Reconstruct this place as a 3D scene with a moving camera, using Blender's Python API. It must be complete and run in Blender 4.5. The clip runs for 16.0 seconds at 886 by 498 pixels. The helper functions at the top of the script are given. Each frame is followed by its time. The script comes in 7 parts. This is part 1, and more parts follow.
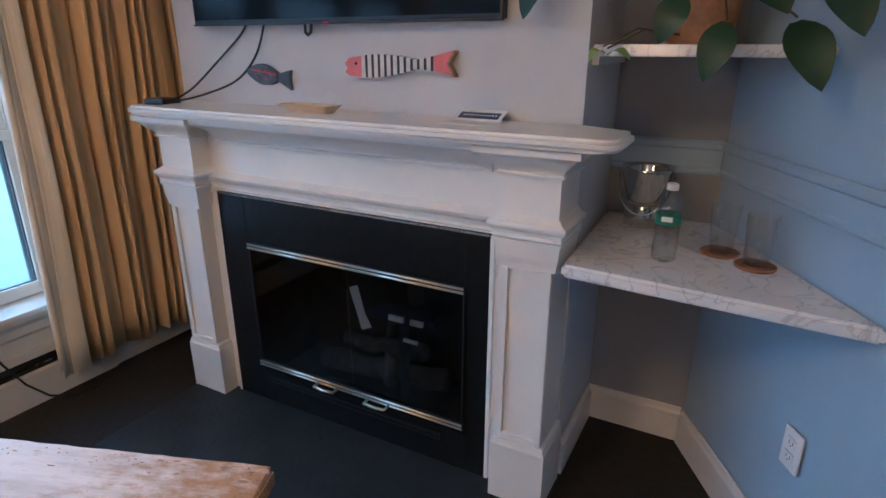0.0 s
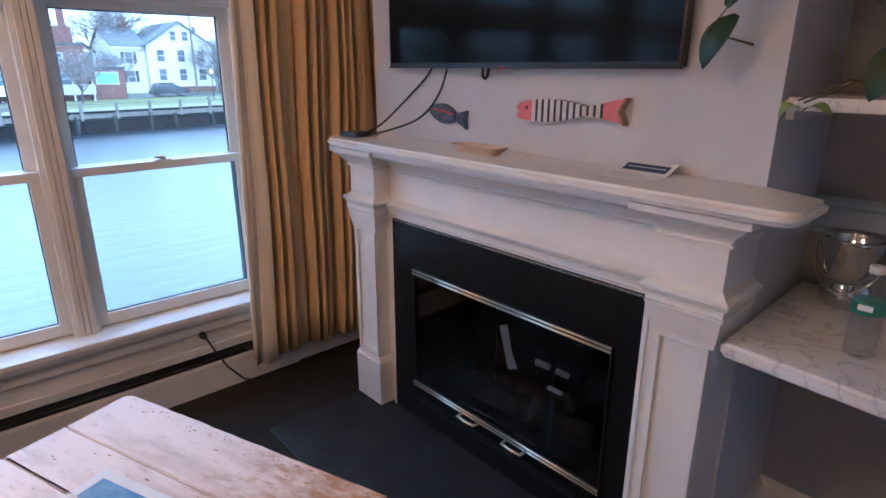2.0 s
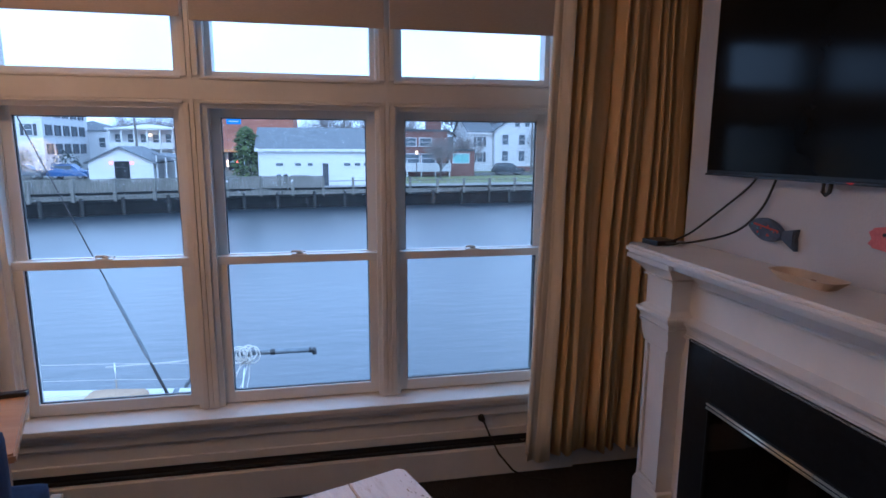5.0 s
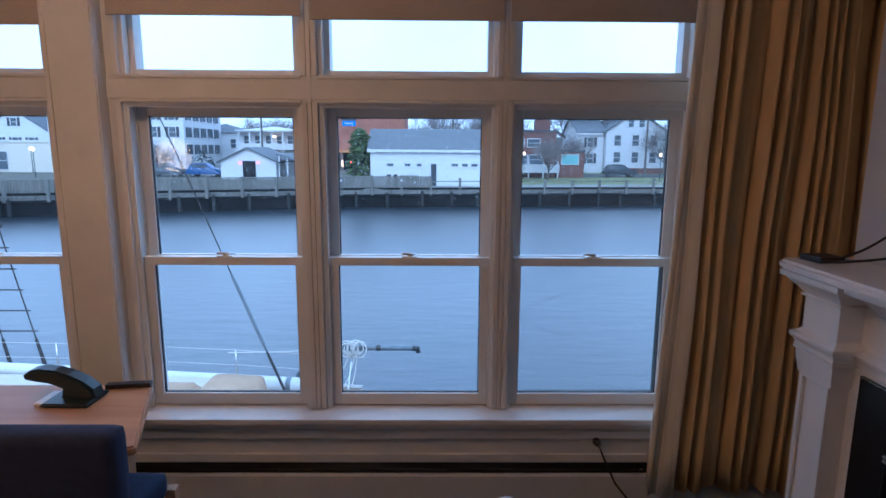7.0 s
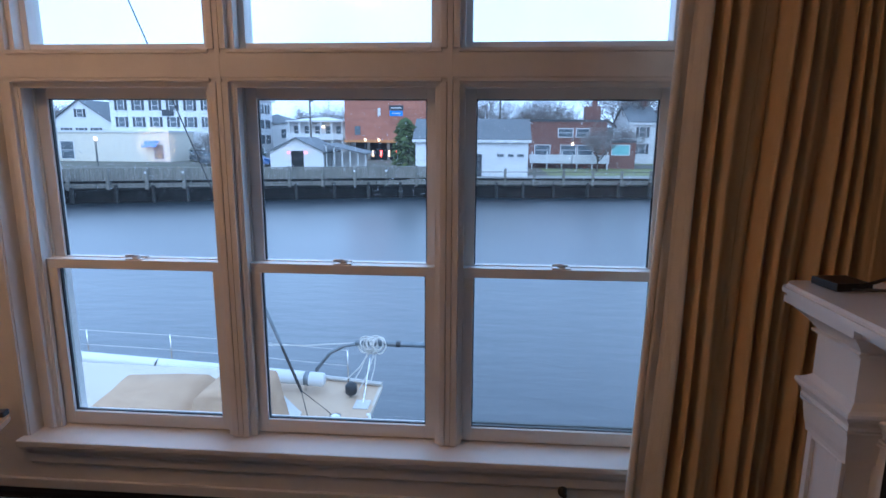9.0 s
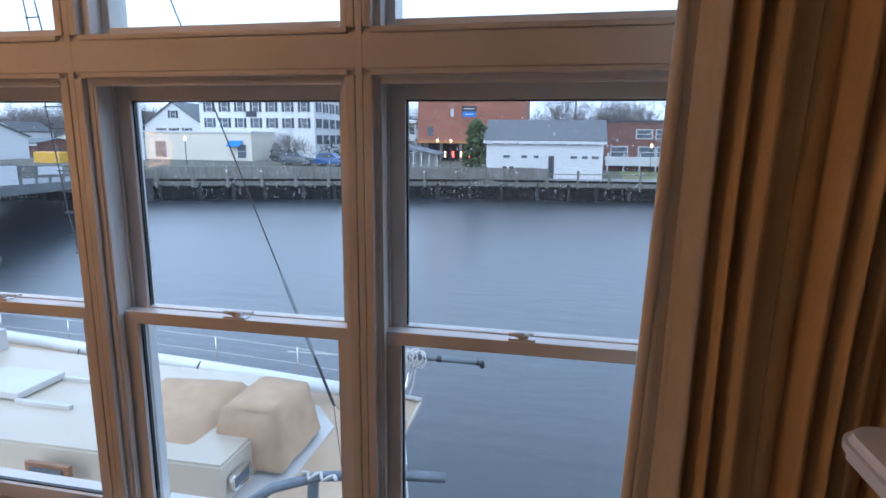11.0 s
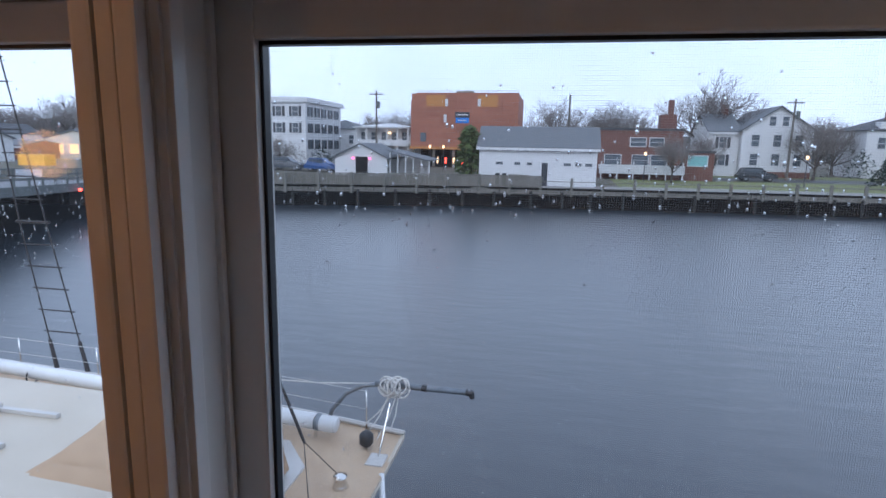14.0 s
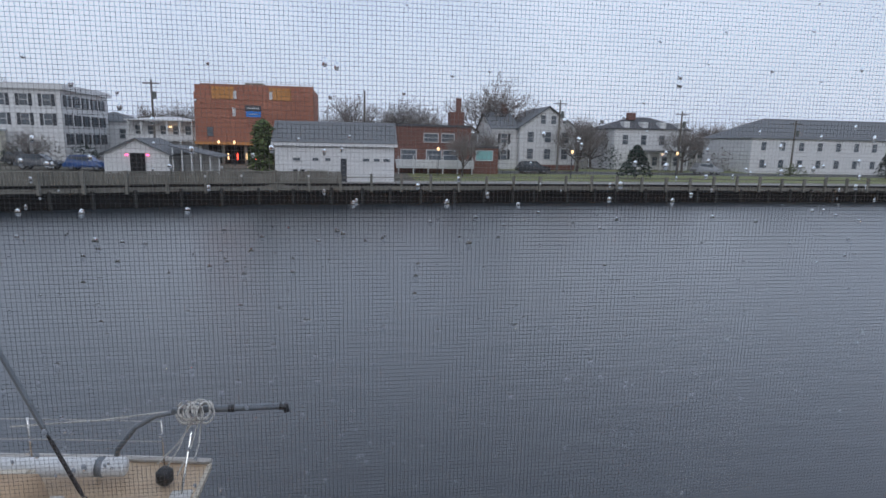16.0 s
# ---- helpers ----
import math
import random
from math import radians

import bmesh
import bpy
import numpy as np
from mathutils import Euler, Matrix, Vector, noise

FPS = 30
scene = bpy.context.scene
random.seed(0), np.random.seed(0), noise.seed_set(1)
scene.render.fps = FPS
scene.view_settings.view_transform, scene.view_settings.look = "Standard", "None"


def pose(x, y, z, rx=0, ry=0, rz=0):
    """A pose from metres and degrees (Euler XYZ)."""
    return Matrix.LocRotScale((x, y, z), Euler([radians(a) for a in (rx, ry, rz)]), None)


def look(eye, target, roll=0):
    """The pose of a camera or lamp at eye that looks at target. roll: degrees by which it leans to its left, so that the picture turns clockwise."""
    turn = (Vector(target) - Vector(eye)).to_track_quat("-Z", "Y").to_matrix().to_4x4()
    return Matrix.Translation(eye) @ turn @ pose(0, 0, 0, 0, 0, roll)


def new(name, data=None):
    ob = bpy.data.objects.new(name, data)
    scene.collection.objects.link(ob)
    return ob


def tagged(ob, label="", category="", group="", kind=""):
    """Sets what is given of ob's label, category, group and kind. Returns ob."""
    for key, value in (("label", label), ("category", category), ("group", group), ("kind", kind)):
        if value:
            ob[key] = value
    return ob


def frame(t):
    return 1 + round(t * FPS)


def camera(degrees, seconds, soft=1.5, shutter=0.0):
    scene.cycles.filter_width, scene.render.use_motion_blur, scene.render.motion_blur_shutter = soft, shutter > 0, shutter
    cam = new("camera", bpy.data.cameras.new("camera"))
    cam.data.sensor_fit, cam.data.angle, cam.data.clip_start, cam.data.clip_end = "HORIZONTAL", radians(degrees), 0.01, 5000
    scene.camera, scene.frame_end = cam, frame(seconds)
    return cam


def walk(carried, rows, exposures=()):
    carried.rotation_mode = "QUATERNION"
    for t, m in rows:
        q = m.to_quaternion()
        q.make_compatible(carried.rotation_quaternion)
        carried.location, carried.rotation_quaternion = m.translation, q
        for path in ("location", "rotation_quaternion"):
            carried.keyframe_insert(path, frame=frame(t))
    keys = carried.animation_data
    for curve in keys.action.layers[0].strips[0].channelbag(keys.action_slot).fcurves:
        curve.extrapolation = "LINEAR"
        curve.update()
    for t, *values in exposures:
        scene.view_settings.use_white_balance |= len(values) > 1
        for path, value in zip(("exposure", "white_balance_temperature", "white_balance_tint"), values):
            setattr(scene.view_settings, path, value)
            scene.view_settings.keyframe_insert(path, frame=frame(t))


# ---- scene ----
cam = camera(75.15, 16.0, soft=1.6)

# seconds, place, yaw, pitch, roll
PATH = [
    (0.0, -1.495, -2.596, 1.410, -61.90, -19.41, -0.08),
    (0.5, -1.487, -2.584, 1.415, -58.92, -20.04, -0.02),
    (1.0, -1.460, -2.598, 1.423, -53.67, -19.70, 0.0),
    (1.5, -1.431, -2.637, 1.450, -48.20, -18.83, 0.12),
    (2.0, -1.395, -2.674, 1.482, -42.05, -17.56, -0.05),
    (2.5, -1.374, -2.667, 1.498, -37.55, -15.98, -0.20),
    (3.0, -1.386, -2.600, 1.535, -32.33, -14.18, -0.18),
    (3.5, -1.407, -2.571, 1.555, -26.99, -12.60, -0.16),
    (4.0, -1.362, -2.599, 1.569, -20.78, -11.21, -0.10),
    (4.5, -1.309, -2.624, 1.577, -15.55, -10.52, -0.10),
    (5.0, -1.279, -2.631, 1.569, -10.99, -9.94, -0.27),
    (6.2, -1.305, -2.560, 1.566, -3.20, -9.85, -0.32),
    (7.5, -1.300, -2.415, 1.562, 0.54, -10.00, -0.33),
    (8.0, -1.148, -2.325, 1.555, 1.46, -10.40, -0.29),
    (9.3, -0.860, -1.960, 1.558, 5.30, -10.95, -0.38),
    (10.5, -0.649, -1.557, 1.572, 9.50, -11.16, -0.48),
    (11.0, -0.544, -1.413, 1.598, 11.67, -10.87, -0.56),
    (11.5, -0.555, -1.270, 1.598, 13.33, -10.53, -0.62),
    (12.0, -0.613, -1.083, 1.611, 15.63, -10.36, -0.68),
    (12.5, -0.620, -0.953, 1.613, 18.06, -10.39, -0.68),
    (13.0, -0.591, -0.794, 1.605, 19.04, -10.63, -0.69),
    (13.5, -0.585, -0.658, 1.598, 16.42, -10.38, -0.83),
    (14.0, -0.641, -0.519, 1.594, 11.00, -10.28, -1.08),
    (14.5, -0.712, -0.428, 1.588, 5.80, -10.18, -1.26),
    (15.0, -0.759, -0.370, 1.582, 0.87, -10.30, -1.26),
    (15.5, -0.753, -0.300, 1.577, -3.92, -10.20, -1.22),
    (16.0, -0.735, -0.235, 1.576, -8.70, -10.32, -1.15),
]
EXPOSURE = [
    (0.0, 1.82, 3950, -6), (1.5, 1.80, 4200, 1), (3.5, 1.00, 4300, 8), (5.0, 0.58, 4270, 8),
    (8.0, 0.38, 4250, 6), (10.5, 0.45, 4900, 8), (12.5, 0.40, 5220, 12), (14.5, -0.20, 5450, 15), (16.0, -0.58, 5950, 15),
]
walk(cam, [(t, pose(x, y, z, 90 + p, r, w)) for t, x, y, z, w, p, r in PATH], EXPOSURE)

# ---- sky and lamps: an overcast, rainy late afternoon; warm lamps in the room, some added ----
world = bpy.data.worlds.new("world")
scene.world = world
world.use_nodes = True
wn, wl = world.node_tree.nodes, world.node_tree.links
sky = wn.new("ShaderNodeTexSky")
sky.sky_type = "NISHITA"
sky.sun_disc, sky.sun_elevation, sky.sun_rotation = False, radians(25), radians(200)
sky.dust_density, sky.air_density = 4.0, 1.5
cloud_at = wn.new("ShaderNodeTexCoord")
cloud_noise = wn.new("ShaderNodeTexNoise")
cloud_noise.inputs["Scale"].default_value, cloud_noise.inputs["Detail"].default_value = 2.2, 5
cloud_ramp = wn.new("ShaderNodeValToRGB")
cloud_ramp.color_ramp.elements[0].position, cloud_ramp.color_ramp.elements[1].position = 0.3, 0.75
cloud_ramp.color_ramp.elements[0].color = (0.62, 0.68, 0.79, 1)
cloud_ramp.color_ramp.elements[1].color = (0.84, 0.88, 0.95, 1)
sky_back, cloud_back, sky_mix = wn.new("ShaderNodeBackground"), wn.new("ShaderNodeBackground"), wn.new("ShaderNodeMixShader")
sky_back.inputs["Strength"].default_value, cloud_back.inputs["Strength"].default_value = 0.15, 1.75
sky_mix.inputs[0].default_value = 0.85
wl.new(cloud_at.outputs["Generated"], cloud_noise.inputs["Vector"])
wl.new(cloud_noise.outputs["Fac"], cloud_ramp.inputs["Fac"])
wl.new(sky.outputs[0], sky_back.inputs["Color"])
wl.new(cloud_ramp.outputs["Color"], cloud_back.inputs["Color"])
wl.new(sky_back.outputs[0], sky_mix.inputs[1])
wl.new(cloud_back.outputs[0], sky_mix.inputs[2])
wl.new(sky_mix.outputs[0], wn["World Output"].inputs["Surface"])


def lamp(name, kind, where, energy, color, size, target=None):
    data = bpy.data.lights.new(name, kind)
    data.energy, data.color = energy, color
    if kind == "SUN":
        data.angle = size
    elif kind == "AREA":
        data.size = size
    else:
        data.shadow_soft_size = size
    ob = new(name, data)
    ob.matrix_world = look(where, target) if target else pose(*where)
    return ob


lamp("sun", "SUN", (0, -20, 40), 0.6, (1, 0.97, 0.92), radians(30), (5, 30, 0))
# ---- materials ----


def material(name, color, rough=0.5, metal=0.0, second=None, scale=8.0, bump=0.0, bump_scale=60.0, spread=(0.35, 0.65), stretch=(1, 1, 1),
             island=0.0, rand=0.0, spec=0.5, fine=0.0):
    m = bpy.data.materials.new(name)
    m.use_nodes = True
    n, l = m.node_tree.nodes, m.node_tree.links
    b = n["Principled BSDF"]
    b.inputs["Roughness"].default_value, b.inputs["Metallic"].default_value = rough, metal
    b.inputs["Specular IOR Level"].default_value = spec
    at, mp = n.new("ShaderNodeTexCoord"), n.new("ShaderNodeMapping")
    mp.inputs["Scale"].default_value = stretch
    l.new(at.outputs["Object"], mp.inputs["Vector"])
    c2 = second or tuple(min(1, c * 0.86) for c in color)
    nz, ramp = n.new("ShaderNodeTexNoise"), n.new("ShaderNodeValToRGB")
    nz.inputs["Scale"].default_value, nz.inputs["Detail"].default_value, nz.inputs["Roughness"].default_value = scale, 6, 0.62
    ramp.color_ramp.elements[0].position, ramp.color_ramp.elements[1].position = spread
    ramp.color_ramp.elements[0].color, ramp.color_ramp.elements[1].color = (*c2, 1), (*color, 1)
    l.new(mp.outputs[0], nz.inputs["Vector"])
    l.new(nz.outputs["Fac"], ramp.inputs["Fac"])
    out = ramp.outputs["Color"]
    for amount, node, socket in ((island, "ShaderNodeNewGeometry", "Random Per Island"), (rand, "ShaderNodeObjectInfo", "Random")):
        if amount:
            src, rng, hsv = n.new(node), n.new("ShaderNodeMapRange"), n.new("ShaderNodeHueSaturation")
            rng.inputs["To Min"].default_value, rng.inputs["To Max"].default_value = 1 - amount, 1 + amount
            l.new(src.outputs[socket], rng.inputs["Value"])
            l.new(rng.outputs["Result"], hsv.inputs["Value"])
            l.new(out, hsv.inputs["Color"])
            out = hsv.outputs["Color"]
    l.new(out, b.inputs["Base Color"])
    if bump:
        nb, bp = n.new("ShaderNodeTexNoise"), n.new("ShaderNodeBump")
        nb.inputs["Scale"].default_value, nb.inputs["Detail"].default_value = bump_scale, 5
        bp.inputs["Strength"].default_value, bp.inputs["Distance"].default_value = bump, 0.01
        l.new(mp.outputs[0], nb.inputs["Vector"])
        l.new(nb.outputs["Fac"], bp.inputs["Height"])
        l.new(bp.outputs[0], b.inputs["Normal"])
    return m


def nodes_of(m):
    return m.node_tree.nodes, m.node_tree.links, m.node_tree.nodes["Principled BSDF"]


def pane_glass(name, gloss=0.06, tint=(1, 1, 1), haze=0.0):
    """Clear glass; the last value is the share of a pale veil standing in for haze in the air."""
    m = bpy.data.materials.new(name)
    m.use_nodes = True
    n, l = m.node_tree.nodes, m.node_tree.links
    n.remove(n["Principled BSDF"])
    tr, gl, fr, mx = n.new("ShaderNodeBsdfTransparent"), n.new("ShaderNodeBsdfGlossy"), n.new("ShaderNodeLayerWeight"), n.new("ShaderNodeMixShader")
    power, span = n.new("ShaderNodeMath"), n.new("ShaderNodeMapRange")
    power.operation = "POWER"
    power.inputs[1].default_value = 4.0
    span.inputs["To Min"].default_value, span.inputs["To Max"].default_value = gloss * 0.5, 0.6
    tr.inputs["Color"].default_value = (*tint, 1)
    gl.inputs["Roughness"].default_value = 0.02
    l.new(fr.outputs["Facing"], power.inputs[0])
    l.new(power.outputs[0], span.inputs["Value"])
    l.new(span.outputs["Result"], mx.inputs[0])
    l.new(tr.outputs[0], mx.inputs[1])
    l.new(gl.outputs[0], mx.inputs[2])
    out = mx.outputs[0]
    if haze:
        haze_scatter, veil = n.new("ShaderNodeBsdfTranslucent"), n.new("ShaderNodeMixShader")
        patches, amount = n.new("ShaderNodeTexNoise"), n.new("ShaderNodeMapRange")
        patches.inputs["Scale"].default_value = 4.0
        amount.inputs["To Min"].default_value, amount.inputs["To Max"].default_value = haze * 0.4, haze * 1.6
        l.new(patches.outputs["Fac"], amount.inputs["Value"])
        l.new(amount.outputs["Result"], veil.inputs[0])
        l.new(out, veil.inputs[1])
        l.new(haze_scatter.outputs[0], veil.inputs[2])
        out = veil.outputs[0]
    l.new(out, n["Material Output"].inputs["Surface"])
    return m


def glowing(name, color, strength):
    m = bpy.data.materials.new(name)
    m.use_nodes = True
    b = m.node_tree.nodes["Principled BSDF"]
    b.inputs["Base Color"].default_value = (*color, 1)
    b.inputs["Emission Color"].default_value = (*color, 1)
    b.inputs["Emission Strength"].default_value = strength
    return m


TRIM = material("white_trim_paint", (0.74, 0.71, 0.67), 0.38, second=(0.68, 0.65, 0.61), scale=5, bump=0.08, bump_scale=35)
MANTEL = material("white_mantel_paint", (0.80, 0.77, 0.73), 0.32, second=(0.75, 0.72, 0.68), scale=4, bump=0.06, bump_scale=30)
SASH = material("white_vinyl_sash", (0.76, 0.75, 0.72), 0.35, second=(0.71, 0.70, 0.67), scale=6, bump=0.03)
WALL_GREY = material("pale_grey_wall_paint", (0.60, 0.60, 0.62), 0.75, second=(0.56, 0.56, 0.585), scale=3, bump=0.12, bump_scale=120)
WALL_BLUE = material("light_blue_wall_paint", (0.36, 0.45, 0.57), 0.6, second=(0.33, 0.42, 0.53), scale=3, bump=0.12, bump_scale=120)
# wall paint darkened: the shade of the niche is put into this grey
WALL_NICHE_SHADED = material("shaded_grey_wall_paint", (0.30, 0.30, 0.315), 0.7, second=(0.27, 0.27, 0.285), scale=3, bump=0.12, bump_scale=120)
PHONE_BLUE = material("dark_teal_plastic", (0.012, 0.028, 0.036), 0.35, scale=30)
CEILING = material("ceiling_paint", (0.78, 0.76, 0.72), 0.9, scale=3, bump=0.1, bump_scale=90)
CARPET = material("dark_carpet", (0.028, 0.023, 0.021), 0.95, second=(0.010, 0.009, 0.008), scale=55, bump=0.9, bump_scale=260, spread=(0.3, 0.7), stretch=(1, 0.35, 1))
SLATE = material("black_slate", (0.026, 0.030, 0.033), 0.5, second=(0.016, 0.018, 0.021), scale=7, bump=0.25, bump_scale=40, spec=0.35)
BLACK_STONE = material("black_granite", (0.010, 0.011, 0.012), 0.3, second=(0.006, 0.006, 0.007), scale=30, spec=0.2)
BLACK = material("black_metal", (0.012, 0.012, 0.013), 0.4, second=(0.008, 0.008, 0.009), scale=20, bump=0.05)
BLACK_PLASTIC = material("black_plastic", (0.014, 0.014, 0.015), 0.35, scale=30)
BRASS = material("brushed_brass", (0.90, 0.84, 0.68), 0.3, 1.0, second=(0.80, 0.73, 0.56), scale=40, stretch=(1, 0.1, 1))
CHROME = material("polished_steel", (0.72, 0.71, 0.69), 0.12, 1.0, second=(0.62, 0.61, 0.59), scale=12)
MARBLE = material("grey_veined_marble", (0.78, 0.76, 0.74), 0.18, second=(0.70, 0.68, 0.67), scale=6)
CURTAIN = material("tan_curtain_fabric", (0.74, 0.53, 0.27), 0.9, second=(0.66, 0.46, 0.22), scale=12, bump=0.35, bump_scale=420, stretch=(1, 1, 0.2), spec=0.15)
# cream lining, whitened so that window light is already in the colour
LIT_LINING = material("lit_cream_curtain_lining", (0.80, 0.71, 0.56), 0.9, second=(0.74, 0.65, 0.49), scale=12, bump=0.3, bump_scale=420, stretch=(1, 1, 0.2), spec=0.15)
SHADE = material("beige_roller_shade", (0.50, 0.43, 0.36), 0.9, second=(0.46, 0.39, 0.32), scale=60, bump=0.3, bump_scale=500, stretch=(1, 1, 6))
# the misty air over the river is put into this glass as a faint veil
GLASS = pane_glass("window_glass", 0.014, (0.97, 0.985, 0.98), 0.013)
DRINK_GLASS = pane_glass("clear_drinking_glass", 0.16, (0.99, 0.99, 0.99))
SMOKED = pane_glass("smoked_fireplace_glass", 0.07, (0.66, 0.66, 0.66))
SCREEN_GLASS = material("dark_screen_glass", (0.005, 0.006, 0.007), 0.13, second=(0.004, 0.005, 0.006), scale=2, spec=0.12)
PINE = material("worn_painted_pine", (0.80, 0.70, 0.66), 0.55, second=(0.50, 0.40, 0.34), scale=9, bump=0.5, bump_scale=45, spread=(0.28, 0.50), stretch=(1, 0.22, 1), rand=0.08)
PINE_RAW = material("raw_pine_edge", (0.50, 0.35, 0.21), 0.75, second=(0.27, 0.16, 0.09), scale=22, bump=0.7, bump_scale=60, stretch=(1, 0.4, 1))
OAK = material("honey_oak", (0.48, 0.28, 0.14), 0.42, second=(0.38, 0.20, 0.09), scale=10, stretch=(0.2, 1.5, 1), bump=0.1)
NAVY = material("navy_upholstery", (0.022, 0.032, 0.085), 0.9, second=(0.016, 0.024, 0.066), scale=40, bump=0.4, bump_scale=400)
PINK = material("coral_pink_paint", (0.72, 0.20, 0.21), 0.6, second=(0.58, 0.15, 0.16), scale=25, bump=0.3, bump_scale=80)
FISH_WHITE = material("chalky_white_paint", (0.74, 0.71, 0.68), 0.7, second=(0.58, 0.54, 0.52), scale=25, bump=0.3, bump_scale=80)
FISH_BLACK = material("chalky_black_paint", (0.04, 0.04, 0.06), 0.7, scale=25, bump=0.3, bump_scale=80)
FISH_BLUE = material("slate_blue_paint", (0.10, 0.13, 0.19), 0.65, second=(0.06, 0.08, 0.12), scale=25, bump=0.3, bump_scale=80)
TEAL = material("teal_paint", (0.06, 0.30, 0.36), 0.6, scale=25)
RED_PAINT = material("red_paint", (0.55, 0.07, 0.05), 0.6, scale=25)
CREAM_CERAMIC = material("cream_ceramic", (0.66, 0.52, 0.37), 0.3, second=(0.56, 0.42, 0.28), scale=14)
PAPER = material("white_card", (0.82, 0.82, 0.82), 0.7, scale=8)
INK = material("dark_blue_ink", (0.03, 0.05, 0.12), 0.6, scale=20)
BLUE_PRINT = material("blue_print", (0.10, 0.24, 0.46), 0.6, second=(0.22, 0.36, 0.55), scale=20)
CORK = material("brown_wood_coaster", (0.26, 0.13, 0.07), 0.6, second=(0.17, 0.08, 0.04), scale=30)
TERRACOTTA = material("tan_woven_pot", (0.46, 0.25, 0.11), 0.75, second=(0.34, 0.17, 0.07), scale=30, bump=0.4, bump_scale=90)
LEAF = material("dark_green_leaf", (0.024, 0.060, 0.022), 0.42, second=(0.013, 0.036, 0.013), scale=9, island=0.25)
LEAF_PALE = material("pale_green_leaf", (0.26, 0.34, 0.10), 0.5, second=(0.13, 0.22, 0.05), scale=20, island=0.2)
STEM = material("green_brown_stem", (0.10, 0.08, 0.04), 0.7, scale=30)
LABEL_GREEN = material("green_bottle_label", (0.05, 0.22, 0.15), 0.45, scale=20)
PLASTIC_WHITE = material("white_plastic", (0.80, 0.79, 0.77), 0.35, scale=8)
RUBBER = material("black_cable_rubber", (0.012, 0.012, 0.012), 0.55, scale=30)
LOG = material("charred_log", (0.10, 0.085, 0.07), 0.9, second=(0.02, 0.018, 0.016), scale=14, bump=0.8, bump_scale=40)
FIREBRICK = material("sooty_firebrick", (0.05, 0.045, 0.04), 0.9, second=(0.02, 0.018, 0.017), scale=14, bump=0.6)
SOIL = material("potting_soil", (0.03, 0.02, 0.015), 0.95, scale=40, bump=0.8)

# bare, browned wood worn through the whitewash towards the far end of the planks, and dark knots
pn_, pl_, pb_ = nodes_of(PINE)
wear_at, wear_sep, wear_ramp = pn_.new("ShaderNodeTexCoord"), pn_.new("ShaderNodeSeparateXYZ"), pn_.new("ShaderNodeMapRange")
wear_noise, wear_add, wear_mask, wear_mix = pn_.new("ShaderNodeTexNoise"), pn_.new("ShaderNodeMath"), pn_.new("ShaderNodeValToRGB"), pn_.new("ShaderNodeMix")
wear_map = pn_.new("ShaderNodeMapping")
wear_map.inputs["Scale"].default_value = (2.2, 0.7, 1)
wear_noise.inputs["Scale"].default_value, wear_noise.inputs["Detail"].default_value, wear_noise.inputs["Roughness"].default_value = 17, 8, 0.72
wear_ramp.inputs["From Min"].default_value, wear_ramp.inputs["From Max"].default_value = -0.45, -0.95
wear_ramp.inputs["To Min"].default_value, wear_ramp.inputs["To Max"].default_value = 0.0, 0.30
wear_mask.color_ramp.elements[0].position, wear_mask.color_ramp.elements[1].position = 0.56, 0.80
wear_mix.data_type = "RGBA"
wear_mix.inputs[7].default_value = (0.46, 0.26, 0.12, 1)
pl_.new(wear_at.outputs["Object"], wear_sep.inputs[0])
pl_.new(wear_at.outputs["Object"], wear_map.inputs["Vector"])
pl_.new(wear_map.outputs[0], wear_noise.inputs["Vector"])
pl_.new(wear_sep.outputs["Y"], wear_ramp.inputs["Value"])
wear_add.operation = "ADD"
pl_.new(wear_noise.outputs["Fac"], wear_add.inputs[0])
pl_.new(wear_ramp.outputs["Result"], wear_add.inputs[1])
pl_.new(wear_add.outputs[0], wear_mask.inputs["Fac"])
pl_.new(wear_mask.outputs["Color"], wear_mix.inputs[0])
pl_.new(pb_.inputs["Base Color"].links[0].from_socket, wear_mix.inputs[6])
pl_.new(wear_mix.outputs[2], pb_.inputs["Base Color"])

# veins in the marble
mn, ml, mb = nodes_of(MARBLE)
vein, vramp, vmix = mn.new("ShaderNodeTexNoise"), mn.new("ShaderNodeValToRGB"), mn.new("ShaderNodeMix")
vein.inputs["Scale"].default_value, vein.inputs["Detail"].default_value, vein.inputs["Distortion"].default_value = 7, 7, 1.6
for pos, v in ((0.475, 0), (0.50, 0.75), (0.525, 0)):
    e = vramp.color_ramp.elements.new(pos)
    e.color = (v, v, v, 1)
vramp.color_ramp.elements[0].color = vramp.color_ramp.elements[-1].color = (0, 0, 0, 1)
vmix.data_type = "RGBA"
ml.new([k for k in mn if k.type == "TEX_COORD"][0].outputs["Object"], vein.inputs["Vector"])
ml.new(vein.outputs["Fac"], vramp.inputs["Fac"])
ml.new(vramp.outputs["Color"], vmix.inputs[0])
ml.new(mb.inputs["Base Color"].links[0].from_socket, vmix.inputs[6])
vmix.inputs[7].default_value = (0.46, 0.45, 0.46, 1)
ml.new(vmix.outputs[2], mb.inputs["Base Color"])

# ---- builders ----
HOME = {}


def thing(name, where=(0, 0, 0), rz=0.0, label="", category="", group="", kind=""):
    """An empty at the base of a thing."""
    ob = new(name)
    ob.matrix_world = pose(*where, 0, 0, rz)
    ob.empty_display_size = 0.1
    HOME[ob.name] = pose(*where, 0, 0, rz).inverted()
    return tagged(ob, label, category, group, kind)


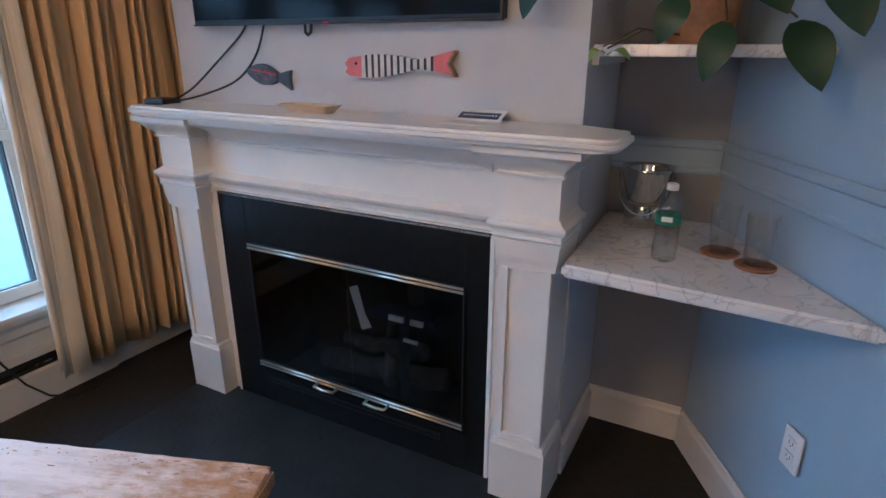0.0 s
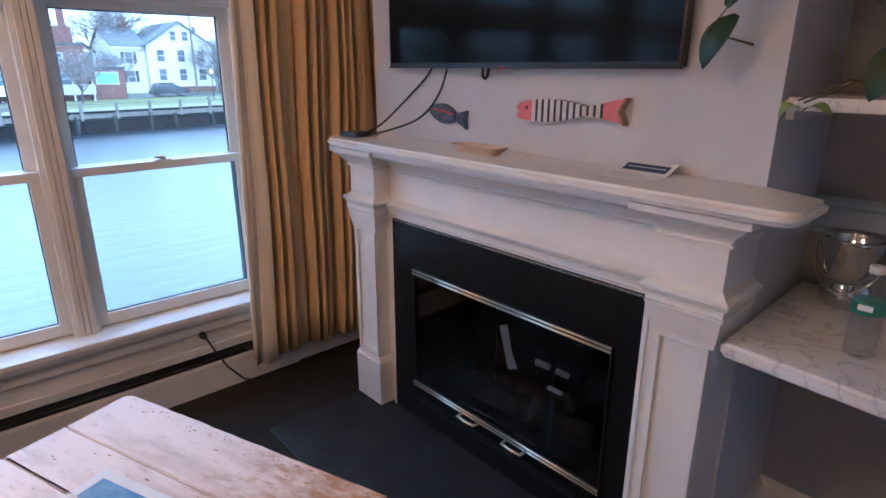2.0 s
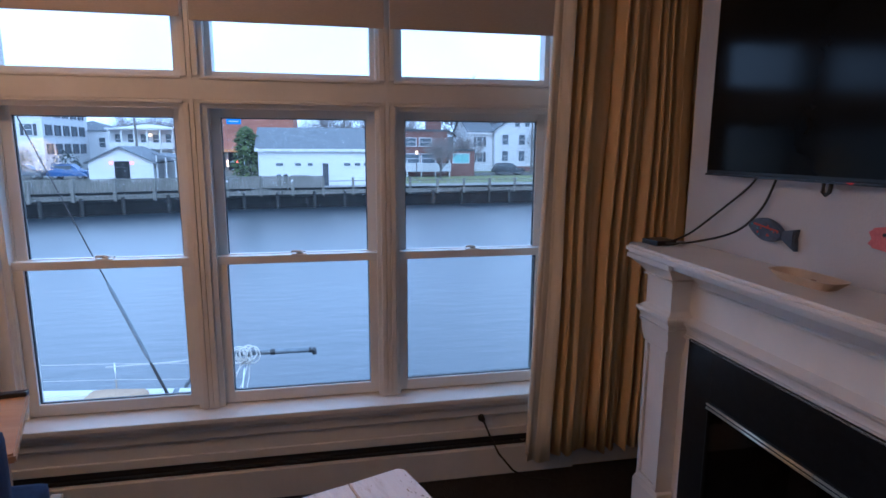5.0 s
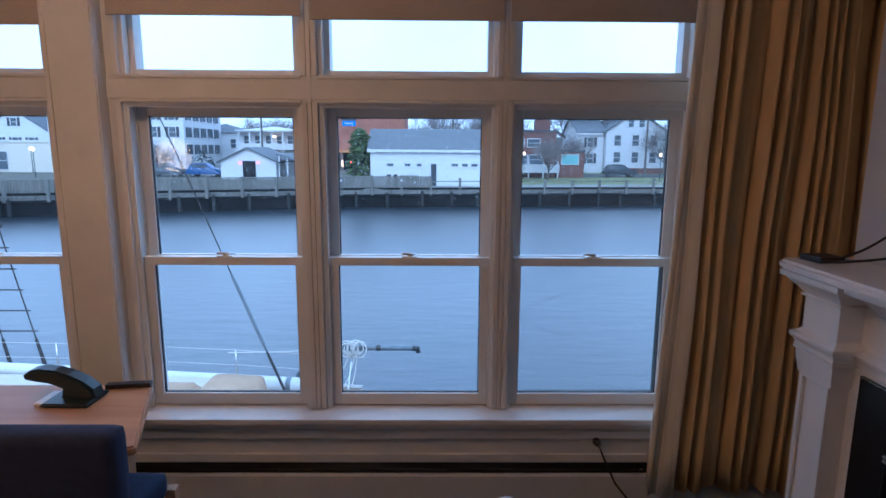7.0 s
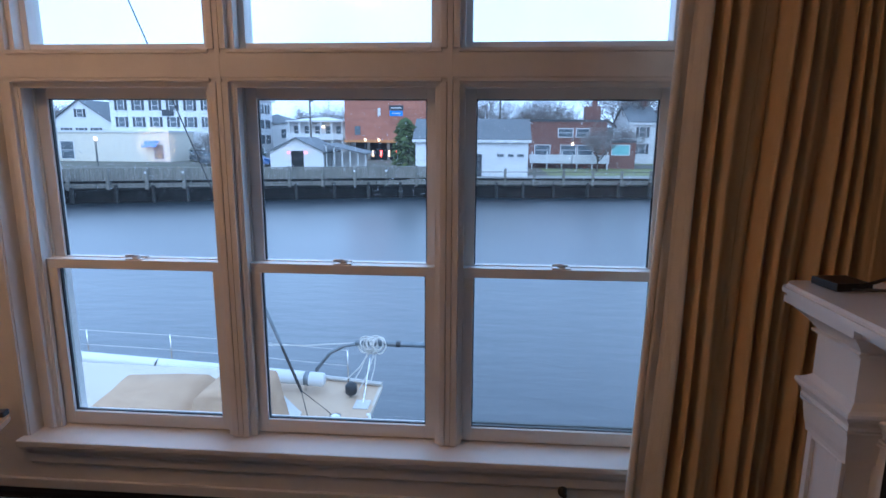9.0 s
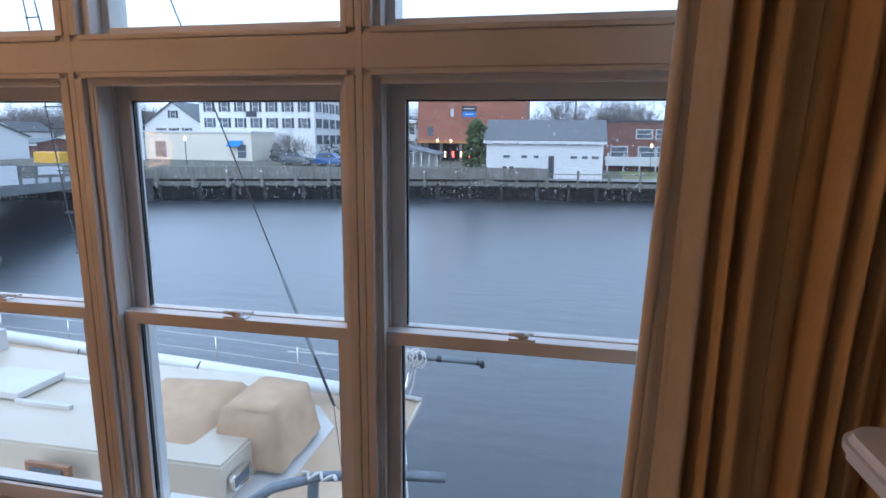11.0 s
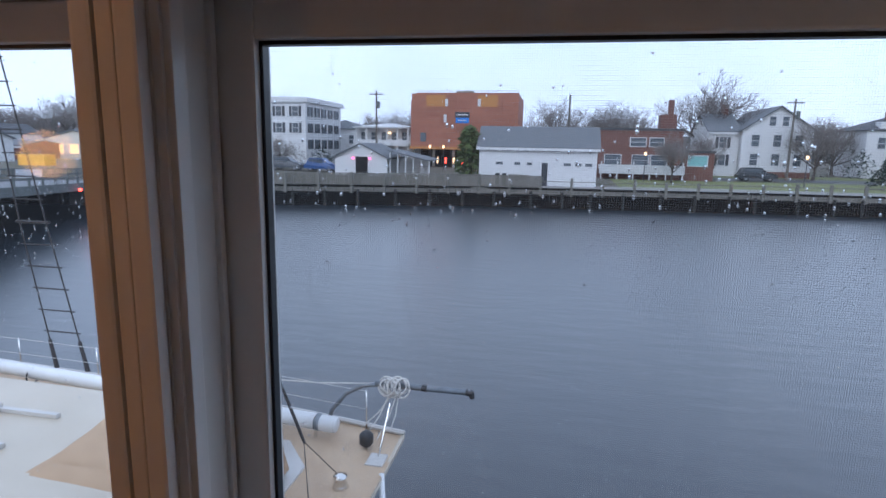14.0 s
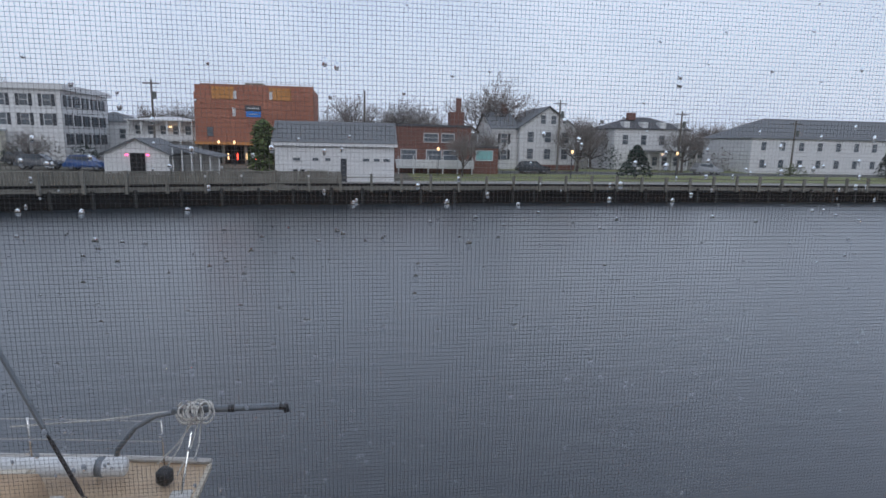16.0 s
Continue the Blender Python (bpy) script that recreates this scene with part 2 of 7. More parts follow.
def part(name, bm, mat, parent=None, label="", local=False, smooth=False, kind=""):
    """Links a bmesh as one mesh; in world measures unless local."""
    if parent is not None and not local:
        root = parent.parent or parent
        bm.transform(HOME[root.name])
    me = bpy.data.meshes.new(name)
    bm.to_mesh(me)
    bm.free()
    for k in (mat if isinstance(mat, (list, tuple)) else [mat]):
        me.materials.append(k)
    if smooth:
        me.shade_smooth()
    ob = new(name, me)
    if parent is not None:
        ob.parent = parent
    return tagged(ob, label, "", "", kind)


def structure(name, bm, mat, label, category):
    return tagged(part(name, bm, mat), label, category, "", "structure")


def box(bm, x0, x1, y0, y1, z0, z1, bevel=0.0, m=None, mat=0):
    c = ((x0 + x1) / 2, (y0 + y1) / 2, (z0 + z1) / 2)
    mt = Matrix.LocRotScale(c, None, (abs(x1 - x0), abs(y1 - y0), abs(z1 - z0)))
    made = bmesh.ops.create_cube(bm, size=1, matrix=(m @ mt) if m else mt)
    vs = made["verts"]
    fs = {f for v in vs for f in v.link_faces}
    for f in fs:
        f.material_index = mat
    if bevel:
        es = list({e for v in vs for e in v.link_edges})
        bmesh.ops.bevel(bm, geom=es, offset=bevel, segments=2, affect="EDGES", profile=0.7)
    return bm


def boxes(*rows, bevel=0.0):
    bm = bmesh.new()
    for r in rows:
        box(bm, *r, bevel=bevel)
    return bm


def tube(points, radius, sides=8, bm=None, cap=True):
    """A round bar along points; radius one number or one per point."""
    bm = bm or bmesh.new()
    pts = [Vector(p) for p in points]
    rs = radius if isinstance(radius, (list, tuple)) else [radius] * len(pts)
    rings = []
    up = Vector((0.13, 0.21, 1)).normalized()
    for i, p in enumerate(pts):
        d = (pts[min(i + 1, len(pts) - 1)] - pts[max(i - 1, 0)]).normalized()
        a = d.cross(up)
        a = a.normalized() if a.length > 1e-4 else d.cross(Vector((1, 0, 0))).normalized()
        b = d.cross(a)
        rings.append([bm.verts.new(p + rs[i] * (math.cos(k * math.tau / sides) * a + math.sin(k * math.tau / sides) * b)) for k in range(sides)])
    for r0, r1 in zip(rings, rings[1:]):
        for k in range(sides):
            bm.faces.new((r0[k], r0[(k + 1) % sides], r1[(k + 1) % sides], r1[k]))
    if cap:
        bm.faces.new(rings[0][::-1])
        bm.faces.new(rings[-1])
    return bm


def spin(profile, where=(0, 0, 0), sides=24, bm=None):
    """A turned shape from (radius, height) rows."""
    bm = bm or bmesh.new()
    w = Vector(where)
    rings = [[bm.verts.new(w + Vector((r * math.cos(k * math.tau / sides), r * math.sin(k * math.tau / sides), h))) for k in range(sides)] for r, h in profile]
    for r0, r1 in zip(rings, rings[1:]):
        for k in range(sides):
            bm.faces.new((r0[k], r0[(k + 1) % sides], r1[(k + 1) % sides], r1[k]))
    if profile[0][0] > 0.0005:
        bm.faces.new(rings[0][::-1])
    if profile[-1][0] > 0.0005:
        bm.faces.new(rings[-1])
    return bm


def sweep(profile, start, end, out, bm=None):
    """A moulding: profile rows (out, up) drawn straight from start to end; out is the unit way it stands proud."""
    bm = bm or bmesh.new()
    s, e, o = Vector(start), Vector(end), Vector(out)
    z = Vector((0, 0, 1))
    r0 = [bm.verts.new(s + o * a + z * h) for a, h in profile]
    r1 = [bm.verts.new(e + o * a + z * h) for a, h in profile]
    n = len(profile)
    for k in range(n):
        bm.faces.new((r0[k], r0[(k + 1) % n], r1[(k + 1) % n], r1[k]))
    bm.faces.new(r0[::-1])
    bm.faces.new(r1)
    bmesh.ops.recalc_face_normals(bm, faces=bm.faces)
    return bm


def prism(outline, z0, z1, bm=None, bevel=0.0):
    """A flat outline (x, y) raised from z0 to z1."""
    bm = bm or bmesh.new()
    lo = [bm.verts.new((x, y, z0)) for x, y in outline]
    hi = [bm.verts.new((x, y, z1)) for x, y in outline]
    n = len(outline)
    fs = [bm.faces.new(lo[::-1]), bm.faces.new(hi)]
    for k in range(n):
        fs.append(bm.faces.new((lo[k], lo[(k + 1) % n], hi[(k + 1) % n], hi[k])))
    bmesh.ops.recalc_face_normals(bm, faces=fs)
    if bevel:
        bmesh.ops.bevel(bm, geom=[e for f in fs[:2] for e in f.edges], offset=bevel, segments=2, affect="EDGES")
    return bm

# ---- the room: window wall y = -0.12, chimney breast x = 0.12, floor z = 0 ----
IN, OUT = -0.12, 0.14
structure("floor", boxes((-6.2, 0.7, -6.2, 0.14, -0.2, 0.0)), CARPET, "dark brown carpeted floor of the room", "floor")
structure("ceiling", boxes((-6.2, 0.7, -6.2, 0.14, 2.75, 2.9)), CEILING, "plain off-white ceiling above the room", "ceiling")
structure("wall_west", boxes((-6.35, -6.2, -6.2, 0.14, -0.2, 2.9)), WALL_BLUE, "plain pale blue wall across the room", "wall")
structure("wall_south", boxes((-6.35, 0.85, -6.35, -6.2, -0.2, 2.9)), WALL_BLUE, "plain pale blue wall behind the room", "wall")
structure("wall_east", boxes((0.54, 0.70, -6.2, 0.14, 0.0, 2.75)), WALL_NICHE_SHADED, "wall behind the chimney breast, niche shade put into its grey", "wall")
structure("wall_angled", prism([(0.54, -2.53), (-1.9, -3.945), (-1.9, -4.12), (0.54, -2.70)], 0, 2.75), WALL_BLUE,
          "light blue painted wall running off at an angle", "wall")
bm = prism([(-2.174, 0), (-1.99, 0), (-1.99, 0.90), (-0.80, 0.90), (-0.80, 0), (-0.56, 0), (-0.56, 2.75), (-2.174, 2.75)], 0.12, 0.54)
bm.transform(Matrix(((0, 0, 1), (1, 0, 0), (0, 1, 0))).to_4x4())
structure("wall_chimney_breast", bm, WALL_GREY, "pale grey chimney breast above the mantel", "wall")

# window wall around two groups of three windows
G1, G0 = (-2.648, -0.25), (-5.22, -2.85)
bm = boxes((-6.2, G0[0], IN, OUT, 0, 2.75), (G0[1], G1[0], IN, OUT, 0, 2.75), (G1[1], 0.54, IN, OUT, 0, 2.75))
for a, b in (G0, G1):
    box(bm, a, b, IN, OUT, 0, 0.385)
    box(bm, a, b, IN, OUT, 2.50, 2.75)
structure("wall_north", bm, TRIM, "off-white painted window wall with wide openings", "wall")


def window(name, gx0, gx1, group):
    """A double-hung window: lower glass gx0..gx1; sashes, stops, meeting rail and latch."""
    st = 0.046
    a, b = gx0 - st, gx1 + st
    cx = (gx0 + gx1) / 2
    w = thing(name, (cx, 0, 0.40), label="white double-hung window with two sashes and rain drops", category="window", group=group, kind="structure")
    # jamb with stepped tracks
    bm = bmesh.new()
    for s, e in ((a, -1), (b, 1)):
        x0, x1 = (s - 0.012, s + 0.001) if e < 0 else (s - 0.001, s + 0.012)
        box(bm, x0, x1, -0.050, 0.10, 0.40, 1.748)
        for y0, y1, d in ((-0.046, -0.026, 0.009), (0.018, 0.027, 0.007), (0.068, 0.10, 0.010)):
            box(bm, s - d if e > 0 else s - 0.011, s + 0.011 if e > 0 else s + d, y0, y1, 0.40, 1.748, bevel=0.002)
    box(bm, a, b, -0.050, 0.10, 1.736, 1.754)
    box(bm, a, b, -0.046, -0.026, 1.726, 1.738, bevel=0.002)
    box(bm, a, b, 0.0, 0.12, 0.385, 0.418)
    part("window_frame", bm, SASH, w)
    # upper sash, outside
    y0, y1 = 0.030, 0.064
    bm = boxes((a, gx0, y0, y1, 1.055, 1.735), (gx1, b, y0, y1, 1.055, 1.735), (gx0, gx1, y0, y1, 1.693, 1.735), (gx0, gx1, y0, y1, 1.055, 1.098), bevel=0.003)
    us = part("upper_sash", bm, SASH, w)
    part("pane", boxes((gx0 - 0.004, gx1 + 0.004, 0.044, 0.048, 1.094, 1.697)), GLASS, us).visible_shadow = False
    part("gasket", boxes((gx0, gx0 + 0.004, 0.040, 0.052, 1.098, 1.693), (gx1 - 0.004, gx1, 0.040, 0.052, 1.098, 1.693),
                         (gx0, gx1, 0.040, 0.052, 1.689, 1.693)), BLACK_PLASTIC, us)
    # lower sash, inside
    y0, y1 = -0.020, 0.014
    bm = boxes((a, gx0, y0, y1, 0.418, 1.060), (gx1, b, y0, y1, 0.418, 1.060), (a, b, y0, 0.026, 1.060, 1.096), (gx0, gx1, y0, y1, 0.418, 0.470), bevel=0.003)
    ls = part("lower_sash", bm, SASH, w)
    part("pane", boxes((gx0 - 0.004, gx1 + 0.004, -0.002, 0.002, 0.466, 1.062)), GLASS, ls).visible_shadow = False
    part("gasket", boxes((gx0, gx0 + 0.004, -0.006, 0.006, 0.470, 1.060), (gx1 - 0.004, gx1, -0.006, 0.006, 0.470, 1.060),
                         (gx0, gx1, -0.006, 0.006, 0.470, 0.474)), BLACK_PLASTIC, ls)
    # cam latch on the meeting rail
    bm = boxes((cx - 0.034, cx + 0.034, -0.016, 0.012, 1.096, 1.101), bevel=0.0015)
    latch = part("latch", bm, PLASTIC_WHITE, w)
    bm = spin([(0.013, 1.101), (0.015, 1.108), (0.013, 1.113), (0.004, 1.114)], (cx + 0.002, -0.002, 0), 14)
    tube([(cx + 0.004, -0.008, 1.110), (cx - 0.018, -0.012, 1.112), (cx - 0.034, -0.010, 1.111)], [0.007, 0.006, 0.005], 8, bm)
    part("lever", bm, PLASTIC_WHITE, latch, smooth=True)
    bm = boxes((cx - 0.027, cx + 0.027, 0.026, 0.046, 1.097, 1.104), bevel=0.002)
    part("keeper", bm, PLASTIC_WHITE, latch)
    # fixed transom above
    g0, g1 = gx0 - 0.016, gx1 + 0.018
    bm = boxes((g0 - 0.045, g0, 0.0, 0.07, 1.845, 2.46), (g1, g1 + 0.045, 0.0, 0.07, 1.845, 2.46), (g0, g1, 0.0, 0.07, 1.845, 1.881), (g0, g1, 0.0, 0.07, 2.42, 2.46), bevel=0.003)
    for x0, x1 in ((g0 - 0.045, g0 - 0.022), (g1 + 0.022, g1 + 0.045)):
        box(bm, x0, x1, -0.045, 0.0, 1.852, 2.46, bevel=0.003)
    tr = part("transom_sash", bm, SASH, w)
    part("pane", boxes((g0 - 0.004, g1 + 0.004, 0.040, 0.044, 1.877, 2.424)), GLASS, tr).visible_shadow = False
    return w


WINS = [(-2.535, -1.921), (-1.735, -1.116), (-0.940, -0.309)]
for i, (a, b) in enumerate(WINS):
    window("window_%d" % (i + 1), a, b, "windows over the river")
for i, (a, b) in enumerate([(-5.145, -4.53), (-4.345, -3.73), (-3.56, -2.945)]):
    window("window_%d" % (i + 4), a, b, "windows over the river")


def casing(g, wins):
    """Mullions, side casings, transom bar and head of one group of windows, set back in the wall."""
    bm = bmesh.new()
    f0, f1 = -0.067, -0.052
    for (l0, r0), (l1, r1) in zip(wins, wins[1:]):
        m = ((r0 + 0.046) + (l1 - 0.046)) / 2
        box(bm, m - 0.034, m + 0.034, f1, 0.10, 0.40, 2.50)
        for z0, z1 in ((0.415, 1.744), (1.853, 2.50)):
            box(bm, m - 0.033, m - 0.0105, f0, f1, z0, z1, bevel=0.004)
            box(bm, m + 0.0105, m + 0.033, f0, f1, z0, z1, bevel=0.004)
        box(bm, m - 0.0085, m + 0.0085, f0 + 0.002, f1, 0.415, 2.50, bevel=0.002)
    for x0, x1, s in ((g[0], wins[0][0] - 0.057, 1), (wins[-1][1] + 0.057, g[1], -1)):
        box(bm, x0, x1, f1, 0.10, 0.40, 2.50)
        e = x1 if s > 0 else x0
        box(bm, min(e, e - s * 0.024), max(e, e - s * 0.024), f0, f1, 0.415, 1.744, bevel=0.004)
        box(bm, min(e, e - s * 0.024), max(e, e - s * 0.024), f0, f1, 1.853, 2.50, bevel=0.004)
    # transom bar with a bead above and below
    box(bm, g[0] + 0.002, g[1] - 0.002, f0 + 0.003, 0.10, 1.760, 1.837, bevel=0.002)
    box(bm, g[0] + 0.002, g[1] - 0.002, f0 + 0.008, 0.09, 1.7545, 1.845)
    for l, r in wins:
        box(bm, l - 0.060, r + 0.060, f0, f1 + 0.01, 1.745, 1.758, bevel=0.004)
        box(bm, l - 0.060, r + 0.060, f0, f1 + 0.01, 1.8395, 1.853, bevel=0.004)
    box(bm, g[0] + 0.001, g[1] - 0.001, f1 + 0.003, 0.099, 2.462, 2.50)
    # bead on the wall's edge
    for x in (g[0] - 0.012, g[1] + 0.012):
        box(bm, x - 0.008, x + 0.008, IN - 0.008, IN + 0.002, 0.415, 2.52, bevel=0.003)
    return bm


structure("trim_casing", casing(G1, WINS), TRIM, "off-white painted window casing with moulded mullions", "trim")
structure("trim_casing_beyond", casing(G0, [(-5.145, -4.53), (-4.345, -3.73), (-3.56, -2.945)]), TRIM, "off-white painted window casing beside the desk", "trim")
for g, nm in ((G1, "window_sill_1"), (G0, "window_sill_2")):
    bm = boxes((g[0] - 0.03, g[1] + 0.03, -0.165, 0.0, 0.385, 0.413), bevel=0.008)
    sweep([(0, 0.385), (0.030, 0.385), (0.028, 0.365), (0.014, 0.345), (0.014, 0.312), (0.006, 0.300), (0, 0.300)], (g[0], IN, 0), (g[1], IN, 0), (0, -1, 0), bm)
    structure(nm, bm, TRIM, "white painted window sill with moulded apron", "window sill")

# transom roller shades, drawn part way
for i, (a, b) in enumerate(WINS + [(-3.56, -2.945)]):
    sh = thing("roller_shade", ((a + b) / 2, -0.09, 2.07), label="beige fabric roller shade partly lowered over transom", category="blind", group="transom shades")
    z = (2.075, 2.062, 2.062, 2.035)[i]
    part("fabric", boxes((a - 0.075, b + 0.075, -0.0865, -0.0845, z + 0.012, 2.46)), SHADE, sh)
    part("bottom_bar", boxes((a - 0.075, b + 0.075, -0.092, -0.080, z, z + 0.014), bevel=0.003), SHADE, sh)
    part("roller", tube([(a - 0.075, -0.092, 2.475), (b + 0.075, -0.092, 2.475)], 0.018, 12), PLASTIC_WHITE, sh, smooth=True)

# baseboard heater under the windows
ht = thing("baseboard_heater", (-1.4, IN, 0), label="off-white baseboard heater with a black strip for its slot", category="heater")
part("cover", boxes((-5.6, -0.20, -0.150, IN, 0.0, 0.140), (-5.6, -0.20, -0.134, IN, 0.196, 0.235), bevel=0.004), TRIM, ht)
# flat black strip in place of the shade inside the slot
part("slot", boxes((-5.58, -0.22, -0.124, IN, 0.141, 0.195)), BLACK, ht)
part("fin_bar", boxes((-5.58, -0.22, -0.136, -0.124, 0.160, 0.169)), CHROME, ht, "thin pale metal bar")
part("end_cap", boxes((-0.20, -0.13, -0.152, IN, 0.0, 0.235), bevel=0.006), TRIM, ht)
structure("baseboard_window_wall", boxes((-0.13, 0.54, -0.136, IN, 0, 0.14), bevel=0.004), TRIM, "off-white baseboard below the curtain", "baseboard")

# niche baseboards and chair rail on the angled wall
d = Vector((-2.44, -1.415, 0)).normalized()
nrm = Vector((d.y, -d.x, 0))
if nrm.y < 0:
    nrm = -nrm
base_prof = [(0, 0), (0.016, 0), (0.016, 0.115), (0.010, 0.125), (0.006, 0.14), (0, 0.14)]
p0, p1 = Vector((0.524, -2.53, 0)), Vector((-1.9, -3.935, 0))
bm = sweep(base_prof, p0, p1, nrm)
sweep(base_prof, (0.54, -2.174, 0), (0.54, -2.52, 0), (-1, 0, 0), bm)
sweep(base_prof, (0.14, -2.174, 0), (0.524, -2.174, 0), (0, -1, 0), bm)
structure("baseboard", bm, TRIM, "off-white baseboard round the niche", "baseboard")
rail_prof = [(0, 0), (0.006, 0.0), (0.012, 0.008), (0.012, 0.018), (0.005, 0.024), (0.005, 0.080), (0.014, 0.088), (0.016, 0.104), (0.008, 0.112), (0, 0.112)]
bm = sweep([(a, h + 1.015) for a, h in rail_prof], p0, p1, nrm)
sweep([(a, h + 1.015) for a, h in rail_prof], (0.54, -2.174, 0), (0.54, -2.52, 0), (-1, 0, 0), bm)
structure("trim_chair_rail", bm, WALL_BLUE, "blue-grey painted chair rail on the niche walls", "trim")

# slate hearth slab flush in the carpet
structure("hearth", boxes((-0.53, 0.10, -2.19, -0.61, -0.02, 0.006), bevel=0.003), SLATE, "dark slate hearth slab in front of the fireplace", "hearth")


def stacked(rows, a, b, front, back, bm=None):
    """A block of a..b against the wall that swells by the rows (out, height), mitred round its corners."""
    bm = bm or bmesh.new()
    rings = [[bm.verts.new(v) for v in ((back, a - o, z), (front - o, a - o, z), (front - o, b + o, z), (back, b + o, z))] for o, z in rows]
    for r0, r1 in zip(rings, rings[1:]):
        for k in range(4):
            bm.faces.new((r0[k], r0[(k + 1) % 4], r1[(k + 1) % 4], r1[k]))
    bm.faces.new(rings[0][::-1])
    bm.faces.new(rings[-1])
    bmesh.ops.recalc_face_normals(bm, faces=bm.faces)
    return bm


def fireplace():
    f = thing("fireplace_mantel", (0.0, -1.40, 0.0), label="white painted wooden mantel with moulded pilasters and shelf", category="fireplace")
    yl, yr = -0.618, -2.168  # outer sides of the pilasters
    w = 0.148
    front, back, frieze = -0.050, 0.119, 0.018
    for a, b in ((yl - w, yl), (yr, yr + w)):
        pl = part("pilaster", stacked([(0, 0.238), (0, 0.822)], a, b, front, back), MANTEL, f)
        part("plinth", stacked([(0.016, 0.0), (0.016, 0.212), (0.012, 0.220), (0.010, 0.232), (0.0, 0.238)], a, b, front, back), MANTEL, pl)
        for y0, y1, z0, z1 in ((a, a + 0.020, 0.238, 0.822), (b - 0.020, b, 0.238, 0.822), (a + 0.020, b - 0.020, 0.238, 0.258), (a + 0.020, b - 0.020, 0.812, 0.822)):
            part("panel_rail", boxes((front - 0.011, front - 0.0005, y0, y1, z0, z1), bevel=0.003), MANTEL, pl)
        part("capital", stacked([(0.011, 0.822), (0.012, 0.835), (0.016, 0.855), (0.019, 0.880), (0.020, 0.900), (0.026, 0.901), (0.027, 0.906), (0.026, 0.9085), (0.016, 0.909), (0.016, 0.912), (0.026, 0.9125), (0.026, 0.917), (0.024, 0.922), (0.027, 0.932), (0.036, 0.941), (0.039, 0.949), (0.038, 0.957), (0.026, 0.962), (0.014, 0.972), (0.011, 0.976), (0.011, 1.086)], a, b, front, back), MANTEL, pl)
        part("crown_block", stacked([(0.022, 1.086), (0.023, 1.092), (0.014, 1.095), (0.024, 1.108), (0.040, 1.124), (0.054, 1.136), (0.060, 1.147), (0.072, 1.1475), (0.072, 1.1655)], a, b, front, back), MANTEL, pl)
    y0, y1 = yr + w - 0.001, yl - w + 0.001
    part("frieze", boxes((frieze, back, y0, y1, 0.890, 1.165)), MANTEL, f)
    low = [(0, 0.878), (0.022, 0.878), (0.022, 0.884), (0.008, 0.8845), (0.008, 0.8885), (0.020, 0.889), (0.020, 0.894), (0.010, 0.8945), (0.010, 0.898), (0.018, 0.8985), (0.017, 0.906), (0.022, 0.922), (0.034, 0.934), (0.037, 0.944), (0.022, 0.950), (0.008, 0.957), (0, 0.960)]
    part("frieze_moulding", sweep(low, (frieze, y0, 0), (frieze, y1, 0), (-1, 0, 0)), MANTEL, f)
    crown = [(0, 1.070), (0.014, 1.070), (0.016, 1.076), (0.013, 1.080), (0.006, 1.082), (0.010, 1.090), (0.024, 1.102), (0.050, 1.122), (0.092, 1.138), (0.118, 1.146), (0.122, 1.150), (0.122, 1.1655), (0, 1.1655)]
    part("crown_moulding", sweep(crown, (frieze, y0 + 0.066, 0), (frieze, y1 - 0.066, 0), (-1, 0, 0)), MANTEL, f)
    # inner strips beside the black surround
    for s0, s1, t0, t1 in ((yl - w - 0.050, yl - w, yl - w - 0.054, yl - w - 0.040), (yr + w, yr + w + 0.056, yr + w + 0.046, yr + w + 0.060)):
        part("inner_strip", boxes((frieze - 0.012, 0.11, s0, s1, 0.0, 0.879), bevel=0.002), MANTEL, f)
        part("inner_bead", boxes((frieze - 0.024, frieze - 0.012, t0, t1, 0.0, 0.877), bevel=0.004), MANTEL, f)
    # shelf with a rounded nose and corners
    outline = []
    for cx, cy, r, q0, q1 in ((-0.098, -0.595, 0.05, 90, 180), (-0.098, -2.282, 0.05, 180, 270), (0.030, -2.292, 0.04, 270, 330)):
        outline += [(cx + r * math.cos(radians(q0 + (q1 - q0) * k / 6)), cy + r * math.sin(radians(q0 + (q1 - q0) * k / 6))) for k in range(7)]
    outline += [(0.1185, -2.19), (0.1185, -0.545)]
    bm = prism(outline, 1.172, 1.205)
    bmesh.ops.bevel(bm, geom=[e for e in bm.edges if abs(e.verts[0].co.z - e.verts[1].co.z) < 0.001], offset=0.011, segments=3, affect="EDGES")
    part("shelf", bm, MANTEL, f)
    part("shelf_bead", prism([(x + (0.034 if x < 0.08 else 0), y - 0.034 if y > -1.4 else y + 0.034) for x, y in outline], 1.1657, 1.1722), MANTEL, f)
    return f


fireplace()

# black surround and firebox with glass doors
fs = thing("fireplace_insert", (0.0, -1.42, 0.0), label="black stone fireplace surround with brass-trimmed glass doors", category="fireplace insert")
for y0, y1, z0, z1 in ((-0.955, -0.817, 0.006, 0.885), (-1.964, -1.885, 0.006, 0.885), (-1.885, -0.955, 0.70, 0.885), (-1.885, -0.955, 0.006, 0.155)):
    part("surround_slab", boxes((-0.004, 0.02, y0, y1, z0, z1), bevel=0.0015), BLACK_STONE, fs)
part("firebox", boxes((0.36, 0.40, -1.885, -0.955, 0.1, 0.75), (0.02, 0.40, -0.955, -0.935, 0.1, 0.75), (0.02, 0.40, -1.905, -1.885, 0.1, 0.75), (0.02, 0.40, -1.885, -0.955, 0.08, 0.10), (0.02, 0.40, -1.885, -0.955, 0.75, 0.77)), FIREBRICK, fs)
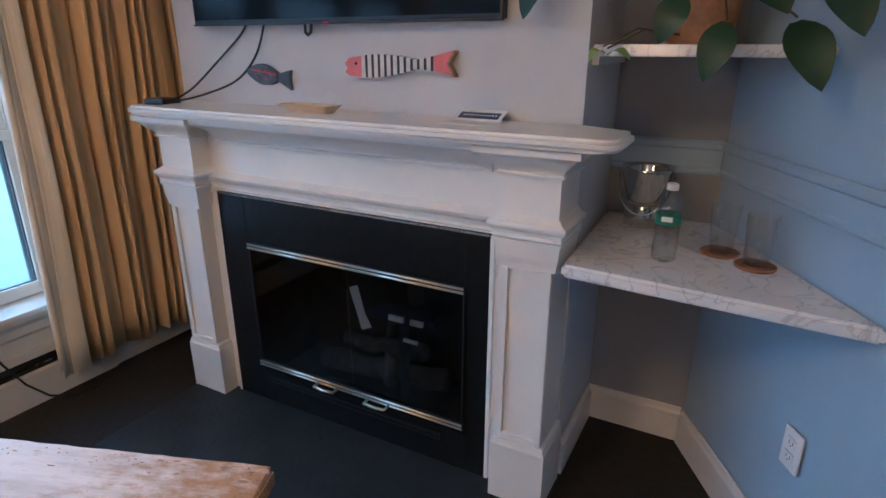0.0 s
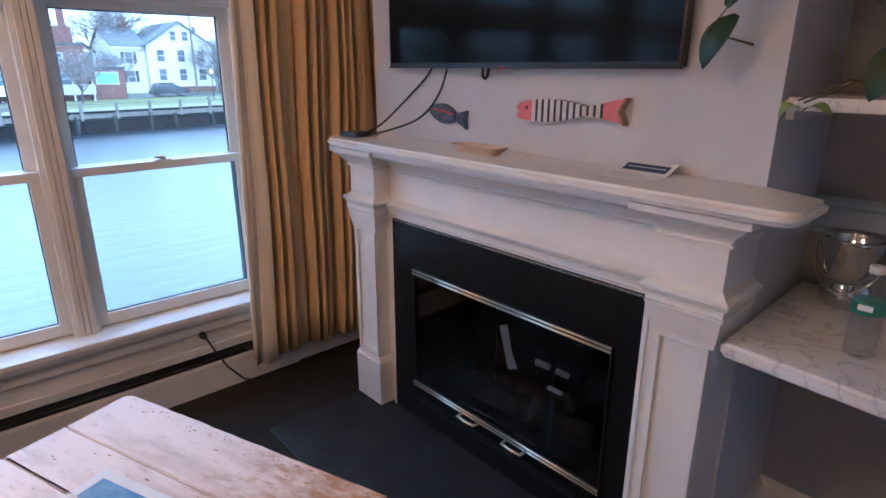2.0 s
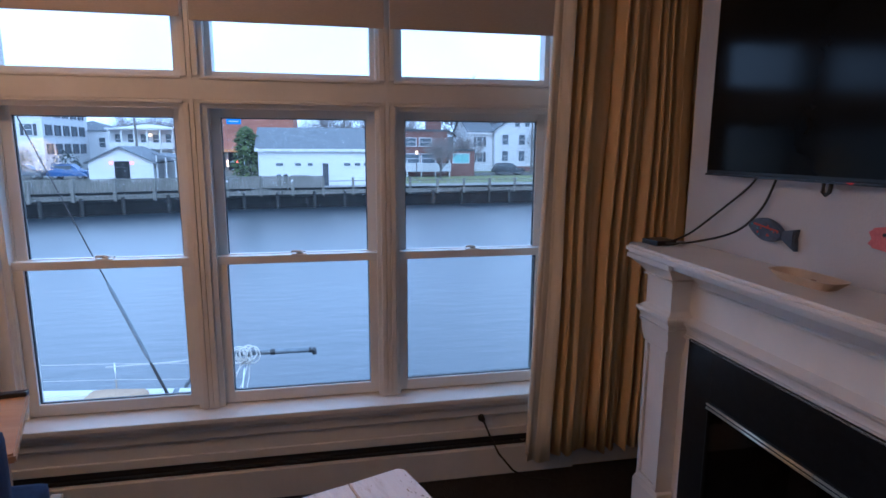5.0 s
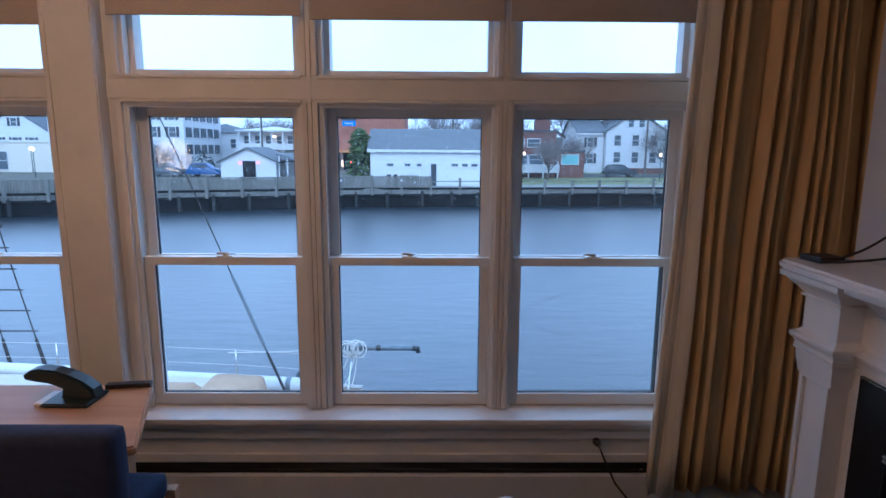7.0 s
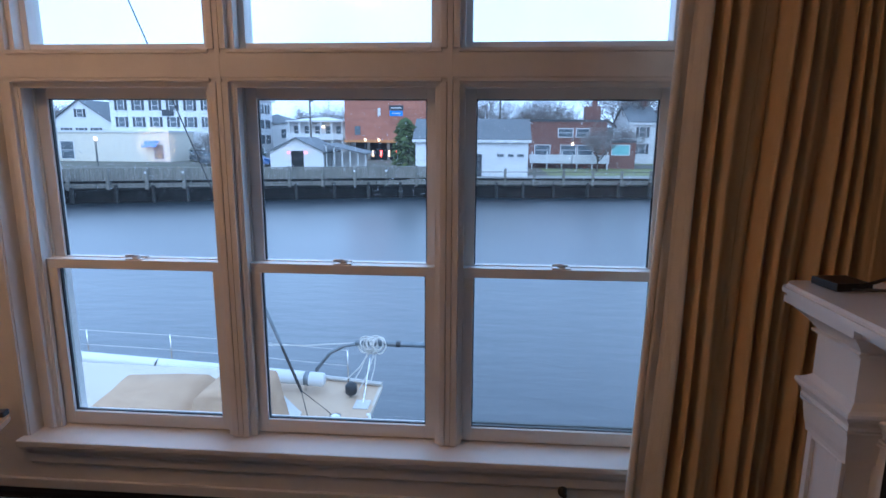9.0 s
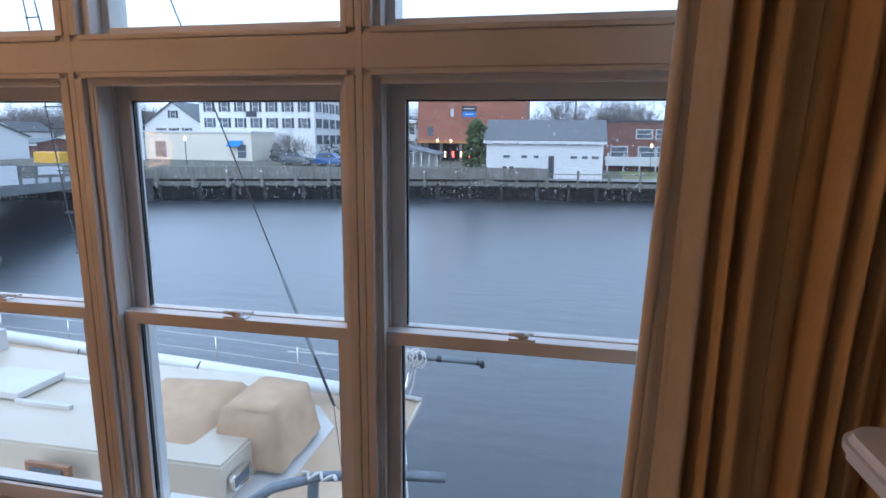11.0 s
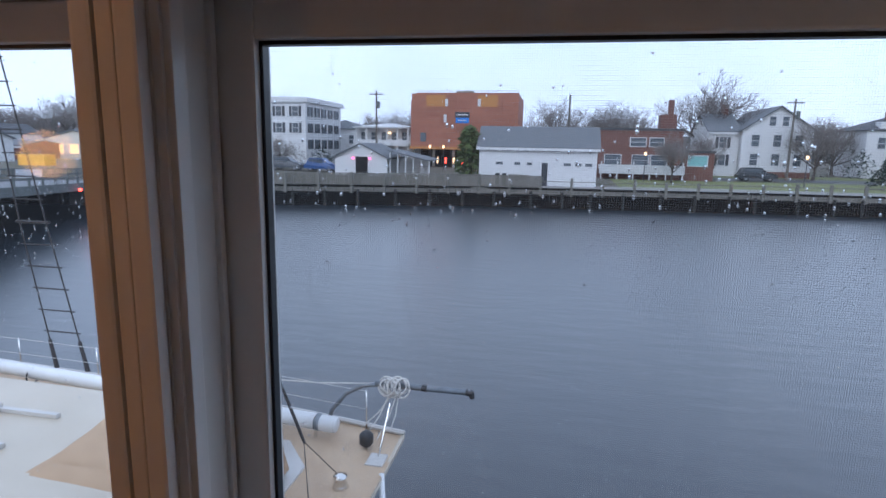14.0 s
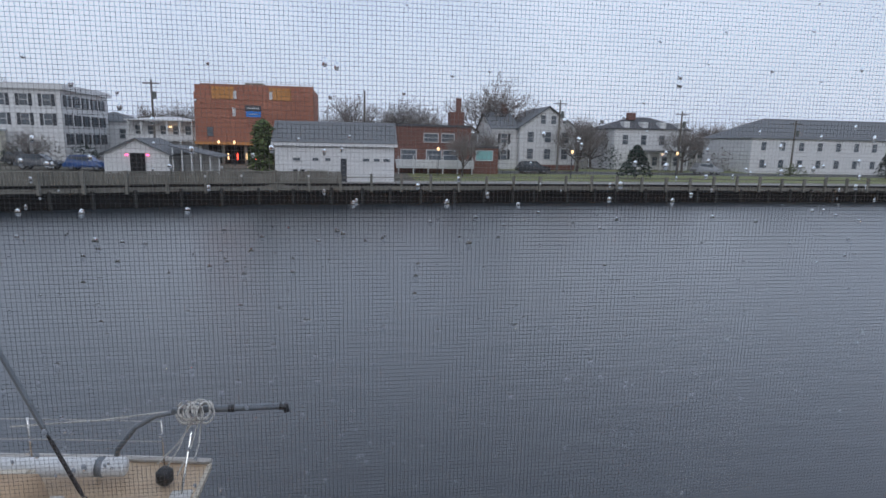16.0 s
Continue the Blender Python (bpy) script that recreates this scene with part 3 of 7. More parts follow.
for y0, y1 in ((-1.418, -0.960), (-1.880, -1.420)):
    dr = part("door", boxes((-0.006, -0.001, y0 + 0.002, y1 - 0.002, 0.175, 0.690)), SMOKED, fs, "smoked glass door")
    s0 = y1 - 0.006 if y1 > -1.0 else y0
    part("stile", boxes((-0.012, 0.006, s0, s0 + 0.006, 0.165, 0.698), bevel=0.002), BLACK, dr)
    for z in (0.684, 0.180):
        for k in range(2):
            part("brass_strip", tube([(-0.016, y0 + 0.001, z + k * 0.0135), (-0.016, y1 - 0.001, z + k * 0.0135)], 0.0043, 10), BRASS, dr, smooth=True)
        part("strip_backing", boxes((-0.015, -0.0065, y0, y1, z - 0.007, z + 0.020)), BLACK, dr)
    hy = y0 + 0.11 if y1 > -1.0 else y1 - 0.12
    hb = tube([(-0.018, hy - 0.045, 0.180), (-0.046, hy - 0.044, 0.179), (-0.050, hy, 0.178), (-0.046, hy + 0.044, 0.179), (-0.018, hy + 0.045, 0.180)], 0.006, 8)
    part("handle", hb, BRASS, dr, smooth=True)
part("vent_louvre", boxes((-0.030, -0.020, -1.80, -1.02, 0.118, 0.128), (-0.030, -0.020, -1.80, -1.02, 0.136, 0.146)), BLACK, fs)
lg = thing("gas_logs", (0.2, -1.45, 0.10), label="grey charred ceramic logs inside the firebox", category="logs")
for i, (a, b, r) in enumerate((((0.16, -1.15, 0.17), (0.22, -1.70, 0.19), 0.045), ((0.24, -1.22, 0.24), (0.18, -1.62, 0.30), 0.035), ((0.13, -1.50, 0.16), (0.28, -1.42, 0.32), 0.03))):
    a, b = Vector(a), Vector(b)
    pts = [a.lerp(b, k / 6) + Vector((0, 0, 0.012 * math.sin(k * 2.1 + i))) for k in range(7)]
    part("log", tube(pts, [r * (0.85 + 0.25 * math.sin(k * 1.7 + i) ** 2) for k in range(7)], 10), LOG, lg, smooth=True)
part("valve_box", boxes((0.08, 0.14, -1.72, -1.46, 0.47, 0.505), (0.07, 0.10, -1.70, -1.62, 0.50, 0.525), bevel=0.004), NAVY, lg, "dark blue control box")
for y0, y1, z0, z1 in ((-1.60, -1.54, 0.478, 0.496), (-1.68, -1.63, 0.478, 0.496), (-1.66, -1.60, 0.405, 0.415)):
    part("valve_label", boxes((0.066, 0.079, y0, y1, z0, z1)), PAPER, lg, "small white label")
part("valve_post", boxes((0.09, 0.11, -1.60, -1.57, 0.12, 0.47)), BLACK, lg)
part("grate", boxes((0.10, 0.30, -1.72, -1.12, 0.10, 0.125)), BLACK, lg)

# television on the chimney breast
tv = thing("television", (0.09, -1.333, 1.48), label="large flat black television mounted above the mantel", category="television")
part("case", boxes((0.075, 0.112, -1.942, -0.726, 1.482, 2.185), bevel=0.006), BLACK_PLASTIC, tv)
part("screen", boxes((0.0722, 0.0752, -1.934, -0.734, 1.496, 2.177)), SCREEN_GLASS, tv)
part("bottom_lip", boxes((0.070, 0.090, -1.942, -0.726, 1.477, 1.484), bevel=0.002), BLACK_PLASTIC, tv)
part("wall_bracket", boxes((0.108, 0.12, -1.50, -1.16, 1.65, 2.0)), BLACK, tv)
part("sensor_tab", tube([(0.085, -1.237, 1.482), (0.082, -1.239, 1.452), (0.082, -1.250, 1.444), (0.082, -1.261, 1.452), (0.085, -1.263, 1.482)], 0.006, 6), BLACK_PLASTIC, tv, smooth=True)
# red glow added on the lip, where no standby light is seen
part("added_red_light", boxes((0.0700, 0.0715, -1.345, -1.325, 1.4795, 1.4825)), glowing("added_red_glow", (1.0, 0.03, 0.02), 0.5), tv)

tg = thing("paper_tag", (0.05, -1.44, 0.43), label="white paper tag hanging behind the fireplace glass", category="tag")
bm = bmesh.new()
for x, y, z in ((0.030, -1.400, 0.590), (0.030, -1.436, 0.607), (0.034, -1.462, 0.50), (0.034, -1.488, 0.450), (0.036, -1.442, 0.428), (0.030, -1.425, 0.51)):
    bm.verts.new((x, y, z))
bm.faces.new(bm.verts)
made = bmesh.ops.extrude_face_region(bm, geom=list(bm.faces))
for v in made["geom"]:
    if isinstance(v, bmesh.types.BMVert):
        v.co.x += 0.001
part("paper", bm, PAPER, tg)

# ---- furniture and things in the room ----


def curtain(name, x0, x1, yc, z0, z1, folds, amp, label):
    c = thing(name, ((x0 + x1) / 2, yc, z0), label=label, category="curtain")
    n, rows = folds * 20, 14
    rng = random.Random(5)
    jit = [rng.uniform(0.7, 1.3) for _ in range(folds + 2)]
    ph = [rng.uniform(-0.25, 0.25) for _ in range(folds + 2)]

    def sheet(u0, u1, push, thick, low=0.0):
        bm = bmesh.new()
        grid = []
        for side in (0, 1):
            g = []
            for j in range(rows + 1):
                v = j / rows
                row = []
                for i in range(n + 1):
                    u = u0 + (u1 - u0) * i / n
                    k = min(int(u * folds), folds)
                    w = (u * folds + 0.55 * math.sin(u * 11) + 0.30 * math.sin(u * 27 + 1)) * math.pi + 0.16 * math.sin(3 * v + k)
                    s = 1 - 2 * abs(math.sin(w)) ** 0.75 + 0.12 * math.sin(3.1 * w + 4 * ph[k])
                    flat = min(1.0, max(0.10, (u - 0.045) / 0.06))
                    a = amp * jit[k] * flat * (0.72 + 0.28 * (1 - v))
                    x = x0 + (x1 - x0) * u + 0.012 * math.sin(9 * u + 4 * v) - 0.085 * (1 - v) * (1 - u)
                    y = yc + push + a * s + 0.006 * math.sin(14 * v + 5 * u)
                    z = z0 - low * (1 - v) + (z1 - z0) * v + (0.010 * math.sin(u * folds * math.tau) if j == 0 else 0)
                    row.append(bm.verts.new((x, y + side * thick, z)))
                g.append(row)
            grid.append(g)
        for side in (0, 1):
            for j in range(rows):
                for i in range(n):
                    q = grid[side]
                    f = (q[j][i], q[j][i + 1], q[j + 1][i + 1], q[j + 1][i])
                    bm.faces.new(f if side == 0 else f[::-1])
        for j in range(rows):
            for i in (0, n):
                bm.faces.new((grid[0][j][i], grid[1][j][i], grid[1][j + 1][i], grid[0][j + 1][i]))
        for i in range(n):
            for j in (0, rows):
                bm.faces.new((grid[0][j][i], grid[0][j][i + 1], grid[1][j][i + 1], grid[1][j][i]))
        bmesh.ops.recalc_face_normals(bm, faces=bm.faces)
        return bm

    part("drape", sheet(0.08, 1.0, 0.0, 0.006), CURTAIN, c, smooth=True)
    # the flat panel takes the paler fabric in place of light from the window
    part("lit_leading_panel", sheet(0.0, 0.11, -0.012, 0.006, 0.025), LIT_LINING, c, "flat leading edge, window light put into its paler colour", smooth=True)
    part("lining", sheet(0.0, 0.97, 0.012, 0.003), LIT_LINING, c, "cream lining", smooth=True)
    part("rod", tube([(x0 - 0.05, yc, z1 + 0.01), (x1 + 0.02, yc, z1 + 0.01)], 0.014, 12), BLACK, c, smooth=True)
    bm = tube([(x0 + 0.004 - 0.085 * (1 - k / 20), yc - 0.006, z0 + 0.015 + (z1 - z0 - 0.02) * k / 20) for k in range(21)], 0.014, 8)
    part("leading_edge", bm, LIT_LINING, c, "cream rolled edge", smooth=True)
    return c


curtain("curtain", -0.318, 0.44, -0.235, 0.135, 2.62, 13, 0.034, "tan pleated full-length curtain with cream lining beside window")

# rustic coffee table, turned in the room
TZ = 0.53
tb = thing("coffee_table", (-1.072, -0.885, 0.0), 20.0, "distressed whitewashed pine plank coffee table", "table")
TL, TW = 0.945, 0.92   # along -y and along -x of its own frame
edges = [0.0, 0.192, 0.345, 0.52, 0.70, TW]
for a, b in zip(edges, edges[1:]):
    rng = random.Random(int(a * 999))
    r0, r1 = (0.030 if a == 0.0 else 0.004), (0.030 if b == TW else 0.004)
    xa, xb = -a - (0.0 if a == 0.0 else 0.0022), -b + 0.0022
    ring = []
    for cx, cy, r, q0 in ((xa - r0, -r0, r0, 0), (xb + r1, -r1, r1, 90), (xb + r1, -TL + r1, r1, 180), (xa - r0, -TL + r0, r0, 270)):
        if q0 in (180, 0):   # ragged long edges
            y_from, y_to = (-r1, -TL + r1) if q0 == 180 else (-TL + r0, -r0)
            xe, wob = (xb, b == TW) if q0 == 180 else (xa, a == 0.0)
            ring += [(xe + rng.uniform(-0.0025, 0.0025) * (1 if wob else 0.35), y_from + (y_to - y_from) * k / 26) for k in range(1, 26)]
        ring += [(cx + r * math.cos(radians(q0 + 18 * k)), cy + r * math.sin(radians(q0 + 18 * k))) for k in range(6)]
    ring = [(x, y + (rng.uniform(-0.003, 0.003) if y < -TL + 0.002 or y > -0.002 else 0)) for x, y in ring]
    bm = prism(ring, TZ - 0.042, TZ, bevel=0.003)
    part("plank", bm, PINE, tb, local=True)
part("edge_strip", boxes((0.0, 0.004, -TL + 0.01, -0.01, TZ - 0.040, TZ - 0.006), (-TW + 0.01, -0.01, -TL - 0.004, -TL, TZ - 0.040, TZ - 0.006), bevel=0.0015), PINE_RAW, tb, "raw chipped pine edge", local=True)
rng = random.Random(8)
bm = bmesh.new()
for k in range(420):
    edge = rng.random()
    s = rng.uniform(0.001, 0.0040) * (1.3 if edge < 0.40 else 0.8)
    if edge < 0.55:
        cx, y = -rng.random() * TW, -TL + abs(rng.gauss(0, 0.06))
    elif edge < 0.80:
        cx, y = -abs(rng.gauss(0, 0.03)), -rng.random() * TL
    else:
        cx, y = -rng.random() * TW, -rng.random() * TL
    if not (-TW + 0.02 < cx < -0.012 and -TL + 0.012 < y < -0.02):
        continue
    stretch_by = rng.choice((0.8, 1.0, 3.5))
    pts = [(math.cos(q * math.tau / 8) * s * rng.uniform(0.5, 1.1), math.sin(q * math.tau / 8) * s * stretch_by * rng.uniform(0.6, 1.3)) for q in range(8)]
    prism([(cx + px, y + py) for px, py in pts], TZ + 0.0004, TZ + 0.0009, bm)
part("worn_chip", bm, PINE_RAW, tb, "brown chips worn through the whitewash", local=True, kind="stuff")
part("apron", boxes((-TW + 0.08, -0.08, -0.10, -0.075, 0.40, TZ - 0.042), (-TW + 0.08, -0.08, -TL + 0.075, -TL + 0.10, 0.40, TZ - 0.042),
                    (-0.10, -0.075, -TL + 0.10, -0.10, 0.40, TZ - 0.042), (-TW + 0.075, -TW + 0.10, -TL + 0.10, -0.10, 0.40, TZ - 0.042)), PINE, tb, local=True)
for x in (-0.14, -TW + 0.07):
    for y in (-0.14, -TL + 0.07):
        part("leg", boxes((x, x + 0.07, y, y + 0.07, 0, 0.42), bevel=0.006), PINE, tb, local=True)

mg = thing("magazine", (-1.258, -1.405, TZ + 0.002), 22.0, "white brochure with a blue picture on its cover", "magazine")
part("page_block", boxes((-0.105, 0.105, -0.14, 0.14, 0.0, 0.006), bevel=0.0015), PAPER, mg, local=True)
part("cover_picture", boxes((0.010, 0.078, -0.115, 0.112, 0.0062, 0.0070)), BLUE_PRINT, mg, "blue cover picture", local=True)

# desk with telephone and the office chair
dk = thing("desk", (-2.75, -0.78, 0.0), label="honey oak desk with a rounded worn edge", category="desk")
bm = prism([(-4.15, -0.60), (-2.295, -0.575), (-2.135, -1.00), (-2.20, -1.03), (-4.15, -0.98)], 0.722, 0.75, bevel=0.006)
part("desktop", bm, OAK, dk)
for x, y in ((-2.26, -0.98), (-4.10, -0.95), (-4.10, -0.66), (-2.37, -0.66)):
    part("leg", boxes((x - 0.025, x + 0.025, y - 0.025, y + 0.025, 0, 0.722), bevel=0.005), OAK, dk)
part("apron", boxes((-4.08, -2.40, -0.66, -0.64, 0.62, 0.722), (-4.08, -2.30, -0.95, -0.93, 0.62, 0.722)), OAK, dk)

ph = thing("telephone", (-2.485, -0.70, 0.75), 0, "black desk telephone with its curved handset on", "telephone")
part("base", prism([(-0.07, -0.07), (0.08, -0.07), (0.08, 0.05), (-0.07, 0.05)], 0.0, 0.014, bevel=0.005), PHONE_BLUE, ph, local=True)
side = [(-0.145, 0.090), (-0.125, 0.106), (-0.095, 0.112), (-0.045, 0.107), (0.0, 0.093), (0.045, 0.070), (0.075, 0.044), (0.080, 0.018), (0.030, 0.012), (-0.030, 0.012), (-0.022, 0.045), (-0.064, 0.063), (-0.110, 0.070), (-0.140, 0.076)]
bm = prism(side, -0.030, 0.030, bevel=0.008)
bm.transform(pose(0, 0, 0, 90, 0, 0))
part("handset", bm, PHONE_BLUE, ph, local=True)
part("key_panel", boxes((-0.095, -0.045, -0.06, 0.04, 0.0, 0.012), bevel=0.003), PLASTIC_WHITE, ph, "pale key panel", local=True)
pn = thing("remote_control", (-2.36, -0.60, 0.75), 8, "slim black remote control lying on the desk", "remote control")
part("case", boxes((-0.075, 0.07, -0.014, 0.014, 0, 0.016), bevel=0.004), BLACK_PLASTIC, pn, local=True)

ch = thing("office_chair", (-2.40, -1.13, 0.0), 0, "navy upholstered desk chair with rounded back", "chair")
bm = boxes((-0.33, 0.305, -0.05, 0.03, 0.46, 0.872), bevel=0.03)
part("backrest", bm, NAVY, ch, local=True, smooth=True)
part("seat", boxes((-0.28, 0.20, 0.0, 0.42, 0.42, 0.50), bevel=0.025), NAVY, ch, local=True, smooth=True)
for x, y in ((-0.24, 0.02), (0.20, 0.02), (-0.24, 0.44), (0.20, 0.44)):
    part("leg", boxes((x - 0.018, x + 0.018, y - 0.018, y + 0.018, 0, 0.43), bevel=0.004), OAK, ch, local=True)

# niche counter and shelf of marble
ct = thing("niche_counter", (0.2, -2.5, 0.815), label="white and grey veined marble counter in the niche", category="counter")
bm = prism([(-0.074, -2.196), (0.538, -2.176), (0.538, -2.529), (-0.128, -2.914)], 0.820, 0.858)
bmesh.ops.bevel(bm, geom=list(bm.edges), offset=0.009, segments=3, affect="EDGES")
part("slab", bm, MARBLE, ct)
part("support_rail", sweep([(0, 0), (0.018, 0), (0.018, 0.04), (0, 0.04)], (0.13, -2.175, 0.779), (0.52, -2.175, 0.779), (0, -1, 0)), TRIM, ct, "narrow painted support rail")
sh = thing("niche_shelf", (0.35, -2.4, 1.38), label="white marble shelf across the niche holding a plant", category="shelf")
bm = prism([(0.135, -2.176), (0.538, -2.176), (0.538, -2.529), (0.165, -2.744)], 1.385, 1.415)
bmesh.ops.bevel(bm, geom=list(bm.edges), offset=0.006, segments=2, affect="EDGES")
part("slab", bm, MARBLE, sh)
part("bracket", boxes((0.16, 0.50, -2.194, -2.175, 1.362, 1.385)), TRIM, sh)

# steel ice bucket
ib = thing("ice_bucket", (0.415, -2.318, 0.858), label="polished steel double-wall ice bucket with a handle", category="ice bucket")
part("bucket", spin([(0.055, 0.0), (0.058, 0.004), (0.060, 0.055), (0.050, 0.068), (0.052, 0.074), (0.070, 0.092), (0.077, 0.180), (0.083, 0.190), (0.077, 0.193), (0.070, 0.180), (0.060, 0.09), (0.0, 0.088)], (0, 0, 0), 32), CHROME, ib, local=True, smooth=True)
arc = [(-0.075 * math.sin(q), 0.085 * math.cos(q), 0.165 - 0.115 * math.sin(q)) for q in [math.pi * k / 14 for k in range(15)]]
part("handle", tube(arc, 0.0028, 8), CHROME, ib, local=True, smooth=True)
part("liner", spin([(0.062, 0.10), (0.074, 0.186), (0.072, 0.186), (0.060, 0.10), (0.0, 0.099)], (0, 0, 0), 24), CHROME, ib, local=True, smooth=True)
# water bottle
wb = thing("water_bottle", (0.095, -2.432, 0.858), label="clear plastic water bottle with a green label", category="bottle")
prof = [(0.026, 0.0), (0.031, 0.006)]
for k in range(6):
    prof += [(0.0325, 0.014 + k * 0.014), (0.0300, 0.021 + k * 0.014)]
prof += [(0.0325, 0.10), (0.0325, 0.142), (0.031, 0.155), (0.024, 0.175), (0.0135, 0.190), (0.0125, 0.198)]
part("body", spin(prof, (0, 0, 0), 24), DRINK_GLASS, wb, local=True, smooth=True)
part("water", spin([(0.024, 0.003), (0.029, 0.008), (0.029, 0.150), (0.020, 0.174), (0.0, 0.174)], (0, 0, 0), 20), pane_glass("bottled_water", 0.05, (0.95, 0.97, 0.98)), wb, local=True, smooth=True)
part("label", spin([(0.0332, 0.106), (0.0336, 0.107), (0.0336, 0.132), (0.0332, 0.133)], (0, 0, 0), 24), LABEL_GREEN, wb, "green paper label", local=True, smooth=True)
bm = boxes((-0.0345, -0.0338, -0.014, 0.014, 0.117, 0.130))
part("label_emblem", bm, PAPER, wb, "pale emblem on the label", local=True)
part("cap", spin([(0.0145, 0.197), (0.0150, 0.199), (0.0150, 0.212), (0.013, 0.214)], (0, 0, 0), 20), PLASTIC_WHITE, wb, "white screw cap", local=True)
# glasses on coasters
for x, y in ((0.225, -2.565), (0.150, -2.655)):
    co = thing("coaster", (x, y, 0.858), label="round brown wooden coaster on the counter", category="coaster", group="coasters")
    part("disc", spin([(0.050, 0.0), (0.052, 0.002), (0.052, 0.007), (0.049, 0.009)], (0, 0, 0), 28), CORK, co, local=True)
    dg = thing("drinking_glass", (x, y, 0.867), label="clear empty tumbler standing on a coaster", category="glass", group="tumblers")
    part("tumbler", spin([(0.030, 0.0), (0.031, 0.002), (0.039, 0.135), (0.0365, 0.135), (0.029, 0.010), (0.0, 0.009)], (0, 0, 0), 28), DRINK_GLASS, dg, local=True, smooth=True)

# plant in a woven pot on the shelf
pp = thing("potted_plant", (0.335, -2.42, 1.415), label="broad-leaved green pothos spilling from a tan pot", category="plant")
part("pot", spin([(0.075, 0.0), (0.085, 0.01), (0.105, 0.17), (0.110, 0.18), (0.100, 0.18), (0.095, 0.15), (0.0, 0.149)], (0, 0, 0), 28), TERRACOTTA, pp, local=True, smooth=True)
part("soil", spin([(0.094, 0.150), (0.06, 0.158), (0.0, 0.16)], (0, 0, 0), 20), SOIL, pp, local=True)


def leaf(bm, base, tip, width, normal, droop=0.02):
    a, b, nn = Vector(base), Vector(tip), Vector(normal).normalized()
    ax = b - a
    side = ax.cross(nn).normalized()
    nn = side.cross(ax).normalized()
    rows = []
    for k in range(9):
        u = k / 8
        w = width * (math.sin(math.pi * min(1, u * 0.93 + 0.04)) ** 0.75) * (1.12 - 0.45 * u)
        if k == 8:
            w = 0.001
        c = a + ax * u - nn * droop * (2 * u - 1) ** 2
        rows.append([bm.verts.new(c + side * w * s + nn * (0.18 * w * abs(s))) for s in (-1, -0.5, 0, 0.5, 1)])
    for r0, r1 in zip(rows, rows[1:]):
        for k in range(4):
            bm.faces.new((r0[k], r0[k + 1], r1[k + 1], r1[k]))


def leaf_part(parent, base, tip, width, normal, mat=None, stalk=None):
    bm = bmesh.new()
    leaf(bm, base, tip, width, normal)
    lf = part("leaf", bm, mat or LEAF, parent, smooth=True)
    if stalk:
        mid = (Vector(stalk) + Vector(base)) / 2 + Vector((0, 0, 0.03))
        part("stalk", tube([stalk, mid, base], 0.0028, 6), STEM, lf, smooth=True)
    return lf


crown = Vector((0.33, -2.45, 1.58))
for base, tip, w in (((0.06, -2.40, 1.53), (0.03, -2.36, 1.42), 0.042), ((0.09, -2.50, 1.47), (0.05, -2.47, 1.335), 0.045), ((0.04, -2.64, 1.47), (-0.03, -2.71, 1.33), 0.052),
                     ((0.10, -2.56, 1.56), (0.02, -2.62, 1.49), 0.048), ((0.03, -2.70, 1.55), (-0.05, -2.76, 1.44), 0.050), ((0.20, -2.33, 1.62), (0.05, -2.28, 1.66), 0.050),
                     ((0.16, -2.52, 1.66), (0.02, -2.56, 1.70), 0.055), ((0.26, -2.62, 1.66), (0.12, -2.72, 1.62), 0.050), ((0.36, -2.30, 1.68), (0.28, -2.20, 1.76), 0.05),
                     ((0.30, -2.50, 1.72), (0.22, -2.55, 1.86), 0.05), ((0.12, -2.62, 1.70), (0.02, -2.70, 1.76), 0.05)):
    leaf_part(pp, base, tip, w, (-1, -0.1, 0.45), None, crown)
leaf_part(pp, (0.11, -2.225, 1.405), (0.09, -2.29, 1.395), 0.020, (-0.3, 0, 1), LEAF_PALE, (0.25, -2.38, 1.44))
leaf_part(pp, (0.105, -2.215, 1.41), (0.07, -2.185, 1.388), 0.018, (-0.4, 0, 1), LEAF_PALE, (0.25, -2.36, 1.44))
# trailing vine past the chimney breast
part("vine", tube([crown, (0.10, -2.26, 1.72), (0.02, -2.10, 1.66), (0.03, -2.02, 1.56), (0.05, -2.12, 1.53)], 0.003, 6), STEM, pp, smooth=True)
leaf_part(pp, (0.03, -2.07, 1.60), (0.02, -2.01, 1.48), 0.038, (-1, 0.2, 0.3))
leaf_part(pp, (0.02, -2.05, 1.62), (0.05, -2.14, 1.74), 0.038, (-1, 0.2, 0.3))

# outlet on the angled wall
ow = thing("wall_outlet", (-0.085, -2.825, 0.415), math.degrees(math.atan2(nrm.y, nrm.x)) - 90, "white duplex outlet plate on blue wall", "outlet")
wall_pt = p0 + d * ((0.03 - p0.x) / d.x)
ow.location = (wall_pt.x, wall_pt.y, 0.362)
part("plate", boxes((-0.035, 0.035, 0.0, 0.006, 0.0, 0.114), bevel=0.002), PLASTIC_WHITE, ow, local=True)
for z in (0.036, 0.078):
    rc = part("receptacle", prism([(-0.017, 0.006), (0.017, 0.006), (0.017, 0.009), (-0.017, 0.009)], z - 0.013, z + 0.013), PLASTIC_WHITE, ow, local=True)
    part("slots", boxes((-0.008, -0.006, 0.0085, 0.0095, z - 0.004, z + 0.006), (0.006, 0.008, 0.0085, 0.0095, z - 0.004, z + 0.006), (-0.002, 0.002, 0.0085, 0.0095, z - 0.010, z - 0.007)), BLACK, rc, local=True)
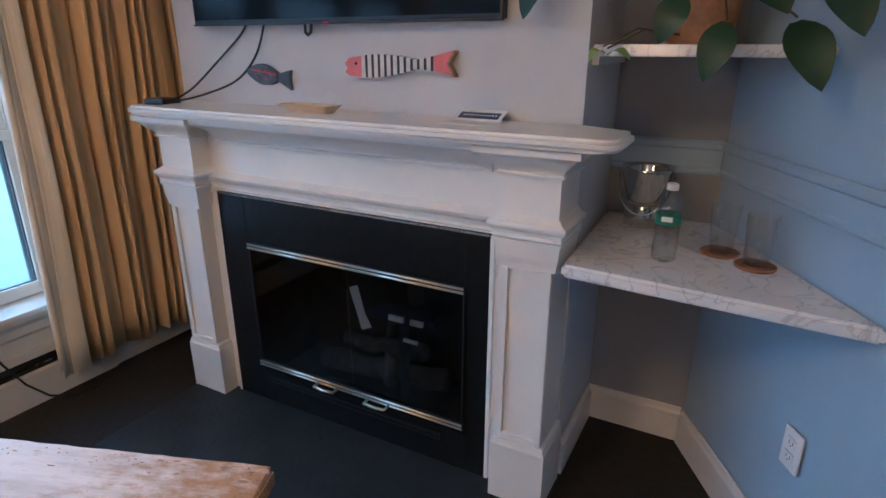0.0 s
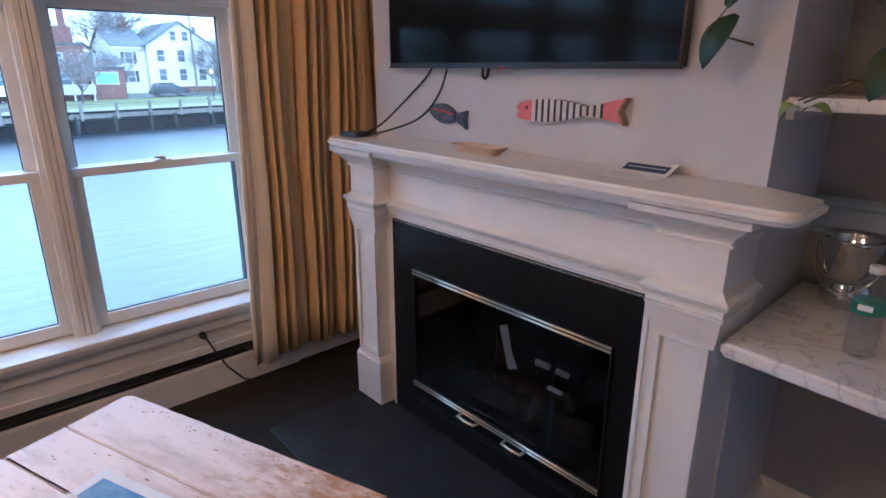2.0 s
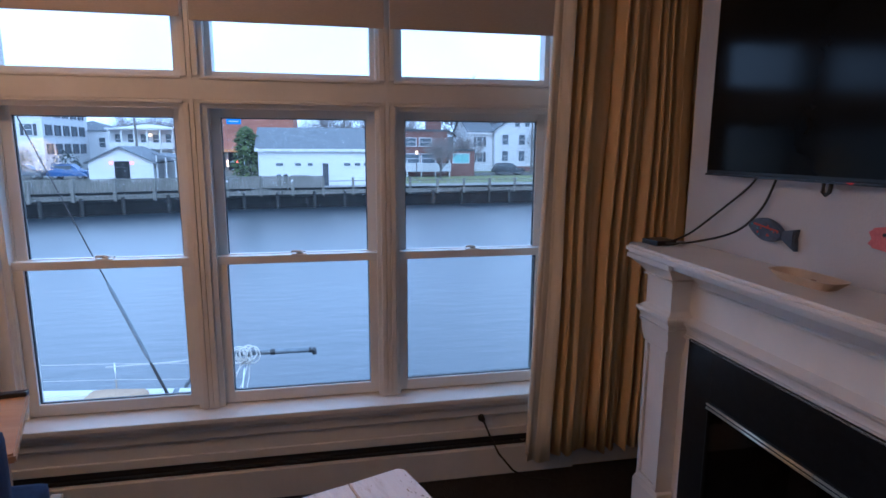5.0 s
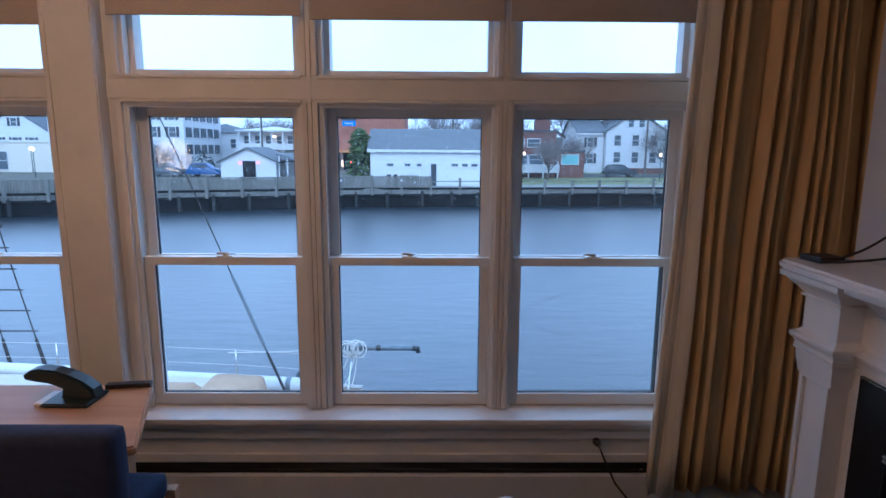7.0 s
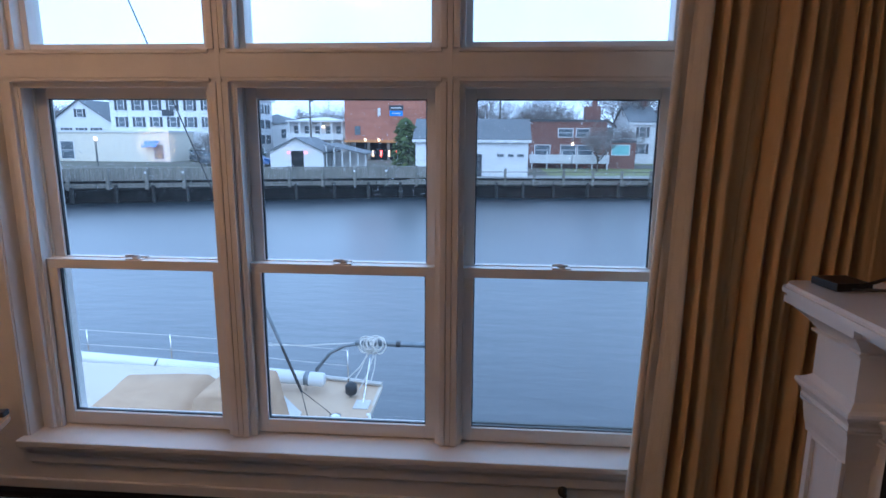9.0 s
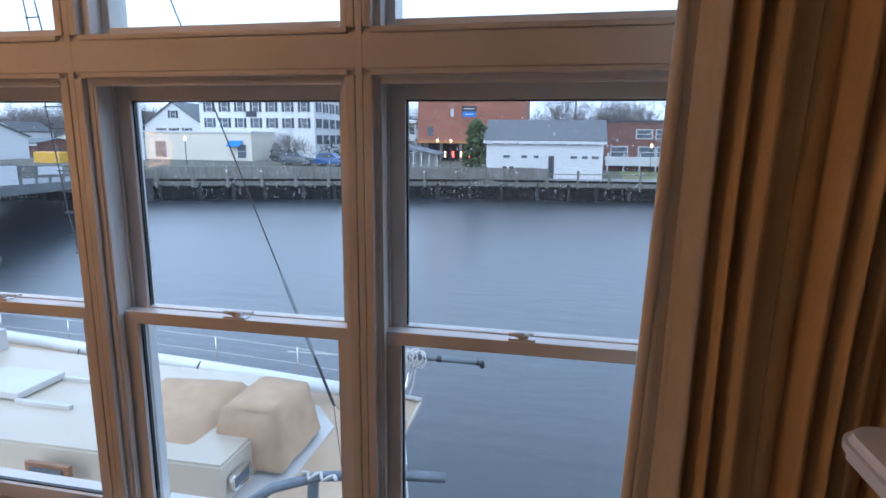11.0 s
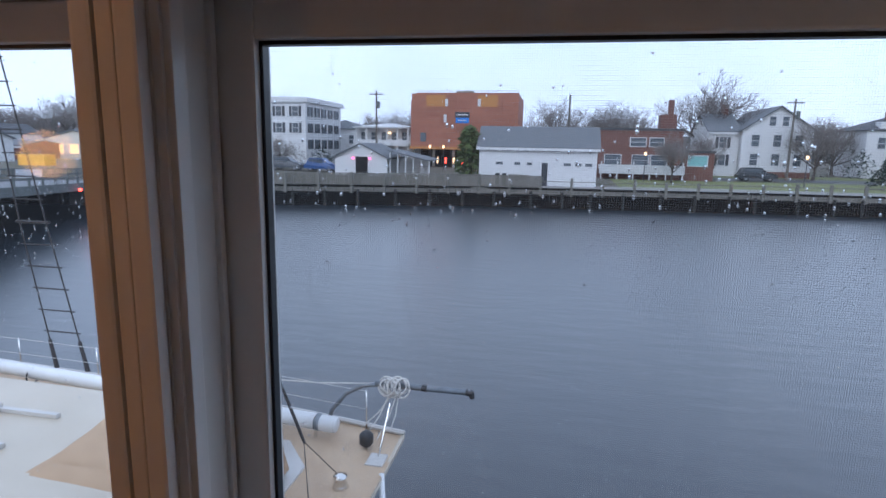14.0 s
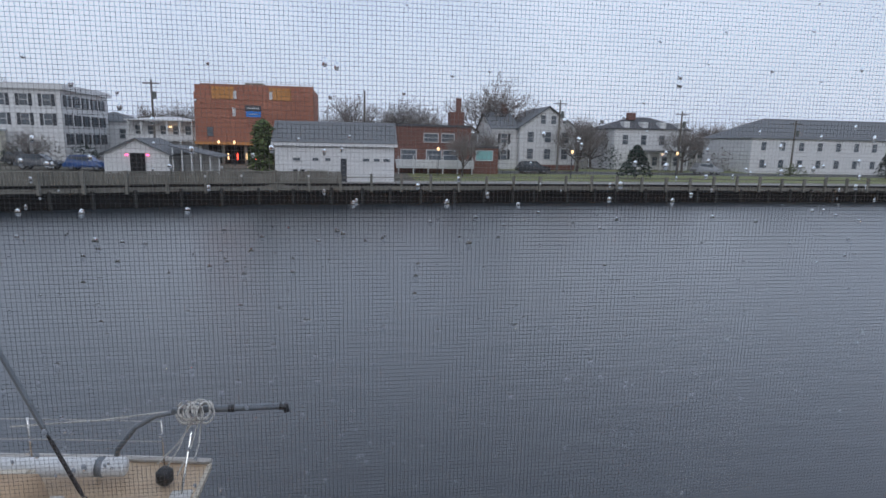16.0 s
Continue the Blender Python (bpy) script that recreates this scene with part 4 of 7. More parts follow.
# outlet below the sill with a plugged-in cable
oc = thing("wall_outlet", (-0.615, IN, 0.252), label="white outlet plate turned sideways below the sill", category="outlet")
part("plate", boxes((-0.684, -0.545, IN - 0.006, IN, 0.252, 0.322), bevel=0.002), PLASTIC_WHITE, oc)
cb = thing("power_cable", (-0.61, -0.16, 0.0), label="black plug and cable hanging from the outlet", category="cable")
part("plug", tube([(-0.60, IN - 0.006, 0.300), (-0.605, -0.150, 0.302), (-0.600, -0.172, 0.300)], [0.016, 0.016, 0.010], 10), RUBBER, cb, smooth=True)
part("cord", tube([(-0.600, -0.168, 0.300), (-0.575, -0.195, 0.235), (-0.53, -0.205, 0.14), (-0.46, -0.21, 0.05), (-0.38, -0.22, 0.007), (-0.28, -0.25, 0.006)], 0.0045, 8), RUBBER, cb, smooth=True)

# things on the mantel shelf
st = thing("media_player", (-0.03, -0.62, 1.205), 8, "small flat black media box on the mantel", "media player")
part("case", boxes((-0.045, 0.045, -0.045, 0.045, 0.0, 0.020), bevel=0.004), BLACK_PLASTIC, st, local=True)
for nm, pts in (("cable", [(-0.02, -0.66, 1.215), (0.05, -0.70, 1.26), (0.10, -0.80, 1.36), (0.105, -0.91, 1.44), (0.10, -0.965, 1.49)]),
                ("cable", [(-0.03, -0.665, 1.212), (0.03, -0.76, 1.235), (0.09, -0.89, 1.29), (0.105, -0.985, 1.38), (0.10, -1.045, 1.49)])):
    cc = thing("cable", pts[0], label="thin black cable running up to the television", category="cable", group="television cables")
    ctl = [Vector(q) for q in pts]
    fine = []
    for k in range(len(ctl) - 1):
        a, b, c2, e2 = ctl[max(k - 1, 0)], ctl[k], ctl[k + 1], ctl[min(k + 2, len(ctl) - 1)]
        for s in range(6):
            u = s / 6
            fine.append(0.5 * ((2 * b) + (c2 - a) * u + (2 * a - 5 * b + 4 * c2 - e2) * u * u + (3 * b - a - 3 * c2 + e2) * u ** 3))
    part("cord", tube(fine + [ctl[-1]], 0.004, 8), RUBBER, cc, smooth=True)
ty = thing("ceramic_tray", (0.0, -1.305, 1.205), 0, "small cream ceramic tray holding a dark pebble", "tray")
bm = bmesh.new()
for j, (sx, sy, z) in enumerate(((0.030, 0.085, 0.0), (0.048, 0.115, 0.026), (0.043, 0.108, 0.026), (0.027, 0.080, 0.006))):
    vs = [bm.verts.new((sx * math.copysign(abs(math.cos(q)) ** 0.5, math.cos(q)), sy * math.copysign(abs(math.sin(q)) ** 0.5, math.sin(q)), z)) for q in [k * math.tau / 24 for k in range(24)]]
    if j:
        for k in range(24):
            bm.faces.new((last[k], last[(k + 1) % 24], vs[(k + 1) % 24], vs[k]))
    else:
        bm.faces.new(vs[::-1])
    last = vs
bm.faces.new(last)
part("dish", bm, CREAM_CERAMIC, ty, local=True, smooth=False)
part("pebble", spin([(0.004, 0.007), (0.009, 0.011), (0.006, 0.016), (0.0, 0.017)], (0, -0.02, 0), 10), CORK, ty, local=True, smooth=True)
cd = thing("folded_card", (0.035, -1.885, 1.205), 0, "white folded card with a dark printed band", "card")
bm = bmesh.new()
box(bm, -0.035, 0.035, -0.075, 0.075, 0, 0.0012, m=pose(0.03, 0, 0.014, 0, -22, 0))
box(bm, -0.05, 0.05, -0.075, 0.075, 0, 0.0012, m=pose(-0.035, 0, 0.001, 0, 0, 0))
part("paper", bm, PAPER, cd, local=True)
bm = box(bmesh.new(), -0.020, 0.016, -0.064, 0.064, 0.0014, 0.0020, m=pose(0.03, 0, 0.014, 0, -22, 0))
part("printed_band", bm, INK, cd, "dark blue band of small print", local=True)
bm = bmesh.new()
for k in range(11):
    box(bm, -0.004, 0.002, -0.055 + k * 0.010, -0.055 + k * 0.010 + 0.006, 0.0021, 0.0024, m=pose(0.03, 0, 0.014, 0, -22, 0))
part("print_line", bm, PAPER, cd, "unreadable white print", local=True)


# wooden fish on the chimney breast, drawn in the plane of the wall
def slab(outline, x_front, x_back, bm=None, bevel=0.004):
    """A plate against the wall from (y, z) rows."""
    bm = bm or bmesh.new()
    f = [bm.verts.new((x_front, y, z)) for y, z in outline]
    b = [bm.verts.new((x_back, y, z)) for y, z in outline]
    n = len(outline)
    fs = [bm.faces.new(f), bm.faces.new(b[::-1])]
    for k in range(n):
        fs.append(bm.faces.new((f[k], f[(k + 1) % n], b[(k + 1) % n], b[k])))
    bmesh.ops.recalc_face_normals(bm, faces=fs)
    if bevel:
        bmesh.ops.bevel(bm, geom=list(fs[0].edges), offset=bevel, segments=2, affect="EDGES")
    return bm


FY, FZ = -1.385, 1.345   # nose of the striped fish


def fish_half(s):
    """Half height of the striped fish at s along it, 0 to 0.40."""
    t = s / 0.40
    if t < 0.66:
        return 0.013 + 0.022 * math.sin(math.pi * min(1.0, (t + 0.10) / 0.76)) ** 0.8
    return 0.015 + 0.021 * max(0, (t - 0.72) / 0.28) ** 1.1


fb = thing("wooden_fish", (0.11, FY - 0.2, FZ), label="carved wooden fish with coral head, tail and black stripes", category="wall decoration")
cuts = [0.0, 0.012, 0.035, 0.066]
for k in range(11):
    cuts += [cuts[-1] + 0.0145, cuts[-1] + 0.0240]
cuts += [0.395]
tilt = -0.045
for k, (a, b) in enumerate(zip(cuts, cuts[1:])):
    ss = [a + (b - a) * q / 4 for q in range(5)]
    up = [(FY - s, FZ + fish_half(s) - tilt * s) for s in ss]
    dn = [(FY - s, FZ - fish_half(s) - tilt * s) for s in ss][::-1]
    if k == 0:
        up, dn = [(FY, FZ + 0.014), (FY - 0.012, FZ + 0.022)], [(FY - 0.012, FZ - 0.022), (FY, FZ - 0.016), (FY - 0.010, FZ - 0.003)]
    last_one = k == len(cuts) - 2
    if last_one:
        up[-1] = (FY - 0.40, FZ + 0.036 - tilt * 0.4)
        dn[0] = (FY - 0.40, FZ - 0.040 - tilt * 0.4)
        dn.insert(0, (FY - 0.378, FZ - 0.002 - tilt * 0.4))
    mat = PINK if k < 3 or last_one else (FISH_BLACK if k % 2 == 0 else FISH_WHITE)
    part("head" if k < 3 else ("tail" if last_one else "stripe"), slab(up + dn, 0.094, 0.119, bevel=0), mat, fb)
part("eye", tube([(0.094, FY - 0.045, FZ + 0.012), (0.092, FY - 0.045, FZ + 0.012)], 0.005, 10), FISH_BLACK, fb)
part("tail_edge", slab([(FY - 0.397, FZ + 0.054), (FY - 0.404, FZ + 0.050), (FY - 0.384, FZ + 0.016), (FY - 0.404, FZ - 0.022), (FY - 0.396, FZ - 0.022), (FY - 0.376, FZ + 0.016)], 0.092, 0.118, bevel=0), PINE_RAW, fb, "bare wood edge")
sf = thing("wooden_fish", (0.11, -1.03, 1.31), label="small slate-blue wooden fish with red and teal spots", category="wall decoration")
out = []
for k in range(13):
    t = k / 12
    out.append((-0.936 - 0.150 * t, 1.322 - 0.018 * t + 0.036 * math.sin(math.pi * (t * 0.92 + 0.04)) ** 0.8))
low = [(y, 2 * (1.322 - 0.018 * (k / 12)) - z) for k, (y, z) in enumerate(out)]
part("body", slab(out + low[::-1], 0.098, 0.119), FISH_BLUE, sf)
part("tail", slab([(-1.082, 1.318), (-1.138, 1.330), (-1.132, 1.300), (-1.136, 1.262), (-1.082, 1.290)], 0.100, 0.119), FISH_BLUE, sf)
part("side_stripe", slab([(-0.965, 1.332), (-1.075, 1.318), (-1.075, 1.313), (-0.965, 1.326)], 0.0965, 0.098, bevel=0), RED_PAINT, sf)
rng = random.Random(3)
for k in range(14):
    y, z = -0.955 - rng.random() * 0.115, 1.312 + rng.uniform(-0.018, 0.020)
    part("spot", tube([(0.0985, y, z), (0.0968, y, z)], 0.0032, 8), RED_PAINT if k % 3 else TEAL, sf)

# two ceiling lights added out of view to fill the room with warm light
for x, y, glow in ((-2.35, -1.35, 34.0), (-1.95, -3.00, 8.0)):
    cl = thing("added_ceiling_light", (x, y, 2.748), label="unseen ceiling light added to warm the room, a glowing bowl", category="lamp", group="ceiling lights")
    part("rim", spin([(0.17, 0.0), (0.18, -0.012), (0.178, -0.03), (0.165, -0.034)], (0, 0, 0), 32), BRASS, cl, local=True, smooth=True)
    part("bowl", spin([(0.164, -0.030), (0.15, -0.062), (0.11, -0.092), (0.05, -0.108), (0.004, -0.112)], (0, 0, 0), 32), glowing("added_warm_glow", (1.0, 0.47, 0.18), glow), cl, local=True, smooth=True)
# the lamp across the room, seen as a warm reflection in the glass
fl = thing("floor_lamp", (-3.45, -2.19, 0.0), label="slim floor lamp with a glowing amber shade", category="lamp")
part("base", spin([(0.14, 0.0), (0.14, 0.015), (0.02, 0.03)], (0, 0, 0), 24), BLACK, fl, local=True)
part("pole", tube([(0, 0, 0.02), (0, 0, 1.42)], 0.011, 10), BLACK, fl, local=True)
part("shade", spin([(0.03, 1.37), (0.11, 1.40), (0.145, 1.50), (0.11, 1.60), (0.03, 1.63)], (0, 0, 0), 28), glowing("lit_amber_shade", (1.0, 0.43, 0.14), 18.0), fl, local=True, smooth=True)

# ---- outdoors: the river, the far quay, the town, the moored boat ----
WATER_Z, QUAY_Z = -4.45, -2.5
WATER = material("rippled_river_water", (0.022, 0.031, 0.041), 0.34, second=(0.016, 0.023, 0.031), scale=0.08, spec=0.5)
wn2, wl2, wb2 = nodes_of(WATER)
wb2.inputs["Coat Weight"].default_value, wb2.inputs["Coat Roughness"].default_value, wb2.inputs["Coat IOR"].default_value = 1.0, 0.34, 1.36
wb2.inputs["IOR"].default_value = 1.36
wat, wmap = wn2.new("ShaderNodeTexCoord"), wn2.new("ShaderNodeMapping")
wmap.inputs["Scale"].default_value = (0.55, 1.6, 1)
rip1, rip2, radd, rbump = wn2.new("ShaderNodeTexNoise"), wn2.new("ShaderNodeTexNoise"), wn2.new("ShaderNodeMath"), wn2.new("ShaderNodeBump")
rip1.inputs["Scale"].default_value, rip1.inputs["Detail"].default_value = 1.1, 6
rip2.inputs["Scale"].default_value, rip2.inputs["Detail"].default_value = 0.12, 3
rbump.inputs["Strength"].default_value, rbump.inputs["Distance"].default_value = 0.36, 0.07
wl2.new(wat.outputs["Object"], wmap.inputs["Vector"])
for r in (rip1, rip2):
    wl2.new(wmap.outputs[0], r.inputs["Vector"])
radd.operation = "ADD"
wl2.new(rip1.outputs["Fac"], radd.inputs[0])
wl2.new(rip2.outputs["Fac"], radd.inputs[1])
wl2.new(radd.outputs[0], rbump.inputs["Height"])
wl2.new(rbump.outputs[0], wb2.inputs["Normal"])
wl2.new(rbump.outputs[0], wb2.inputs["Coat Normal"])

ASPHALT = material("wet_asphalt", (0.075, 0.078, 0.082), 0.5, second=(0.05, 0.052, 0.056), scale=1.5, bump=0.2)
PAVING = material("pale_concrete_paving", (0.30, 0.29, 0.27), 0.75, second=(0.23, 0.22, 0.21), scale=1.2, bump=0.2)
GRASS = material("winter_lawn", (0.19, 0.215, 0.075), 0.95, second=(0.13, 0.135, 0.06), scale=2.5, bump=0.8, bump_scale=12)
EARTH = material("bare_ground", (0.12, 0.105, 0.085), 0.95, second=(0.08, 0.08, 0.05), scale=0.3, bump=0.5)
TIMBER_DARK = material("wet_black_timber", (0.012, 0.012, 0.011), 0.8, second=(0.006, 0.006, 0.006), scale=3, spec=0.1, bump=0.5, bump_scale=12, stretch=(1, 1, 0.2))
TIMBER_GREY = material("weathered_grey_timber", (0.21, 0.20, 0.175), 0.85, second=(0.13, 0.125, 0.105), scale=2.5, bump=0.4, bump_scale=15, stretch=(2, 2, 0.3), rand=0.12)
TIMBER_PILE = material("wet_brown_pile", (0.030, 0.030, 0.027), 0.8, second=(0.015, 0.015, 0.013), scale=2.5, bump=0.4, bump_scale=15, stretch=(2, 2, 0.3), rand=0.2)
CLAPBOARD = material("white_clapboard", (0.66, 0.665, 0.67), 0.6, second=(0.58, 0.585, 0.59), scale=1.2, stretch=(0.3, 0.3, 6))
CREAM_WALL = material("cream_stucco", (0.66, 0.62, 0.52), 0.8, second=(0.60, 0.56, 0.47), scale=1.5)
BRICK_RED = material("red_brick_wall", (0.185, 0.092, 0.072), 0.85, second=(0.13, 0.068, 0.056), scale=3, bump=0.2, stretch=(1, 1, 3))
SHEATH = material("rust_red_sheathing", (0.35, 0.145, 0.092), 0.75, second=(0.28, 0.112, 0.072), scale=0.9, stretch=(0.35, 1, 2.4), island=0.10)
OSB = material("orange_board", (0.52, 0.25, 0.085), 0.8, second=(0.42, 0.19, 0.06), scale=3)
ROOF_GREY = material("grey_asphalt_shingle", (0.155, 0.165, 0.175), 0.85, second=(0.115, 0.123, 0.132), scale=2.0, bump=0.4, stretch=(1, 3, 3))
ROOF_DARK = material("dark_shingle", (0.085, 0.088, 0.095), 0.85, second=(0.06, 0.062, 0.068), scale=2.0, bump=0.4)
# dark glass lightened: the mist over the town is put into its colour
FAR_GLASS_HAZED = material("hazed_dark_window_glass", (0.10, 0.12, 0.14), 0.15, second=(0.07, 0.085, 0.10), scale=0.6)
SHUTTER = material("black_shutter_paint", (0.040, 0.046, 0.056), 0.6, scale=4)
FAR_TRIM = material("white_far_trim", (0.64, 0.645, 0.65), 0.6, scale=3)
# near-black that stands in for the shade inside openings
PAINTED_DARK = material("painted_interior_shade", (0.010, 0.010, 0.011), 0.9, scale=3)
TEAL_GLASS = material("teal_lit_window", (0.22, 0.45, 0.44), 0.3, scale=1)
BARK = material("bare_bark", (0.115, 0.098, 0.085), 0.95, second=(0.07, 0.06, 0.052), scale=4, bump=0.5)
# twigs kept paler than the bark, with distance haze in the colour
TWIG_HAZED = material("hazed_bare_twigs", (0.26, 0.235, 0.22), 0.95, second=(0.18, 0.165, 0.155), scale=1.5)
CONIFER = material("dark_conifer", (0.022, 0.042, 0.030), 0.9, second=(0.012, 0.024, 0.018), scale=2, island=0.3)
SHRUB = material("evergreen_shrub", (0.085, 0.115, 0.030), 0.9, second=(0.040, 0.062, 0.018), scale=1.5, island=0.3)
HILL = material("far_wooded_hill", (0.075, 0.075, 0.072), 1.0, second=(0.05, 0.055, 0.05), scale=0.25, bump=0.6, bump_scale=1.2, spread=(0.3, 0.7))
POLE = material("weathered_pole", (0.16, 0.145, 0.125), 0.9, second=(0.11, 0.10, 0.09), scale=2)
CAR_DARK = material("dark_car_paint", (0.025, 0.030, 0.036), 0.25, scale=2)
CAR_SILVER = material("silver_car_paint", (0.32, 0.33, 0.34), 0.3, 0.4, scale=2)
CAR_GREY = material("grey_car_paint", (0.075, 0.085, 0.10), 0.25, scale=2)
CAR_BLUE = material("blue_car_paint", (0.02, 0.07, 0.22), 0.3, scale=2)
STONE = material("dark_wet_stone", (0.085, 0.078, 0.070), 0.8, second=(0.035, 0.033, 0.030), scale=1.6, bump=0.9, bump_scale=3)
YELLOW = material("yellow_panel_paint", (0.62, 0.36, 0.03), 0.5, second=(0.52, 0.29, 0.02), scale=1.5, stretch=(1, 1, 3))
SIGN_BLUE = material("blue_sign_paint", (0.03, 0.20, 0.62), 0.5, scale=2)
GIRDER = material("grey_green_bridge_paint", (0.13, 0.145, 0.14), 0.7, second=(0.09, 0.10, 0.098), scale=1)
LAMP_WARM = glowing("warm_street_lamp", (1.0, 0.60, 0.28), 3.0)
LAMP_RED = glowing("red_signal_lamp", (1.0, 0.06, 0.03), 7.0)
LAMP_PINK = glowing("pink_neon", (1.0, 0.12, 0.30), 4.0)
GELCOAT = material("white_gelcoat", (0.54, 0.52, 0.49), 0.3, second=(0.47, 0.45, 0.42), scale=1.5, bump=0.04)
DECK = material("buff_deck_paint", (0.50, 0.37, 0.24), 0.6, second=(0.42, 0.30, 0.19), scale=2.5, bump=0.15, bump_scale=90)
CANVAS = material("tan_canvas_cover", (0.46, 0.32, 0.195), 0.9, second=(0.39, 0.265, 0.16), scale=4, bump=0.6, bump_scale=14)
SPAR = material("white_spar_paint", (0.72, 0.72, 0.71), 0.35, second=(0.64, 0.64, 0.63), scale=2)
ALLOY = material("grey_alloy_tube", (0.20, 0.22, 0.24), 0.35, 0.5, second=(0.14, 0.155, 0.17), scale=6)
ROPE = material("white_rope", (0.66, 0.64, 0.60), 0.9, second=(0.52, 0.50, 0.46), scale=60, bump=0.6, bump_scale=200)
TAR_ROPE = material("tarred_rope", (0.035, 0.030, 0.028), 0.8, scale=40)
TEAK = material("varnished_teak", (0.24, 0.115, 0.045), 0.4, second=(0.17, 0.075, 0.03), scale=8)

SHORE = [(-400, -20), (-90, 25), (-49, 43), (-27, 51), (-10, 56.5), (20, 60), (90, 63), (400, 66)]


def shore_y(x):
    for (a, b), (c, e) in zip(SHORE, SHORE[1:]):
        if a <= x <= c:
            return b + (e - b) * (x - a) / (c - a)
    return 66


def ground_z(x, y):
    t = max(0, min(1, (y - shore_y(x) - 3) / 22))
    return QUAY_Z + 0.5 * t


bm = bmesh.new()
vs = [bm.verts.new(v) for v in ((-700, -60, WATER_Z), (700, -60, WATER_Z), (700, 300, WATER_Z), (-700, 300, WATER_Z))]
bm.faces.new(vs)
structure("water", bm, WATER, "grey rippled river water under an overcast sky", "water")


def strip(x0, x1, d0, d1, lift, step=4.0, far=None):
    """Ground between two distances behind the shore line."""
    bm = bmesh.new()
    n = max(2, int((x1 - x0) / step))
    cols = []
    for i in range(n + 1):
        x = x0 + (x1 - x0) * i / n
        ds = [d0 + (d1 - d0) * k / 8 for k in range(9)]
        col = [bm.verts.new((x, shore_y(x) + q, ground_z(x, shore_y(x) + q) + lift)) for q in ds]
        if far:
            col.append(bm.verts.new((x * 2.2, far, QUAY_Z + 0.5 + lift)))
        cols.append(col)
    for c0, c1 in zip(cols, cols[1:]):
        for k in range(len(c0) - 1):
            bm.faces.new((c0[k], c1[k], c1[k + 1], c0[k + 1]))
    return bm


structure("ground", strip(-390, 390, 0.0, 40, 0.0, 6, 1500), EARTH, "dull brown winter ground behind the quay", "ground")
structure("lawn", strip(6, 120, 4.5, 16, 0.02), GRASS, "patchy green winter lawn behind the quay", "lawn")
structure("road", strip(3, 200, 16, 22, 0.03), ASPHALT, "wet grey road behind the lawn", "road")
structure("pavement", strip(-8, 120, 0.6, 4.4, 0.025), PAVING, "pale concrete quay walk", "pavement")
structure("lawn_beyond", strip(14, 120, 22.2, 30, 0.02), GRASS, "green verge in front of the houses", "lawn")

# bulkhead: dark timber wall with piles
qw = thing("quay_wall", (0, 57, WATER_Z), label="dark wet timber bulkhead along the far bank", category="quay wall", kind="structure")
bm = bmesh.new()
xs = [-92 + 1.0 * k for k in range(190)]
for a, b in zip(xs, xs[1:]):
    v = [bm.verts.new((x, shore_y(x), z)) for x, z in ((a, WATER_Z - 0.5), (b, WATER_Z - 0.5), (b, QUAY_Z + 0.02), (a, QUAY_Z + 0.02))]
    bm.faces.new(v)
    w2 = [bm.verts.new((x, shore_y(x) - 0.12, z)) for x, z in ((a + 0.06, WATER_Z - 0.4), (b - 0.06, WATER_Z - 0.4), (b - 0.06, QUAY_Z - 0.08), (a + 0.06, QUAY_Z - 0.08))]
    bm.faces.new(w2)
    bm.faces.new((w2[3], w2[2], v[2], v[3]))
part("sheeting", bm, TIMBER_DARK, qw)
bm = bmesh.new()
for a, b in zip(xs[::6], xs[6::6]):
    for z in (QUAY_Z - 0.02, QUAY_Z - 0.75):
        tube([(a, shore_y(a) - 0.2, z), (b, shore_y(b) - 0.2, z)], 0.12, 6, bm)
part("waler", bm, TIMBER_DARK, qw, kind="stuff")

pile_bm = bmesh.new()
spin([(0.17, 0.0), (0.16, 1.95), (0.12, 2.0), (0.0, 2.02)], (0, 0, 0), 9, pile_bm)
PILE_MESH = bpy.data.meshes.new("pile")
pile_bm.to_mesh(PILE_MESH)
pile_bm.free()
PILE_MESH.materials.append(TIMBER_PILE)
rng = random.Random(11)
for k in range(46):
    x = -60 + k * 3.15 + rng.uniform(-0.4, 0.4)
    p = new("pile", PILE_MESH)
    p.location = (x, shore_y(x) - 0.38, WATER_Z - 0.4)
    p.scale = (1, 1, rng.uniform(0.95, 1.05))
    p.parent = qw
    p.matrix_parent_inverse = HOME[qw.name]

# grey fascia planks below the edge of the quay
for x in range(-60, 84, 6):
    for z0, z1 in ((-2.64, -2.47), (-2.84, -2.66), (-3.06, -2.86)):
        bm = bmesh.new()
        lo = [bm.verts.new((q, shore_y(q) - d, z)) for z in (z0, z1) for q, d in ((x + 0.03, 0.16), (x + 5.97, 0.16), (x + 5.97, 0.22), (x + 0.03, 0.22))]
        for f in ((0, 1, 2, 3), (4, 7, 6, 5), (0, 4, 5, 1), (1, 5, 6, 2), (2, 6, 7, 3), (3, 7, 4, 0)):
            bm.faces.new([lo[k] for k in f])
        bmesh.ops.recalc_face_normals(bm, faces=bm.faces)
        part("fascia_plank", bm, TIMBER_GREY, qw)

